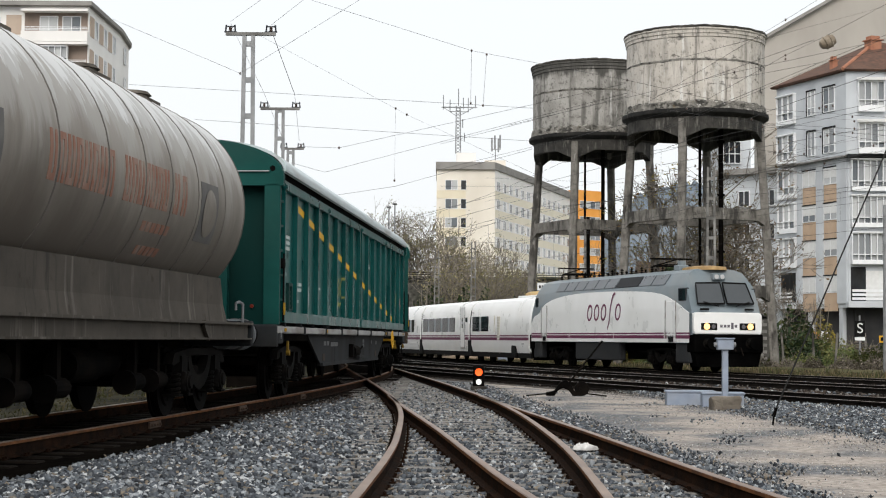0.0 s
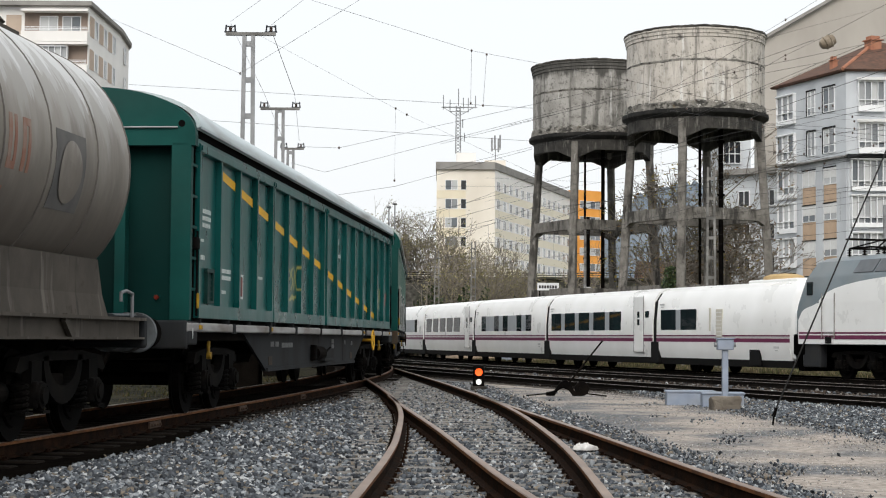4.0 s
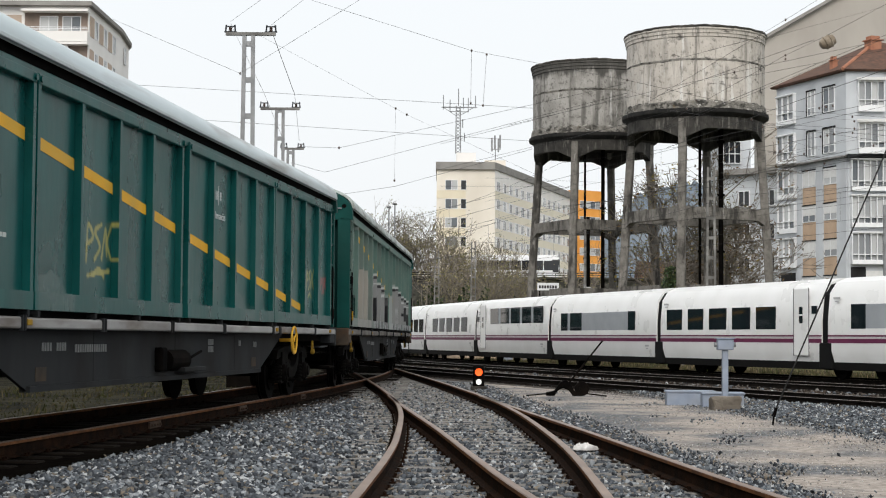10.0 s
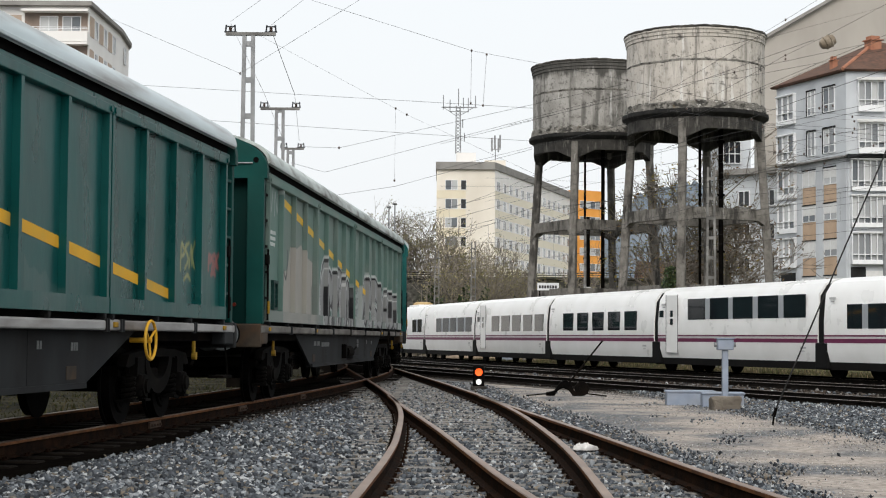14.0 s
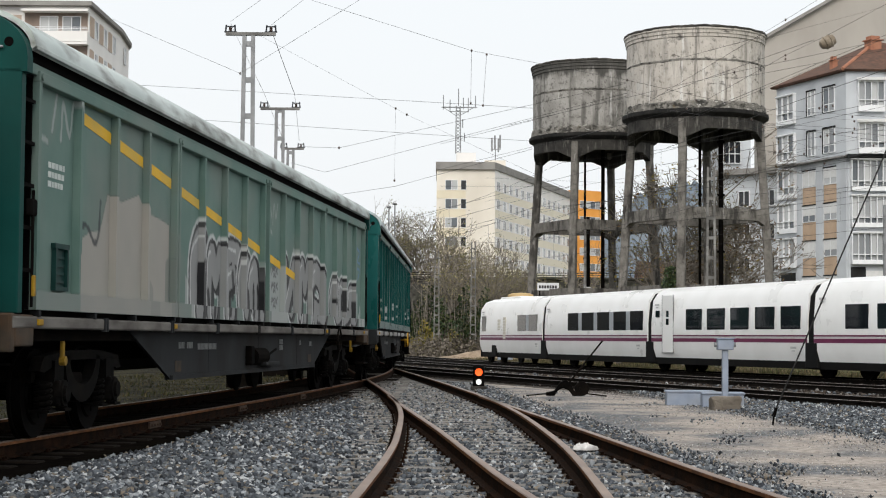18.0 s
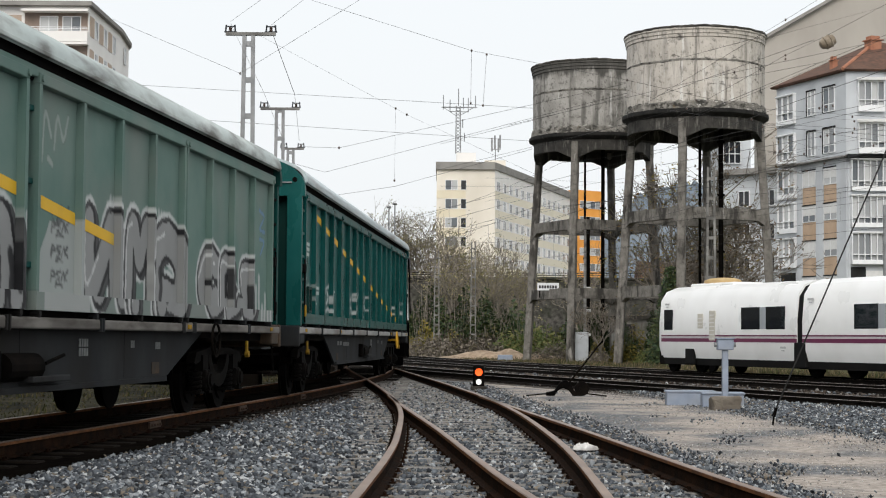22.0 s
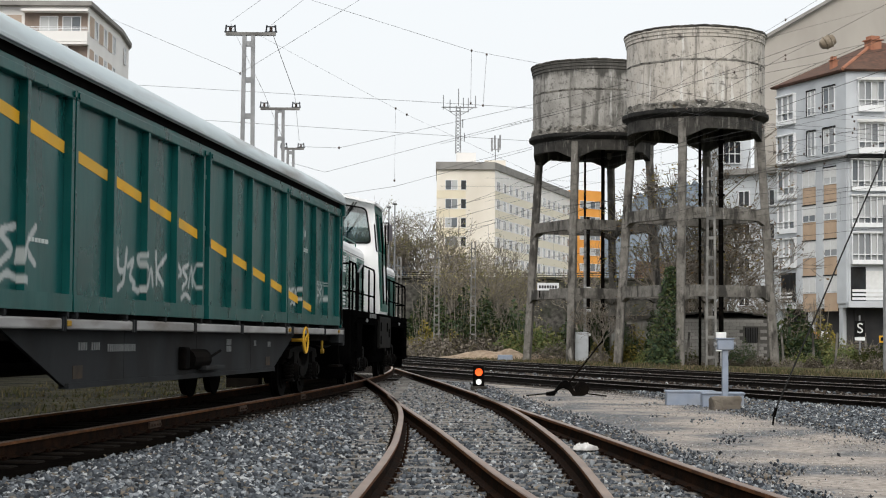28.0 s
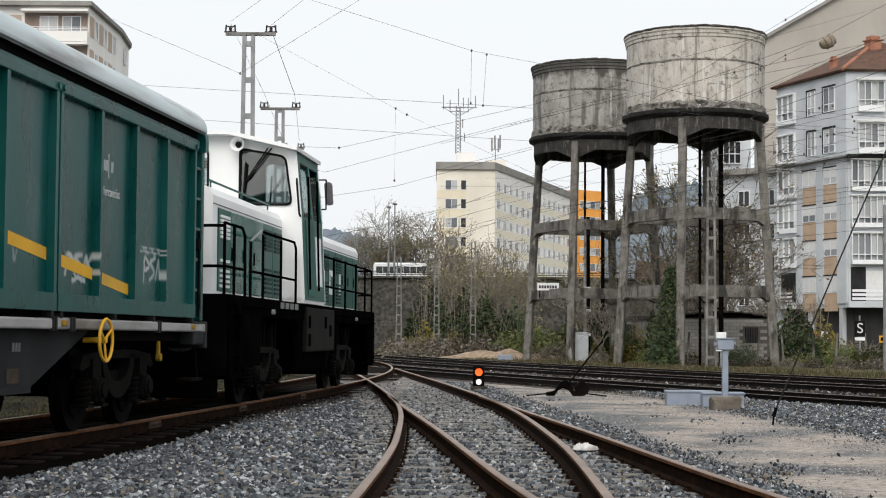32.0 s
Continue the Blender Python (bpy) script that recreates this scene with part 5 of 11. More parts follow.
s2 = Spray()
s2.slab(BUFF, [(9.62, 1.9), (9.3, 2.1), (9.0, 2.18), (8.7, 2.2), (8.45, 2.62), (7.9, 2.58), (7.2, 2.72), (6.9, 2.55), (6.2, 2.5), (5.8, 2.46)], 0.94, 0.02)
s2.slab((0.16, 0.18, 0.165), [(5.95, 2.0), (5.8, 2.05), (5.67, 2.0)], 0.7, 0.05)
s2.slab((0.17, 0.19, 0.175), [(6.9, 1.8), (6.8, 1.85), (6.5, 1.6)], 0.5, 0.05)
s2.slab((0.24, 0.25, 0.235), [(11.0, 1.50), (5.7, 1.50), (-10.98, 1.50)], 0.55, 0.02)
s2.line((0.03, 0.035, 0.04), 0.03, [(9.55, 2.12), (9.2, 2.22), (8.9, 2.05), (8.75, 2.15), (8.7, 2.5)])
s2.tag((0.33, 0.36, 0.34), 10.75, 1.35, 2.9, 0.62, [[(0.05, 0.9), (0.02, 0.2), (0.2, 0.1)], [(0.4, 0.95), (0.3, 0.3)], [(0.5, 0.2), (0.55, 0.8), (0.7, 0.3), (0.8, 0.9), (0.95, 0.5), (0.98, 0.75)]], 0.032)
s2.tag((0.30, 0.34, 0.31), -0.45, 0.9, 2.75, 0.55, [[(0.0, 0.0), (0.1, 0.9), (0.3, 0.5)], [(0.4, 0.3), (0.5, 0.9), (0.7, 0.5), (0.85, 0.95)], [(0.2, 0.1), (0.35, 0.0)]], 0.03)
s2.tag((0.12, 0.22, 0.36), -10.25, 0.5, 2.3, 0.8, [[(0.1, 0.9), (0.8, 0.8), (0.2, 0.55), (0.9, 0.5)], [(0.2, 0.35), (0.8, 0.3), (0.3, 0.05)]], 0.03)
for x, top in ((4.75, 2.05), (3.55, 2.42), (2.35, 2.40), (1.55, 2.35), (0.35, 2.25), (-1.9, 2.42), (-2.6, 2.62), (-3.35, 2.60), (-4.55, 2.62), (-5.4, 2.45), (-6.7, 2.30), (-8.0, 2.18)):
    for k in range(4):
        s2.line((0.52, 0.53, 0.52), 0.035, [(x - 0.11 * k, 1.9), (x - 0.11 * k + 0.02, top - 0.09 * abs(k - 1.4))], 0.05, 0.7, False)
s2.slab((0.40, 0.41, 0.40), [(-0.35, 1.75), (-0.7, 2.2), (-1.75, 2.3)], 0.8, 0.03)
s2.slab((0.40, 0.41, 0.40), [(4.95, 1.9), (4.7, 1.6), (4.55, 1.6)], 0.7, 0.1)
for z in (1.55, 1.8, 2.05, 2.2):
    s2.tag((0.03, 0.03, 0.035), -0.75, 0.55, z, 0.16, LOOPS, 0.016)
for x0, w_, z0, h, st, r in ((4.62, 1.15, 1.42, 0.95, ARCH, 0.20), (3.72, 1.0, 1.42, 0.82, TWIN, 0.15), (2.75, 1.1, 1.42, 0.90, FLAG, 0.17), (1.85, 1.0, 1.42, 0.84, EAR, 0.15), (0.95, 0.85, 1.42, 0.70, ARCH, 0.16),
                             (-1.75, 1.35, 1.44, 0.86, DIP, 0.17), (-2.95, 0.55, 1.44, 0.92, POST, 0.12), (-3.3, 1.1, 1.42, 0.95, TWIN, 0.14), (-4.35, 1.45, 1.44, 0.84, BELLY, 0.21),
                             (-6.55, 1.25, 1.44, 0.72, OPEN, 0.17), (-7.75, 1.1, 1.42, 0.70, KNOT, 0.14), (-8.85, 1.05, 1.42, 0.68, BEND, 0.15)):
    s2.glyph(x0, w_, z0, h, st, r, SILVER)
for x, z in ((3.62, 1.45), (2.62, 1.5), (2.1, 1.75), (1.0, 1.5), (0.3, 1.6), (-3.05, 1.6), (-4.3, 1.7), (-4.75, 1.62), (-7.2, 1.7), (-8.3, 1.75), (-8.75, 1.5), (-9.6, 1.55)):
    s2.line((0.012, 0.012, 0.014), 0.07, [(x, z - 0.1), (x - 0.03, z + 0.05), (x + 0.04, z + 0.22)], 0.02, 0.95)
for x in (-10.15, -10.35, -10.6, -10.8):
    s2.line((0.52, 0.53, 0.52), 0.06, [(x, 1.32), (x + 0.03, 1.75 + 0.25 * math.sin(x * 9))], 0.05, 0.8, False)

s3 = Spray()
s3.tag(WHITE_SPRAY, 3.82, 2.1, 1.54, 0.54, SCRAWL, 0.038)
s3.tag(WHITE_SPRAY, 1.35, 1.15, 1.54, 0.48, LOOPS, 0.034)
s3.tag(WHITE_SPRAY, 8.0, 1.5, 1.55, 0.56, LOOPS, 0.04)
s3.tag((0.035, 0.05, 0.048), -1.85, 0.85, 1.60, 0.34, LOOPS + SCRAWL[:2], 0.022)
s3.tag(WHITE_SPRAY, -6.05, 0.95, 1.62, 0.30, LOOPS, 0.03)
s3.tag(WHITE_SPRAY, -8.85, 0.9, 1.60, 0.42, LOOPS[:3], 0.026)
for z in (2.05, 2.10):
    s3.line(WHITE_SPRAY, 0.012, [(-8.75, z), (-9.6, z)], 0.01, 0.8, False)
s3.line((0.25, 0.30, 0.29), 0.02, [(-4.6, 1.95), (-4.65, 1.75), (-4.75, 1.92)])
s3.tag((0.30, 0.34, 0.32), 10.5, 0.9, 1.55, 0.5, LOOPS, 0.03)
W1 = 59.07
PITCH = 24.6
# the first wagon's darker end green also stands for gap shade
w1 = sliding_wagon("dark green sliding-wall wagon with yellow slanting band", GREEN, W1, s1, end_paint=GREEN_DARK)
sliding_wagon("faded green sliding-wall wagon covered in grey and silver tags", GREEN_DIM, W1 + PITCH, s2, roof=ROOF_DIRTY, band=YELLOW_DIM, end_paint=GREEN_DARK, last_band=9, wheel=BLACK_STEEL, grime=True)
w3 = sliding_wagon("dark green sliding-wall wagon with white tags and yellow band", GREEN, W1 + 2 * PITCH, s3)
owner_mark(w1, -1.75, 2.98)
owner_mark(w3, -7.15, 2.86)
for wg, xs in ((w1, (7.85,)),):
    for x in xs:
        bm = B()
        for a, b, c, d in ((x - 0.15, x + 0.15, 1.95, 1.98), (x - 0.15, x + 0.15, 1.62, 1.65), (x - 0.15, x - 0.12, 1.65, 1.95), (x + 0.12, x + 0.15, 1.65, 1.95)):
            box(bm, a, b, PANEL - 0.001, PANEL + 0.006, c, d)
        part("label_frame", bm, WHITE_PAINT, wg)
        bm = B()
        box(bm, x - 0.11, x + 0.11, PANEL - 0.001, PANEL + 0.004, 1.66, 1.94)
        part("label_card", bm, PINK_PAINT, wg, "faded dull red label card")
word(w1, "1", 0.2, 11.32, 1.03, WHITE_PAINT, 1.392)


# ---- express train ----
def section(w, z0, z1, shoulder=0.55, lean=0.08):
    """Half outline of a coach body, tumblehome at the top."""
    return [(w - 0.10, z0), (w, z0 + 0.35), (w, 1.9), (w - lean, z1 - shoulder), (w - 0.32, z1 - 0.20), (w - 0.75, z1 - 0.04), (0, z1)]


def coach_outline(w=1.45, z0=0.55, z1=3.30):
    h = section(w, z0, z1)
    return h + [(-y, z) for y, z in h[-2::-1]]


TPITCH = 12.13
RUSTY_POD = mat("ochre_dusted_pod", (0.40, 0.27, 0.12), (0.50, 0.36, 0.18), 2.5, 0.8)


COACH_MARK = mat("small_grey_coach_mark", (0.42, 0.42, 0.42), (0.50, 0.50, 0.50), 6, 0.6)


def coach(label, s0, length, windows, band=None, door=None, sill=1.60, tail=0, panels=(), strips=()):
    """windows: pairs of x, from the rear; band: the grey field between them; tail: -1 or 1 for the end of the train with its fairing."""
    c = thing("express_coach", label, "railway coach", "coaches of the white express train")
    L = length / 2
    bm = B()
    prism(bm, coach_outline(1.45, 0.54), -L, L)
    part("body", bm, WHITE_COACH, c, smooth=True)
    bm = B()
    o = [(1.30, 0.29), (1.36, 0.60), (-1.36, 0.60), (-1.30, 0.29)]
    prism(bm, o, -L, L)
    part("skirt", bm, SKIRT, c, "dusty black skirt")
    for s in (-1, 1):
        for z0, z1, nm in ((1.355, 1.41, "upper_stripe"), (1.155, 1.29, "purple_stripe")):
            bm = B()
            box(bm, -L, L, *sorted((s * 1.44, s * 1.456)), z0, z1)
            part(nm, bm, PURPLE, c)
        bm = B()
        box(bm, -L, L, *sorted((s * 1.452, s * 1.46)), 1.31, 1.335)
        part("body_seam", bm, COACH_MARK, c)
        if door:
            xa, xb = door
            bm = B()
            box(bm, xa, xb, *sorted((s * 1.42, s * 1.468)), 0.72, 2.95, 0.03)
            d = part("door", bm, WHITE_COACH, c)
            for xe in (xa - 0.02, xb + 0.02):
                bm = B()
                box(bm, xe - 0.012, xe + 0.012, *sorted((s * 1.44, s * 1.462)), 0.72, 2.95)
                part("door_seal", bm, GREY_STRIPE, d)
            bm = B()
            xm = (xa + xb) / 2
            box(bm, xm - 0.13, xm + 0.13, *sorted((s * 1.44, s * 1.474)), 1.78, 2.36, 0.03)
            part("door_window", bm, DARK_GLASS, d)
            bm = B()
            box(bm, xm - 0.11, xm + 0.11, *sorted((s * 1.47, s * 1.48)), 2.04, 2.10)
            part("window_bar", bm, WHITE_COACH, d)
            xd = xb + 0.35 if xm > 0 else xa - 0.45
            bm = B()
            box(bm, xd - 0.16, xd + 0.16, *sorted((s * 1.42, s * 1.459)), 2.1, 2.36, 0.01)
            part("destination_display", bm, DARK_GLASS, c)
        for xa, xb, za, zb in panels:
            bm = B()
            box(bm, xa, xb, *sorted((s * 1.42, s * 1.46)), za, zb, 0.02)
            v = part("vent_panel", bm, VENT_CREAM, c)
            for k in range(int((zb - za) / 0.14)):
                bm = B()
                box(bm, xa + 0.05, xb - 0.05, *sorted((s * 1.455, s * 1.468)), za + 0.08 + k * 0.14, za + 0.11 + k * 0.14)
                part("vent_slat", bm, WHITE_DOOR, v)
        for x in strips:
            bm = B()
            box(bm, x - 0.06, x + 0.06, *sorted((s * 1.44, s * 1.458)), 1.55, 2.4, 0.02)
            part("pale_panel", bm, VENT_CREAM, c)
        if band:
            bm = B()
            box(bm, *band, *sorted((s * 1.43, s * 1.453)), sill + 0.01, sill + 0.77, 0.01)
            part("window_band", bm, GREY_PANEL, c)
        for xa, xb in windows:
            bm = B()
            box(bm, xa, xb, *sorted((s * 1.43, s * 1.459)), sill, sill + 0.78, 0.014)
            part("window", bm, DARK_GLASS, c)
        for k in range(2):
            bm = B()
            xm = (L - 0.9) if k else (-L + 0.5)
            box(bm, xm - 0.18, xm + 0.18, *sorted((s * 1.44, s * 1.454)), 0.95 if k else 2.55, 1.02 if k else 2.62)
            box(bm, xm - 0.10, xm + 0.10, *sorted((s * 1.44, s * 1.454)), 0.86 if k else 2.46, 0.90 if k else 2.50)
            part("small_mark", bm, COACH_MARK, c)
    if tail:
        e = tail
        bm = B()
        rows = []
        for u in np.linspace(0, 1, 6):
            w_, zz = 1.45 - 0.22 * u ** 2, 0.12 * u ** 2
            rows.append([bm.verts.new((e * (L + 0.42 * math.sin(u * math.pi / 2)), y * w_ / 1.45, z - zz if z > 1.5 else z)) for y, z in coach_outline(1.45, 0.62)])
        k = len(rows[0])
        for p, q in zip(rows, rows[1:]):
            for i in range(k):
                bm.faces.new((p[i], p[(i + 1) % k], q[(i + 1) % k], q[i]))
        bm.faces.new(rows[-1])
        part("end_fairing", bm, WHITE_COACH, c, smooth=True)
        bm = B()
        box(bm, e * L + e * 0.36, e * L + e * 0.46, -1.13, 1.13, 0.75, 3.02, 0.04)
        part("gangway_door", bm, RUBBER, c)
        for s in (-1, 1):
            bm = B()
            xn = e * (L - 2.4)
            box(bm, xn - 0.38, xn + 0.38, *sorted((s * 1.36, s * 1.462)), 0.32, 0.92, 0.05)
            part("axle_cover", bm, RUBBER, c, "black cover over the axle")
        bm = B()
        xp = e * (L - 2.6)
        box(bm, xp - 1.7, xp + 1.7, -0.65, 0.65, 3.24, 3.37, 0.05)
        pod = part("roof_fairing", bm, WHITE_COACH, c)
        bm = B()
        lathe(bm, [(0.9, 0), (0.86, 0.12), (0.6, 0.2), (0.1, 0.23)], 24)
        part("roof_pod", bm, RUSTY_POD, c, "ochre dusted roof pod", smooth=True, at=pose(xp - 0.3, 0, 3.36) @ Matrix.Diagonal((1.1, 0.7, 1, 1)))
    if tail >= 0:
        # rubber gangway, cover and axle at the trailing joint
        bm = B()
        prism(bm, coach_outline(1.40, 0.5, 3.24), -L - 0.38, -L + 0.02)
        part("gangway", bm, RUBBER, c)
        for s in (-1, 1):
            bm = B()
            box(bm, -L - 0.52, -L + 0.20, *sorted((s * 1.30, s * 1.462)), 0.32, 1.16, 0.04)
            part("axle_cover", bm, RUBBER, c, "black cover over the axle")
    bm = B()
    box(bm, -L - 0.2, -L + 0.1, -0.95, 0.95, 0.55, 0.7)
    for s in (-1, 1):
        box(bm, -L - 0.5, -L + 0.45, *sorted((s * 0.95, s * 1.3)), 0.28, 0.85, 0.05)
        coil(bm, -L - 0.1, s * 1.15, 0.3, 0.75, 0.1)
    bg = part("axle_frame", bm, BOGIE_GREY, c)
    for xw in (-L - 0.1, -L + 2.2):
        wh = part_of("wheelset", WHEELSET, bg, pose(xw, 0, 0.45))
        ROLLERS.append((wh, xw, 0.45, 0.46, T_GONE, 10))
    set_running(c, T_LINE, s0, 9.0, T_GONE)
    return c


VENT_CREAM = mat("cream_vent_panel", (0.50, 0.47, 0.40), (0.58, 0.55, 0.48), 3, 0.5)
J3 = T_ZERO + 24.33 + gone(T_GONE, 6.0) - 0.45
FIVE = [(-4.08, -2.83), (-2.35, -1.08), (-0.58, 0.70), (1.18, 2.47), (2.95, 4.21)]
REAR_FIVE = [(-2.90, -1.60), (-1.20, 0.19), (0.60, 1.95), (2.40, 3.74), (4.16, 5.46)]
# windows, grey field between them, door, sill
cars = {1: ([(-5.45, -4.2), (-3.75, -2.5), (-2.05, -0.8), (-0.33, 0.98), (1.46, 2.70)], (-5.4, 2.65), (4.08, 5.0), 1.60),
        2: ([(-4.60, -3.80), (-2.30, -1.54), (-0.82, 0.0), (1.46, 2.25), (2.93, 3.75)], (-4.55, 3.7), None, 1.60),
        3: ([(-5.35, -4.06), (-3.57, -2.33), (-1.87, -0.54), (-0.12, 1.20), (1.61, 2.97)], None, (4.18, 5.1), 1.60),
        4: ([(-4.58, -3.75), (-3.44, -2.05), (3.08, 3.80)], (-4.5, 3.75), None, 1.60),
        5: ([(-3.34, -1.92), (-1.56, -0.14), (0.18, 1.63), (1.99, 3.40), (3.74, 5.16)], (-3.3, 5.1), (-5.15, -4.2), 1.98),
        6: (FIVE, None, None, 1.60), 7: (REAR_FIVE, None, (-4.9, -3.98), 1.60), 8: (REAR_FIVE, (-2.85, 5.4), None, 1.60)}
coach("white end coach with purple stripe and roof pod", J3 - 3 * TPITCH + TPITCH - 5.25, 10.2, [(-4.72, -3.42), (-3.02, -1.72)], (-4.7, -1.75), tail=1,
      panels=((-0.16, 0.34, 1.15, 2.35),), strips=(-0.63,))
for i, (wins, band, door, sill) in cars.items():
    coach("white express coach with dark windows and purple stripe" if i != 5 else "white express coach with tall saloon windows and purple stripe", J3 + (i - 3) * TPITCH + TPITCH / 2, 11.77, wins, band, door, sill)
coach("white end coach with purple stripe and roof pod", J3 + 6 * TPITCH + 5.25, 10.2, [(-4.86, -4.12), (1.29, 2.62), (3.04, 4.33)], (1.32, 4.3), tail=-1,
      panels=((-2.05, -1.62, 1.65, 2.2), (-1.14, -0.66, 1.2, 2.3)))


# ---- water towers ----
def tie_beam(bm, a, b, w, z0, z1, haunch=0.34):
    """A level beam between two legs with haunched corners."""
    d = Vector((b.x - a.x, b.y - a.y, 0))
    length = d.length
    d.normalize()
    side = Vector((-d.y, d.x, 0)) * w / 2
    out = [(0, z1), (length, z1), (length, z0 - haunch), (length - 0.62, z0), (0.62, z0), (0, z0 - haunch)]
    va = [bm.verts.new(Vector((a.x, a.y, 0)) + d * u + side + Vector((0, 0, z))) for u, z in out]
    vb = [bm.verts.new(Vector((a.x, a.y, 0)) + d * u - side + Vector((0, 0, z))) for u, z in out]
    bm.faces.new(va)
    bm.faces.new(vb[::-1])
    for k in range(6):
        bm.faces.new((va[k], va[(k + 1) % 6], vb[(k + 1) % 6], vb[k]))


def water_tower(x, y, z, turn, label, pipes, drum=DRUM):
    w = thing("water_tower", label, "water tower", "pair of concrete water towers", at=pose(x, y, z, 0, 0, turn))
    R = 3.84
    bm = B()
    lathe(bm, [(R, 14.0), (R, 17.92), (R + 0.05, 17.95), (R + 0.05, 18.10), (R + 0.09, 18.13), (R + 0.09, 18.30), (R + 0.14, 18.34), (R + 0.14, 18.44), (R - 0.2, 18.44)], 96)
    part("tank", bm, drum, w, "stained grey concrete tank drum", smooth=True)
    bm = B()
    lathe(bm, [(R - 0.01, 16.62), (R + 0.022, 16.64), (R + 0.022, 16.72), (R - 0.01, 16.75)], 160)
    for v in bm.verts:
        v.co.z += 0.05 * noise.noise(v.co * 0.5) + 0.03 * noise.noise(v.co * 2.4)
    part("string_course", bm, DRUM_CRUST, w, "cracked pale string course", smooth=True)
    bm = B()
    lathe(bm, [(R - 0.2, 18.43), (R + 0.15, 18.43), (R + 0.17, 18.46), (R + 0.16, 18.54), (R + 0.02, 18.58), (R - 0.2, 18.58)], 140)
    for v in bm.verts:
        v.co.z += 0.045 * noise.noise(v.co * 2.3) + 0.03 * noise.noise(v.co * 7.0)
    part("rim", bm, CONCRETE_DARK, w, "mossy upper rim", smooth=True)
    bm = B()
    lathe(bm, [(R - 0.05, 13.98), (R + 0.15, 14.00), (R + 0.13, 14.12), (R + 0.10, 14.24), (R + 0.09, 14.36), (R - 0.03, 14.48)], 140)
    for v in bm.verts:
        v.co *= 1.0 + 0.006 * noise.noise(v.co * 3.1)
        v.co.z += 0.05 * noise.noise(v.co * 1.9)
    part("tank_foot", bm, DRUM_CRUST, w, "crumbling mossy foot of the drum")
    bm = B()
    lathe(bm, [(0.4, 13.56), (R - 0.1, 13.56), (R + 0.10, 13.70), (R + 0.24, 13.80), (R + 0.26, 13.88), (R + 0.24, 14.02), (R + 0.10, 14.04), (R - 0.2, 14.04)], 110)
    for v in bm.verts:
        if math.hypot(v.co.x, v.co.y) > 2:
            v.co.z += 0.035 * noise.noise(v.co * 1.7)
    part("tank_floor", bm, BLACK_STONE, w, "near-black round floor slab", smooth=True)
    # ring beam, arched down to the legs
    bm = B()
    n, rings = 112, []
    for i in range(n):
        a = 2 * math.pi * i / n
        off = abs((a + math.pi / 4) % (math.pi / 2) - math.pi / 4) * R
        zb = 12.95 - 0.55 * max(0.0, 1 - off / 1.3)
        rings.append([bm.verts.new((r * math.cos(a), r * math.sin(a), zz)) for r, zz in ((R - 0.42, zb), (R - 0.06, zb), (R - 0.06, 13.66), (R - 0.42, 13.66))])
    for i in range(n):
        a, b = rings[i], rings[(i + 1) % n]
        for k in range(4):
            bm.faces.new((a[k], b[k], b[(k + 1) % 4], a[(k + 1) % 4]))
    part("ring_beam", bm, RING_STREAKED, w, "dark ring beam with pale streaks")
    legs = []
    for k in range(4):
        a = k * math.pi / 2
        out = Vector((math.cos(a), math.sin(a), 0))
        top, foot = out * 3.6 + Vector((0, 0, 13.5)), out * 4.45 + Vector((0, 0, -0.3))
        legs.append((top, foot))
        side = Vector((-out.y, out.x, 0))
        bm = B()
        rows = []
        for i in range(15):
            u = i / 14
            c = foot.lerp(top, u)
            h = 0.228 - 0.02 * u
            rows.append([bm.verts.new(c + out * (sx * h + 0.02 * noise.noise(Vector((k * 7 + sx, i * 1.7, 0)))) + side * (sy * h + 0.02 * noise.noise(Vector((k * 7, i * 1.7, sy * 3))))) for sx, sy in ((-1, -0.8), (-0.8, -1), (0.8, -1), (1, -0.8), (1, 0.8), (0.8, 1), (-0.8, 1), (-1, 0.8))])
        for p, q in zip(rows, rows[1:]):
            for i in range(8):
                bm.faces.new((p[i], p[(i + 1) % 8], q[(i + 1) % 8], q[i]))
        bm.faces.new(rows[0][::-1])
        bm.faces.new(rows[-1])
        part("leg", bm, CONCRETE_COL, w)
    for zb in (3.85, 8.08):
        for k in range(4):
            u = (zb + 0.6) / 13.8
            a, b = legs[k][1].lerp(legs[k][0], u), legs[(k + 1) % 4][1].lerp(legs[(k + 1) % 4][0], u)
            bm = B()
            tie_beam(bm, a, b, 0.36, zb, zb + 0.62)
            part("tie_beam", bm, CONCRETE_COL, w)
    for ox, oy, r in pipes:
        ca, sa = math.cos(math.radians(-turn)), math.sin(math.radians(-turn))
        px, py = ca * ox - sa * oy, sa * ox + ca * oy
        bm = B()
        cyl(bm, (px, py, 0), (px, py, 13.5), r, seg=12)
        for zz in (3.2, 6.4, 9.6, 12.6):
            cyl(bm, (px, py, zz), (px, py, zz + 0.12), r * 1.6, seg=12)
        part("pipe", bm, BLACK_STEEL, w, "black flanged standpipe")
    return w


water_tower(14.15, 95, -0.4, -109, "tall round concrete water tower on four stained legs", ((0.3, 0.2, 0.08), (1.5, 0.3, 0.14)))
water_tower(9.5, 107, -0.27, -113, "round concrete water tower streaked with dark stains", ((0.62, 0.2, 0.12), (-0.5, 0.4, 0.07)), DRUM_DARK)


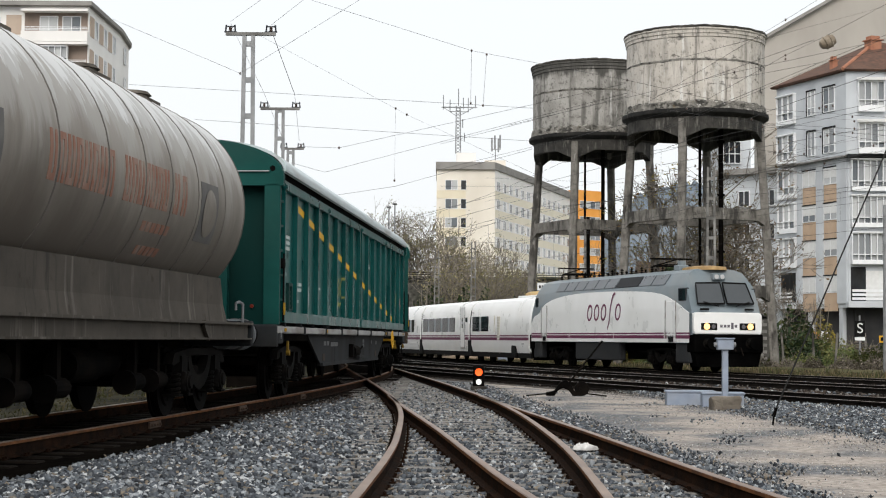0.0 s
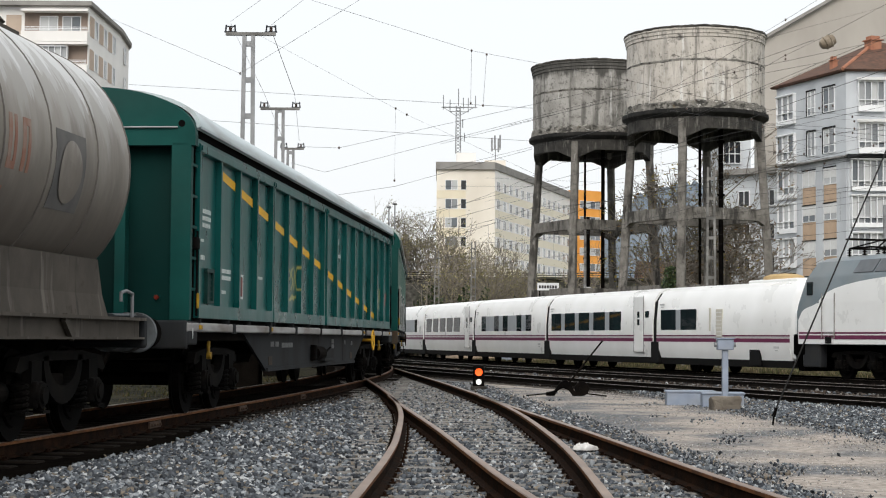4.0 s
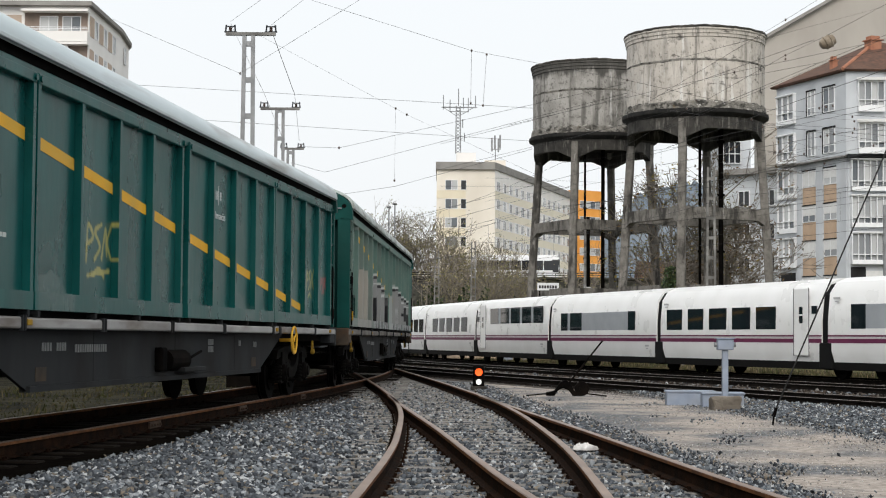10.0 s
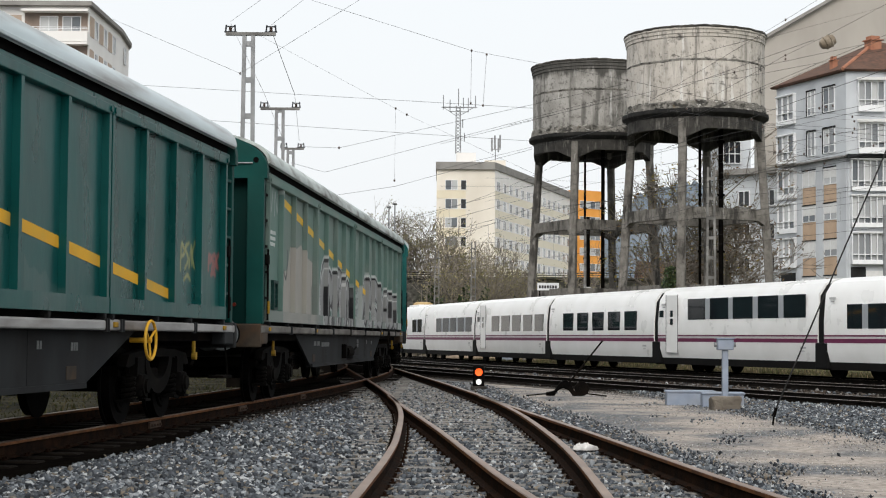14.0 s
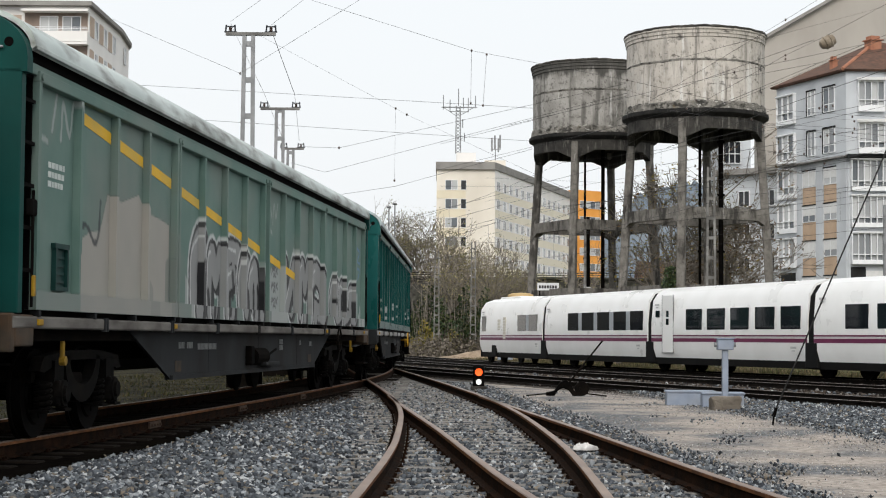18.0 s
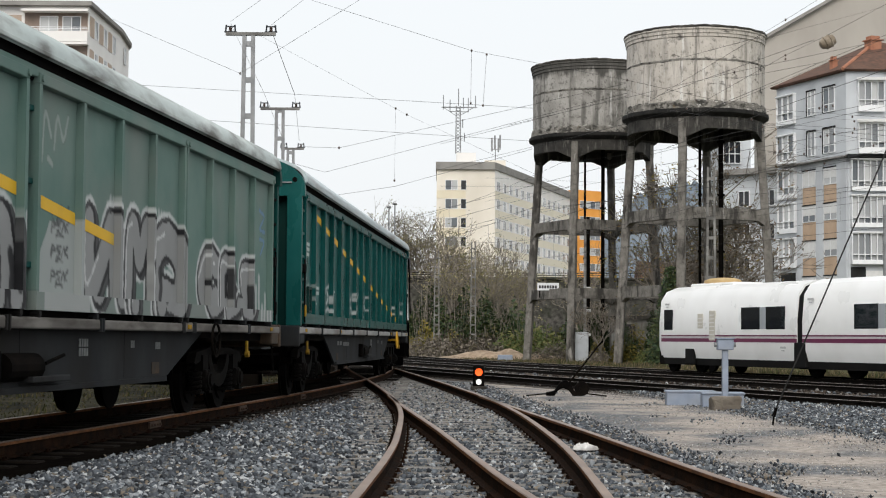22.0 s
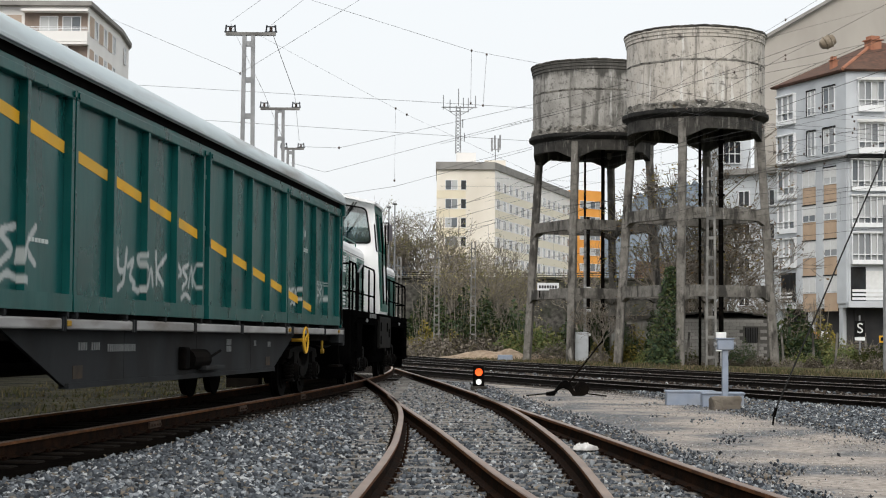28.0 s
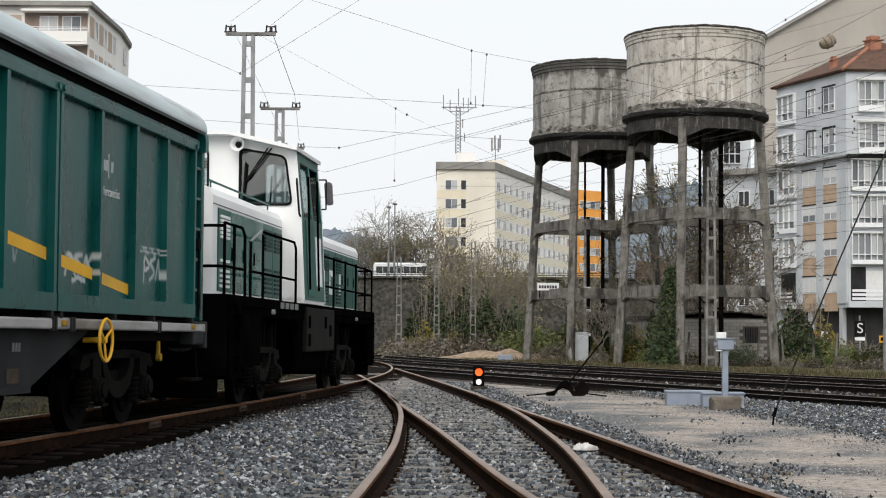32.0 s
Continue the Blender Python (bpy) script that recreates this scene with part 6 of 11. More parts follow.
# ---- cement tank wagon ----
# cement dust on top; the dark belly layer is shade put into colour
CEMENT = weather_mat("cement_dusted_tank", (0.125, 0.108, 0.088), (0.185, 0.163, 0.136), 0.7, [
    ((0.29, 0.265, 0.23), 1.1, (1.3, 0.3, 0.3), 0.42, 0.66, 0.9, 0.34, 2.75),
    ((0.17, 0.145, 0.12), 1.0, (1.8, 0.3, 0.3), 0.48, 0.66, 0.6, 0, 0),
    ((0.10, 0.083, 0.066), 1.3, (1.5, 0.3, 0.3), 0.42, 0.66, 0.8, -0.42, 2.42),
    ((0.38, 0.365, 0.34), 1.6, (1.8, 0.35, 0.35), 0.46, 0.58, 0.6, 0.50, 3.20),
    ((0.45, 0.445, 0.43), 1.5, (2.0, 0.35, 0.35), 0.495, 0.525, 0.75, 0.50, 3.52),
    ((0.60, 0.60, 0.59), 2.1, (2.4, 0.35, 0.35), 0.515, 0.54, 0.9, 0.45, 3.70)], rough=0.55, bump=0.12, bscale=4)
CEMENT_DARK = weather_mat("brown_dusty_frame", (0.046, 0.039, 0.031), (0.080, 0.068, 0.054), 1.2, [
    ((0.17, 0.152, 0.128), 1.7, (2.6, 1, 0.25), 0.58, 0.68, 0.7, 0, 0),
    ((0.025, 0.021, 0.017), 1.9, (2.4, 1, 0.3), 0.57, 0.66, 0.8, 0, 0),
    ((0.035, 0.024, 0.016), 4.0, (1, 1, 1), 0.60, 0.68, 0.7, 0, 0)], rough=0.8, bump=0.15)
RED_FADED = mat("faded_red_lettering", (0.24, 0.105, 0.07), (0.27, 0.15, 0.11), 3, 0.7, stain=(0.30, 0.26, 0.22), sscale=3.5, samount=0.8)
TANK_SEAM = mat("dark_tank_seam", (0.09, 0.08, 0.072), (0.14, 0.125, 0.11), 3, 0.7)
BADGE_GREY = mat("dark_grey_badge", (0.085, 0.082, 0.08), (0.12, 0.115, 0.11), 3, 0.7, stain=(0.2, 0.19, 0.17), sscale=2)


def tank_patch(bm, x0, x1, a0, a1, r, zc, n=5, t=0.006):
    """A curved plate on the tank between x0 and x1 and the angles a0, a1 above the side."""
    rows = []
    for i in range(n + 1):
        a = a0 + (a1 - a0) * i / n
        rows.append([bm.verts.new((x, rr * math.cos(a), zc + rr * math.sin(a))) for rr in (r + t, r - 0.01) for x in (x0, x1)])
    for p, q in zip(rows, rows[1:]):
        bm.faces.new((p[0], p[1], q[1], q[0]))
        bm.faces.new((p[0], q[0], q[2], p[2]))
        bm.faces.new((p[1], p[3], q[3], q[1]))
    bm.faces.new((rows[0][0], rows[0][2], rows[0][3], rows[0][1]))
    bm.faces.new((rows[-1][0], rows[-1][1], rows[-1][3], rows[-1][2]))


def tank_wagon(s0):
    w = thing("tank_wagon", "long cement-dusted grey tank wagon with faded red lettering", "tank wagon")
    L, R, zc = 7.6, 1.45, 2.90
    rear = 6.95
    bm = B()
    prof = []
    for a in np.linspace(-math.pi / 2, 0, 9):
        prof.append((-rear + 0.6 + 0.6 * math.sin(a), R * math.cos(a) if a > -1.57 else 0.02))
    prof += [(L - 0.75 - 0.75 * math.sin(a), R * math.cos(a) if a > -1.57 else 0.02) for a in np.linspace(0, -math.pi / 2, 9)]
    seg = 48
    rings = [[bm.verts.new((x, r * math.cos(2 * math.pi * i / seg), zc + r * math.sin(2 * math.pi * i / seg))) for i in range(seg)] for x, r in prof]
    for a, b in zip(rings, rings[1:]):
        for i in range(seg):
            bm.faces.new((a[i], a[(i + 1) % seg], b[(i + 1) % seg], b[i]))
    part("tank", bm, CEMENT, w, "round cement-dusted tank with belly shade in its colour", smooth=True)
    for k, x in enumerate((-6.35, -5.2, -3.75, -2.5, -1.35, 0.05, 1.65, 3.3, 4.9, 6.3)):
        bm = B()
        for i in range(seg):
            a0, a1 = 2 * math.pi * i / seg, 2 * math.pi * (i + 1) / seg
            v = [bm.verts.new((x + dx, r * math.cos(a), zc + r * math.sin(a))) for a in (a0, a1) for dx, r in ((-0.018, R - 0.01), (-0.010, R + 0.010), (0.010, R + 0.010), (0.018, R - 0.01))]
            for j in range(3):
                bm.faces.new((v[j], v[j + 1], v[j + 5], v[j + 4]))
        part("weld_seam", bm, TANK_SEAM, w)
    # faded words: plain bars
    rg = random.Random(8)
    for x, n, pitch in ((1.92, 8, 0.266), (-0.55, 7, 0.265), (-2.62, 2, 0.36)):
        for k in range(n):
            xa = x - k * pitch
            bm = B()
            tank_patch(bm, xa - 0.075, xa, -0.23, 0.12, R, zc)
            tank_patch(bm, xa - 0.205, xa - 0.145, -0.23, 0.12, R, zc)
            tank_patch(bm, xa - 0.145, xa - 0.075, *((0.07, 0.12) if k % 2 else (-0.23, -0.18)), R, zc)
            part("faded_lettering", bm, RED_FADED, w)
    for x, n, a0 in ((-1.53, 6, -0.43), (-1.75, 5, -0.64)):
        for k in range(n):
            bm = B()
            tank_patch(bm, x - k * 0.2 - 0.14, x - k * 0.2, a0, a0 + 0.085, R, zc)
            part("faded_lettering", bm, RED_FADED, w)
    for xb in (-4.35, 3.6):
        bm = B()
        tank_patch(bm, xb - 0.45, xb + 0.45, -0.42, 0.13, R, zc, 8)
        bd = part("badge", bm, BADGE_GREY, w, "worn dark square badge")
        bm = B()
        tri = []
        for rr in (0.0, 0.5, 1.0):
            tri.append([bm.verts.new((xb + 0.33 * rr * math.cos(a), (R + 0.016) * math.cos(t), zc + (R + 0.016) * math.sin(t)))
                        for a in [i / 28 * 2 * math.pi for i in range(28)] for t in [-0.145 + 0.22 * rr * math.sin(a)]] if rr else None)
        for i in range(28):
            bm.faces.new((tri[1][i], tri[1][(i + 1) % 28], tri[2][(i + 1) % 28], tri[2][i]))
        bm.faces.new(tri[1][::-1])
        part("badge_disc", bm, CEMENT, bd)
    for x in (-5.4, -3.05, 0.5, 3.4):
        bm = B()
        cyl(bm, (x, 0, zc + R - 0.05), (x, 0, zc + R + 0.10), 0.27, seg=20)
        cyl(bm, (x, 0, zc + R + 0.10), (x, 0, zc + R + 0.15), 0.31, 0.26, seg=20)
        box(bm, x - 0.45, x + 0.45, -0.32, 0.32, zc + R - 0.02, zc + R + 0.05)
        part("filling_hatch", bm, CEMENT_DARK, w)
    # cradle, frame, running gear
    for s in (1, -1):
        bm = B()
        out = [(-6.45, 1.26), (6.45, 1.26), (6.15, 1.90), (-6.15, 1.90)]
        va = [bm.verts.new((x, s * 1.16, z)) for x, z in out]
        vb = [bm.verts.new((x, s * (1.20 if z < 1.5 else 1.10), z)) for x, z in out]
        bm.faces.new(va)
        bm.faces.new(vb[::-1])
        for i in range(4):
            bm.faces.new((va[i], va[(i + 1) % 4], vb[(i + 1) % 4], vb[i]))
        part("cradle_plate", bm, CEMENT_DARK, w, "brown dusty cradle plate with runs")
        bm = B()
        prism(bm, [(s * 1.20, 1.02), (s * 1.36, 1.02), (s * 1.36, 1.045), (s * 1.295, 1.045), (s * 1.295, 1.235), (s * 1.38, 1.235), (s * 1.38, 1.27), (s * 1.20, 1.27)], -7.35, 7.35)
        part("side_beam", bm, CEMENT_DARK, w, "brown dusty channel beam")
        for x in (-4.7, 4.7):
            bm = B()
            bar(bm, (x + 0.14, s * 1.33, 1.24), (x - 0.14, s * 1.33, 1.04), 0.05, 0.10)
            part("gusset", bm, CEMENT_DARK, w)
        bm = B()
        pts = [(-7.2, s * 1.25, 1.26), (-7.2, s * 1.25, 1.55), (-6.95, s * 1.25, 1.58), (-6.75, s * 1.25, 1.55), (-6.75, s * 1.25, 1.45)]
        for a, b in zip(pts, pts[1:]):
            cyl(bm, a, b, 0.02, seg=8)
        part("hand_rail", bm, GALV, w)
    bm = B()
    box(bm, -7.35, 7.35, -1.15, 1.15, 1.0, 1.24)
    part("frame", bm, BLACK_STEEL, w)
    bm = B()
    box(bm, -L + 0.1, L - 0.1, -0.32, 0.32, 0.56, 1.02, 0.03)
    part("centre_sill", bm, BLACK_STEEL, w, "sooty deep centre sill")
    for s in (1, -1):
        bm = B()
        box(bm, s * 7.38 - 0.1, s * 7.38 + 0.04, -1.36, 1.36, 0.92, 1.30, 0.03)
        part("headstock", bm, UNDER_GREY, w)
        buffers(w, s * 7.42, s, casing=0.70, wide=0.23)
    for x, y, r in ((-1.0, 0.75, 0.2), (-1.9, 0.7, 0.16), (2.0, 0.8, 0.22)):
        bm = B()
        cyl(bm, (x - 0.5, y, 0.72), (x + 0.5, y, 0.72), r, seg=18)
        box(bm, x - 0.06, x + 0.06, y - 0.05, y + 0.05, 0.72, 1.02)
        part("air_reservoir", bm, BLACK_STEEL, w)
    for x in (-3.4, -2.4, 0.4, 1.6):
        bm = B()
        box(bm, x - 0.06, x + 0.06, 0.95, 1.05, 0.42, 1.05)
        cyl(bm, (x - 0.25, 1.0, 0.5), (x + 0.25, 1.0, 0.5), 0.11, seg=14)
        cyl(bm, (x + 0.25, 1.0, 0.5), (x + 0.32, 1.0, 0.5), 0.15, seg=14)
        part("discharge_pipe", bm, BLACK_STEEL, w)
    for x in (-5.2, 5.2):
        bogie(w, x, F_GONE)
    set_running(w, F_LINE, s0, 10.4, F_GONE)
    return w


tank_wagon(W1 - 11.6 - 0.96 - 7.84)


# ---- shunting diesel at the far end ----
LOCO_WHITE = mat("white_loco_paint", (0.83, 0.835, 0.835), (0.89, 0.895, 0.895), 1.0, 0.35, stain=(0.72, 0.72, 0.70), sscale=0.8, samount=0.35)
LOCO_GREEN = mat("deep_green_loco_paint", (0.008, 0.075, 0.058), (0.014, 0.10, 0.08), 1.5, 0.4)
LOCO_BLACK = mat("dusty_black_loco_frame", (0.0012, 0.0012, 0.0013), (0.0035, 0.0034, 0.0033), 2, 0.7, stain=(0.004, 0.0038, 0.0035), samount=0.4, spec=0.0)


CLEAR_GLASS = bpy.data.materials.new("clear_cab_glass")
CLEAR_GLASS.use_nodes = True
gn, gl = CLEAR_GLASS.node_tree.nodes, CLEAR_GLASS.node_tree.links
gn.clear()
g_clear, g_gloss, g_mix, g_out = gn.new("ShaderNodeBsdfTransparent"), gn.new("ShaderNodeBsdfGlossy"), gn.new("ShaderNodeMixShader"), gn.new("ShaderNodeOutputMaterial")
g_clear.inputs[0].default_value = (0.80, 0.84, 0.84, 1)
g_gloss.inputs["Roughness"].default_value = 0.03
g_mix.inputs[0].default_value = 0.13
gl.new(g_clear.outputs[0], g_mix.inputs[1])
gl.new(g_gloss.outputs[0], g_mix.inputs[2])
gl.new(g_mix.outputs[0], g_out.inputs[0])
CAB_LINING = mat("dark_grey_cab_lining", (0.06, 0.06, 0.065), (0.10, 0.10, 0.105), 2, 0.8)
HOOD_SHINE = mat("glossy_green_hood_door", (0.010, 0.10, 0.082), (0.022, 0.15, 0.125), 1.5, 0.16, stain=(0.10, 0.20, 0.18), sscale=1.4, samount=0.5, spec=0.5)
FRAME_GREY = mat("dusty_grey_battery_box", (0.008, 0.0077, 0.0074), (0.015, 0.0142, 0.013), 2, 0.75, stain=(0.022, 0.02, 0.017), sscale=1.3, samount=0.5, spec=0.05)


def framed_wall(bm, outline, hole, xa, xb):
    """A plate in y, z between xa and xb with a four-cornered hole; the outline has its corners in the hole's order."""
    for x in (xa, xb):
        o = [bm.verts.new((x, y, z)) for y, z in outline]
        h = [bm.verts.new((x, y, z)) for y, z in hole]
        for i in range(4):
            bm.faces.new((o[i], o[(i + 1) % 4], h[(i + 1) % 4], h[i]))
    a, b = [bm.verts.new((xa, y, z)) for y, z in hole], [bm.verts.new((xb, y, z)) for y, z in hole]
    c, d = [bm.verts.new((xa, y, z)) for y, z in outline], [bm.verts.new((xb, y, z)) for y, z in outline]
    for i in range(4):
        j = (i + 1) % 4
        bm.faces.new((a[i], a[j], b[j], b[i]))
        bm.faces.new((c[i], c[j], d[j], d[i]))


def round_loop(corners, r=0.10, n=5):
    """A four-cornered outline with its corners rounded."""
    out = []
    for i, c in enumerate(corners):
        c = Vector(c)
        p, q = Vector(corners[i - 1]), Vector(corners[(i + 1) % len(corners)])
        a, b = c + (p - c).normalized() * r, c + (q - c).normalized() * r
        for k in range(n + 1):
            u = k / n
            out.append(a.lerp(c, u).lerp(c.lerp(b, u), u))
    return out


def diesel_loco(s0):
    w = thing("shunting_locomotive", "white and green diesel shunting locomotive on black frame", "locomotive")
    # x runs towards the wagons: short hood, cab, long hood
    X0, X1, CA, CB = 7.6, -8.6, 1.6, -0.75
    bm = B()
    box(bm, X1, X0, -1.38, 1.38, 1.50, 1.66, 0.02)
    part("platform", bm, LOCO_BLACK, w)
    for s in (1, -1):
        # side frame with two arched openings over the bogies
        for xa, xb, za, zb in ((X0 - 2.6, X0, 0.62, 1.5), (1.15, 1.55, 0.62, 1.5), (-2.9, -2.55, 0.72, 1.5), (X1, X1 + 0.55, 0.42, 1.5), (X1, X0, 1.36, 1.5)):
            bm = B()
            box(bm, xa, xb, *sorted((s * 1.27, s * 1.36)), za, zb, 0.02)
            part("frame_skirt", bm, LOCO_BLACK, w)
        for x, d in ((5.0, -1), (1.5, 1), (-2.9, -1), (X1 + 0.55, 1)):
            bm = B()
            va = [bm.verts.new((x + d * u, s * 1.28, z)) for u, z in ((0, 1.37), (0, 1.05), (0.10, 1.25), (0.3, 1.37))]
            vb = [bm.verts.new((x + d * u, s * 1.35, z)) for u, z in ((0, 1.37), (0, 1.05), (0.10, 1.25), (0.3, 1.37))]
            bm.faces.new(va)
            bm.faces.new(vb[::-1])
            for i in range(4):
                bm.faces.new((va[i], va[(i + 1) % 4], vb[(i + 1) % 4], vb[i]))
            part("corner_gusset", bm, LOCO_BLACK, w)
        bm = B()
        box(bm, -2.25, 1.02, *sorted((s * 1.30, s * 1.41)), 0.80, 1.60, 0.03)
        bx = part("battery_box", bm, FRAME_GREY, w, "dusty grey battery box")
        for x, z in ((0.75, 1.35), (0.75, 1.02), (-1.1, 1.35), (-1.7, 1.2)):
            bm = B()
            box(bm, x - 0.10, x + 0.10, *sorted((s * 1.40, s * 1.425)), z - 0.12, z + 0.10, 0.01)
            part("box_latch", bm, LOCO_BLACK, bx)
        for k in range(4):
            bm = B()
            x = 3.3 - k * 0.45
            box(bm, x - 0.16, x + 0.16, *sorted((s * 1.375, s * 1.386)), 1.53, 1.63)
            part("frame_lettering", bm, STENCIL_DIM, w)
        for x in (4.1, -5.6):
            bm = B()
            box(bm, x - 0.12, x + 0.12, *sorted((s * 1.36, s * 1.40)), 1.42, 1.5, 0.02)
            part("marker_lamp", bm, GALV, w)
        # sand pipes, brake rods and steps in the openings
        for x in (4.4, 3.2, 2.2, -3.6, -5.0, -6.6):
            bm = B()
            cyl(bm, (x, s * 1.05, 1.4), (x - 0.1, s * 1.0, 0.42), 0.035, seg=8)
            box(bm, x - 0.28, x + 0.10, *sorted((s * 0.7, s * 1.02)), 0.78, 1.3, 0.05)
            part("bogie_gear", bm, BOGIE_GREY, w)
        for k in range(4):
            for x in (X0 - 0.5, X1 + 0.45):
                bm = B()
                box(bm, x - 0.26, x + 0.26, *sorted((s * 1.16, s * 1.44)), 0.48 + k * 0.30, 0.51 + k * 0.30)
                part("step", bm, LOCO_BLACK, w)
        for x in (X0 - 0.78, X0 - 0.22):
            bm = B()
            box(bm, x - 0.03, x + 0.03, *sorted((s * 1.38, s * 1.43)), 0.46, 1.55)
            part("step_plate", bm, LOCO_BLACK, w)
    bm = B()
    box(bm, X1 + 0.1, X0 - 0.1, -0.6, 0.6, 0.95, 1.5)
    box(bm, -2.2, 1.0, -1.25, 1.25, 0.42, 1.4, 0.1)
    part("fuel_tank", bm, LOCO_BLACK, w)
    for s, xe in ((1, X0), (-1, X1)):
        bm = B()
        box(bm, xe - 0.1, xe + 0.05, -1.38, 1.38, 0.50, 1.66, 0.03)
        part("headstock", bm, LOCO_BLACK, w)
        bm = B()
        box(bm, xe - s * 0.05 - 0.06, xe - s * 0.05 + 0.06, -1.25, 1.25, 0.20, 0.55, 0.03)
        part("rail_guard", bm, LOCO_BLACK, w)
        buffers(w, xe + s * 0.04, s)
    # hoods
    for nm, xa, xb, top in (("short_hood", CA, 7.05, 3.24), ("long_hood", -8.15, CB, 3.16)):
        bm = B()
        o = [(1.04, 1.66), (1.04, top - 0.14), (0.98, top - 0.03), (0.86, top), (-0.86, top), (-0.98, top - 0.03), (-1.04, top - 0.14), (-1.04, 1.66)]
        prism(bm, o, xa, xb)
        hood = part(nm, bm, LOCO_WHITE, w, "white hood with green doors")
        for s in (1, -1):
            n = 6 if nm == "short_hood" else 8
            span = (xb - xa - 0.36) / n
            for k in range(n):
                x = xa + 0.05 + k * span
                tz = top - 0.30
                bm = B()
                box(bm, x + 0.012, x + span - 0.012, *sorted((s * 1.03, s * 1.058)), 1.72, tz, 0.012)
                d = part("hood_door", bm, HOOD_SHINE if k in (2, 3, 4) and nm == "short_hood" else LOCO_GREEN, hood)
                if (nm == "short_hood" and k in (0, 1, 5)) or (nm == "long_hood" and k in (5, 6, 7, 3)):
                    for z0, z1 in ((tz - 0.42, tz - 0.06), (1.80, 2.25)):
                        for j in range(6):
                            z = z0 + (z1 - z0) * j / 6
                            bm = B()
                            pale = (k == 5 and nm == "short_hood") or (nm == "long_hood" and k > 5)
                            bar(bm, (x + 0.12, s * 1.062, z), (x + span - 0.12, s * 1.062, z), 0.035, 0.04)
                            part("louvre", bm, LOCO_WHITE if pale else LOUVRE_DARK, d)
                else:
                    bm = B()
                    box(bm, x + span - 0.10, x + span - 0.07, *sorted((s * 1.058, s * 1.075)), 2.2, 2.4)
                    part("door_handle", bm, LOCO_BLACK, d)
            bm = B()
            box(bm, xa + 0.02, xb - 0.02, *sorted((s * 1.036, s * 1.050)), top - 0.27, top - 0.255)
            part("panel_line", bm, GREY_STRIPE, hood)
        bm = B()
        box(bm, xa + 0.6, xa + 3.2, -0.78, 0.78, top, top + 0.05, 0.02)
        part("roof_hatch", bm, LOCO_GREEN if nm == "short_hood" else LOCO_WHITE, hood)
    bm = B()
    cyl(bm, (7.0, 0.82, 3.08), (7.09, 0.82, 3.08), 0.06, seg=14)
    part("tail_lamp", bm, REFLECTOR, w, "red tail lamp")
    bm = B()
    cyl(bm, (2.1, 0.9, 3.34), (6.7, 0.9, 3.34), 0.018, seg=8)
    for x in (2.2, 4.4, 6.6):
        cyl(bm, (x, 0.9, 3.2), (x, 0.9, 3.34), 0.014, seg=6)
    part("hood_rail", bm, LOCO_GREEN, w)
    # cab: hollow, with windows in the ends and sides
    bm = B()
    box(bm, CB, CA, -1.44, 1.44, 1.66, 1.74)
    cab = part("cab", bm, LOCO_WHITE, w, "white cab with dark green sides")
    for xo, d in ((CA, -1), (CB, 1)):
        for s in (1, -1):
            bm = B()
            hole = [(s * 0.30, 4.36), (s * 1.08, 4.22), (s * 1.20, 3.40), (s * 0.30, 3.40)]
            framed_wall(bm, [(0.0, 4.66), (s * 1.28, 4.36), (s * 1.385, 3.25), (0.0, 3.25)], hole, xo, xo + d * 0.05)
            prism(bm, [(0.0, 1.70), (s * 1.46, 1.70), (s * 1.385, 3.25), (0.0, 3.25)], *sorted((xo, xo + d * 0.05)))
            part("end_wall", bm, LOCO_WHITE, cab)
            bm = B()
            framed_wall(bm, [(0.0, 4.60), (s * 1.24, 4.32), (s * 1.34, 3.0), (0.0, 3.0)], hole, xo + d * 0.055, xo + d * 0.075)
            part("lining", bm, CAB_LINING, cab)
            loop = round_loop(hole, 0.12)
            bm = B()
            k = len(loop)
            cy, cz = sum(p.x for p in loop) / k, sum(p.y for p in loop) / k
            ring = []
            for p in loop:
                q = Vector((cy, cz)) + (p - Vector((cy, cz))) * 1.075
                ring.append([bm.verts.new((xo - d * dx, yz[0], yz[1])) for yz, dx in ((q, 0.0), (q, 0.03), (p * 1.0, 0.03), (Vector((cy, cz)) + (p - Vector((cy, cz))) * 0.985, -0.02))])
            for i in range(k):
                a, b = ring[i], ring[(i + 1) % k]
                for j in range(3):
                    bm.faces.new((a[j], b[j], b[j + 1], a[j + 1]))
            f = part("window_seal", bm, RUBBER, cab, "thick black rubber seal")
            bm = B()
            va, vb = [bm.verts.new((xo + d * 0.02, p.x, p.y)) for p in loop], [bm.verts.new((xo + d * 0.028, p.x, p.y)) for p in loop]
            bm.faces.new(va)
            bm.faces.new(vb[::-1])
            for i in range(k):
                bm.faces.new((va[i], va[(i + 1) % k], vb[(i + 1) % k], vb[i]))
            part("windscreen", bm, CLEAR_GLASS, f).visible_shadow = False
            bm = B()
            for yo in (0.0, 0.07):
                cyl(bm, (xo - d * 0.06, s * (0.86 - yo), 4.38), (xo - d * 0.05, s * (0.42 - yo * 0.3), 3.80), 0.013, seg=6)
            cyl(bm, (xo - d * 0.05, s * 0.40, 4.12), (xo - d * 0.05, s * 0.36, 3.45), 0.02, seg=6)
            part("wiper", bm, RUBBER, f)
            bm = B()
            pts = [(xo - d * 0.0, 1.30, 3.84), (xo - d * 0.07, 1.31, 3.80), (xo - d * 0.07, 1.36, 3.22), (xo - d * 0.0, 1.37, 3.18)]
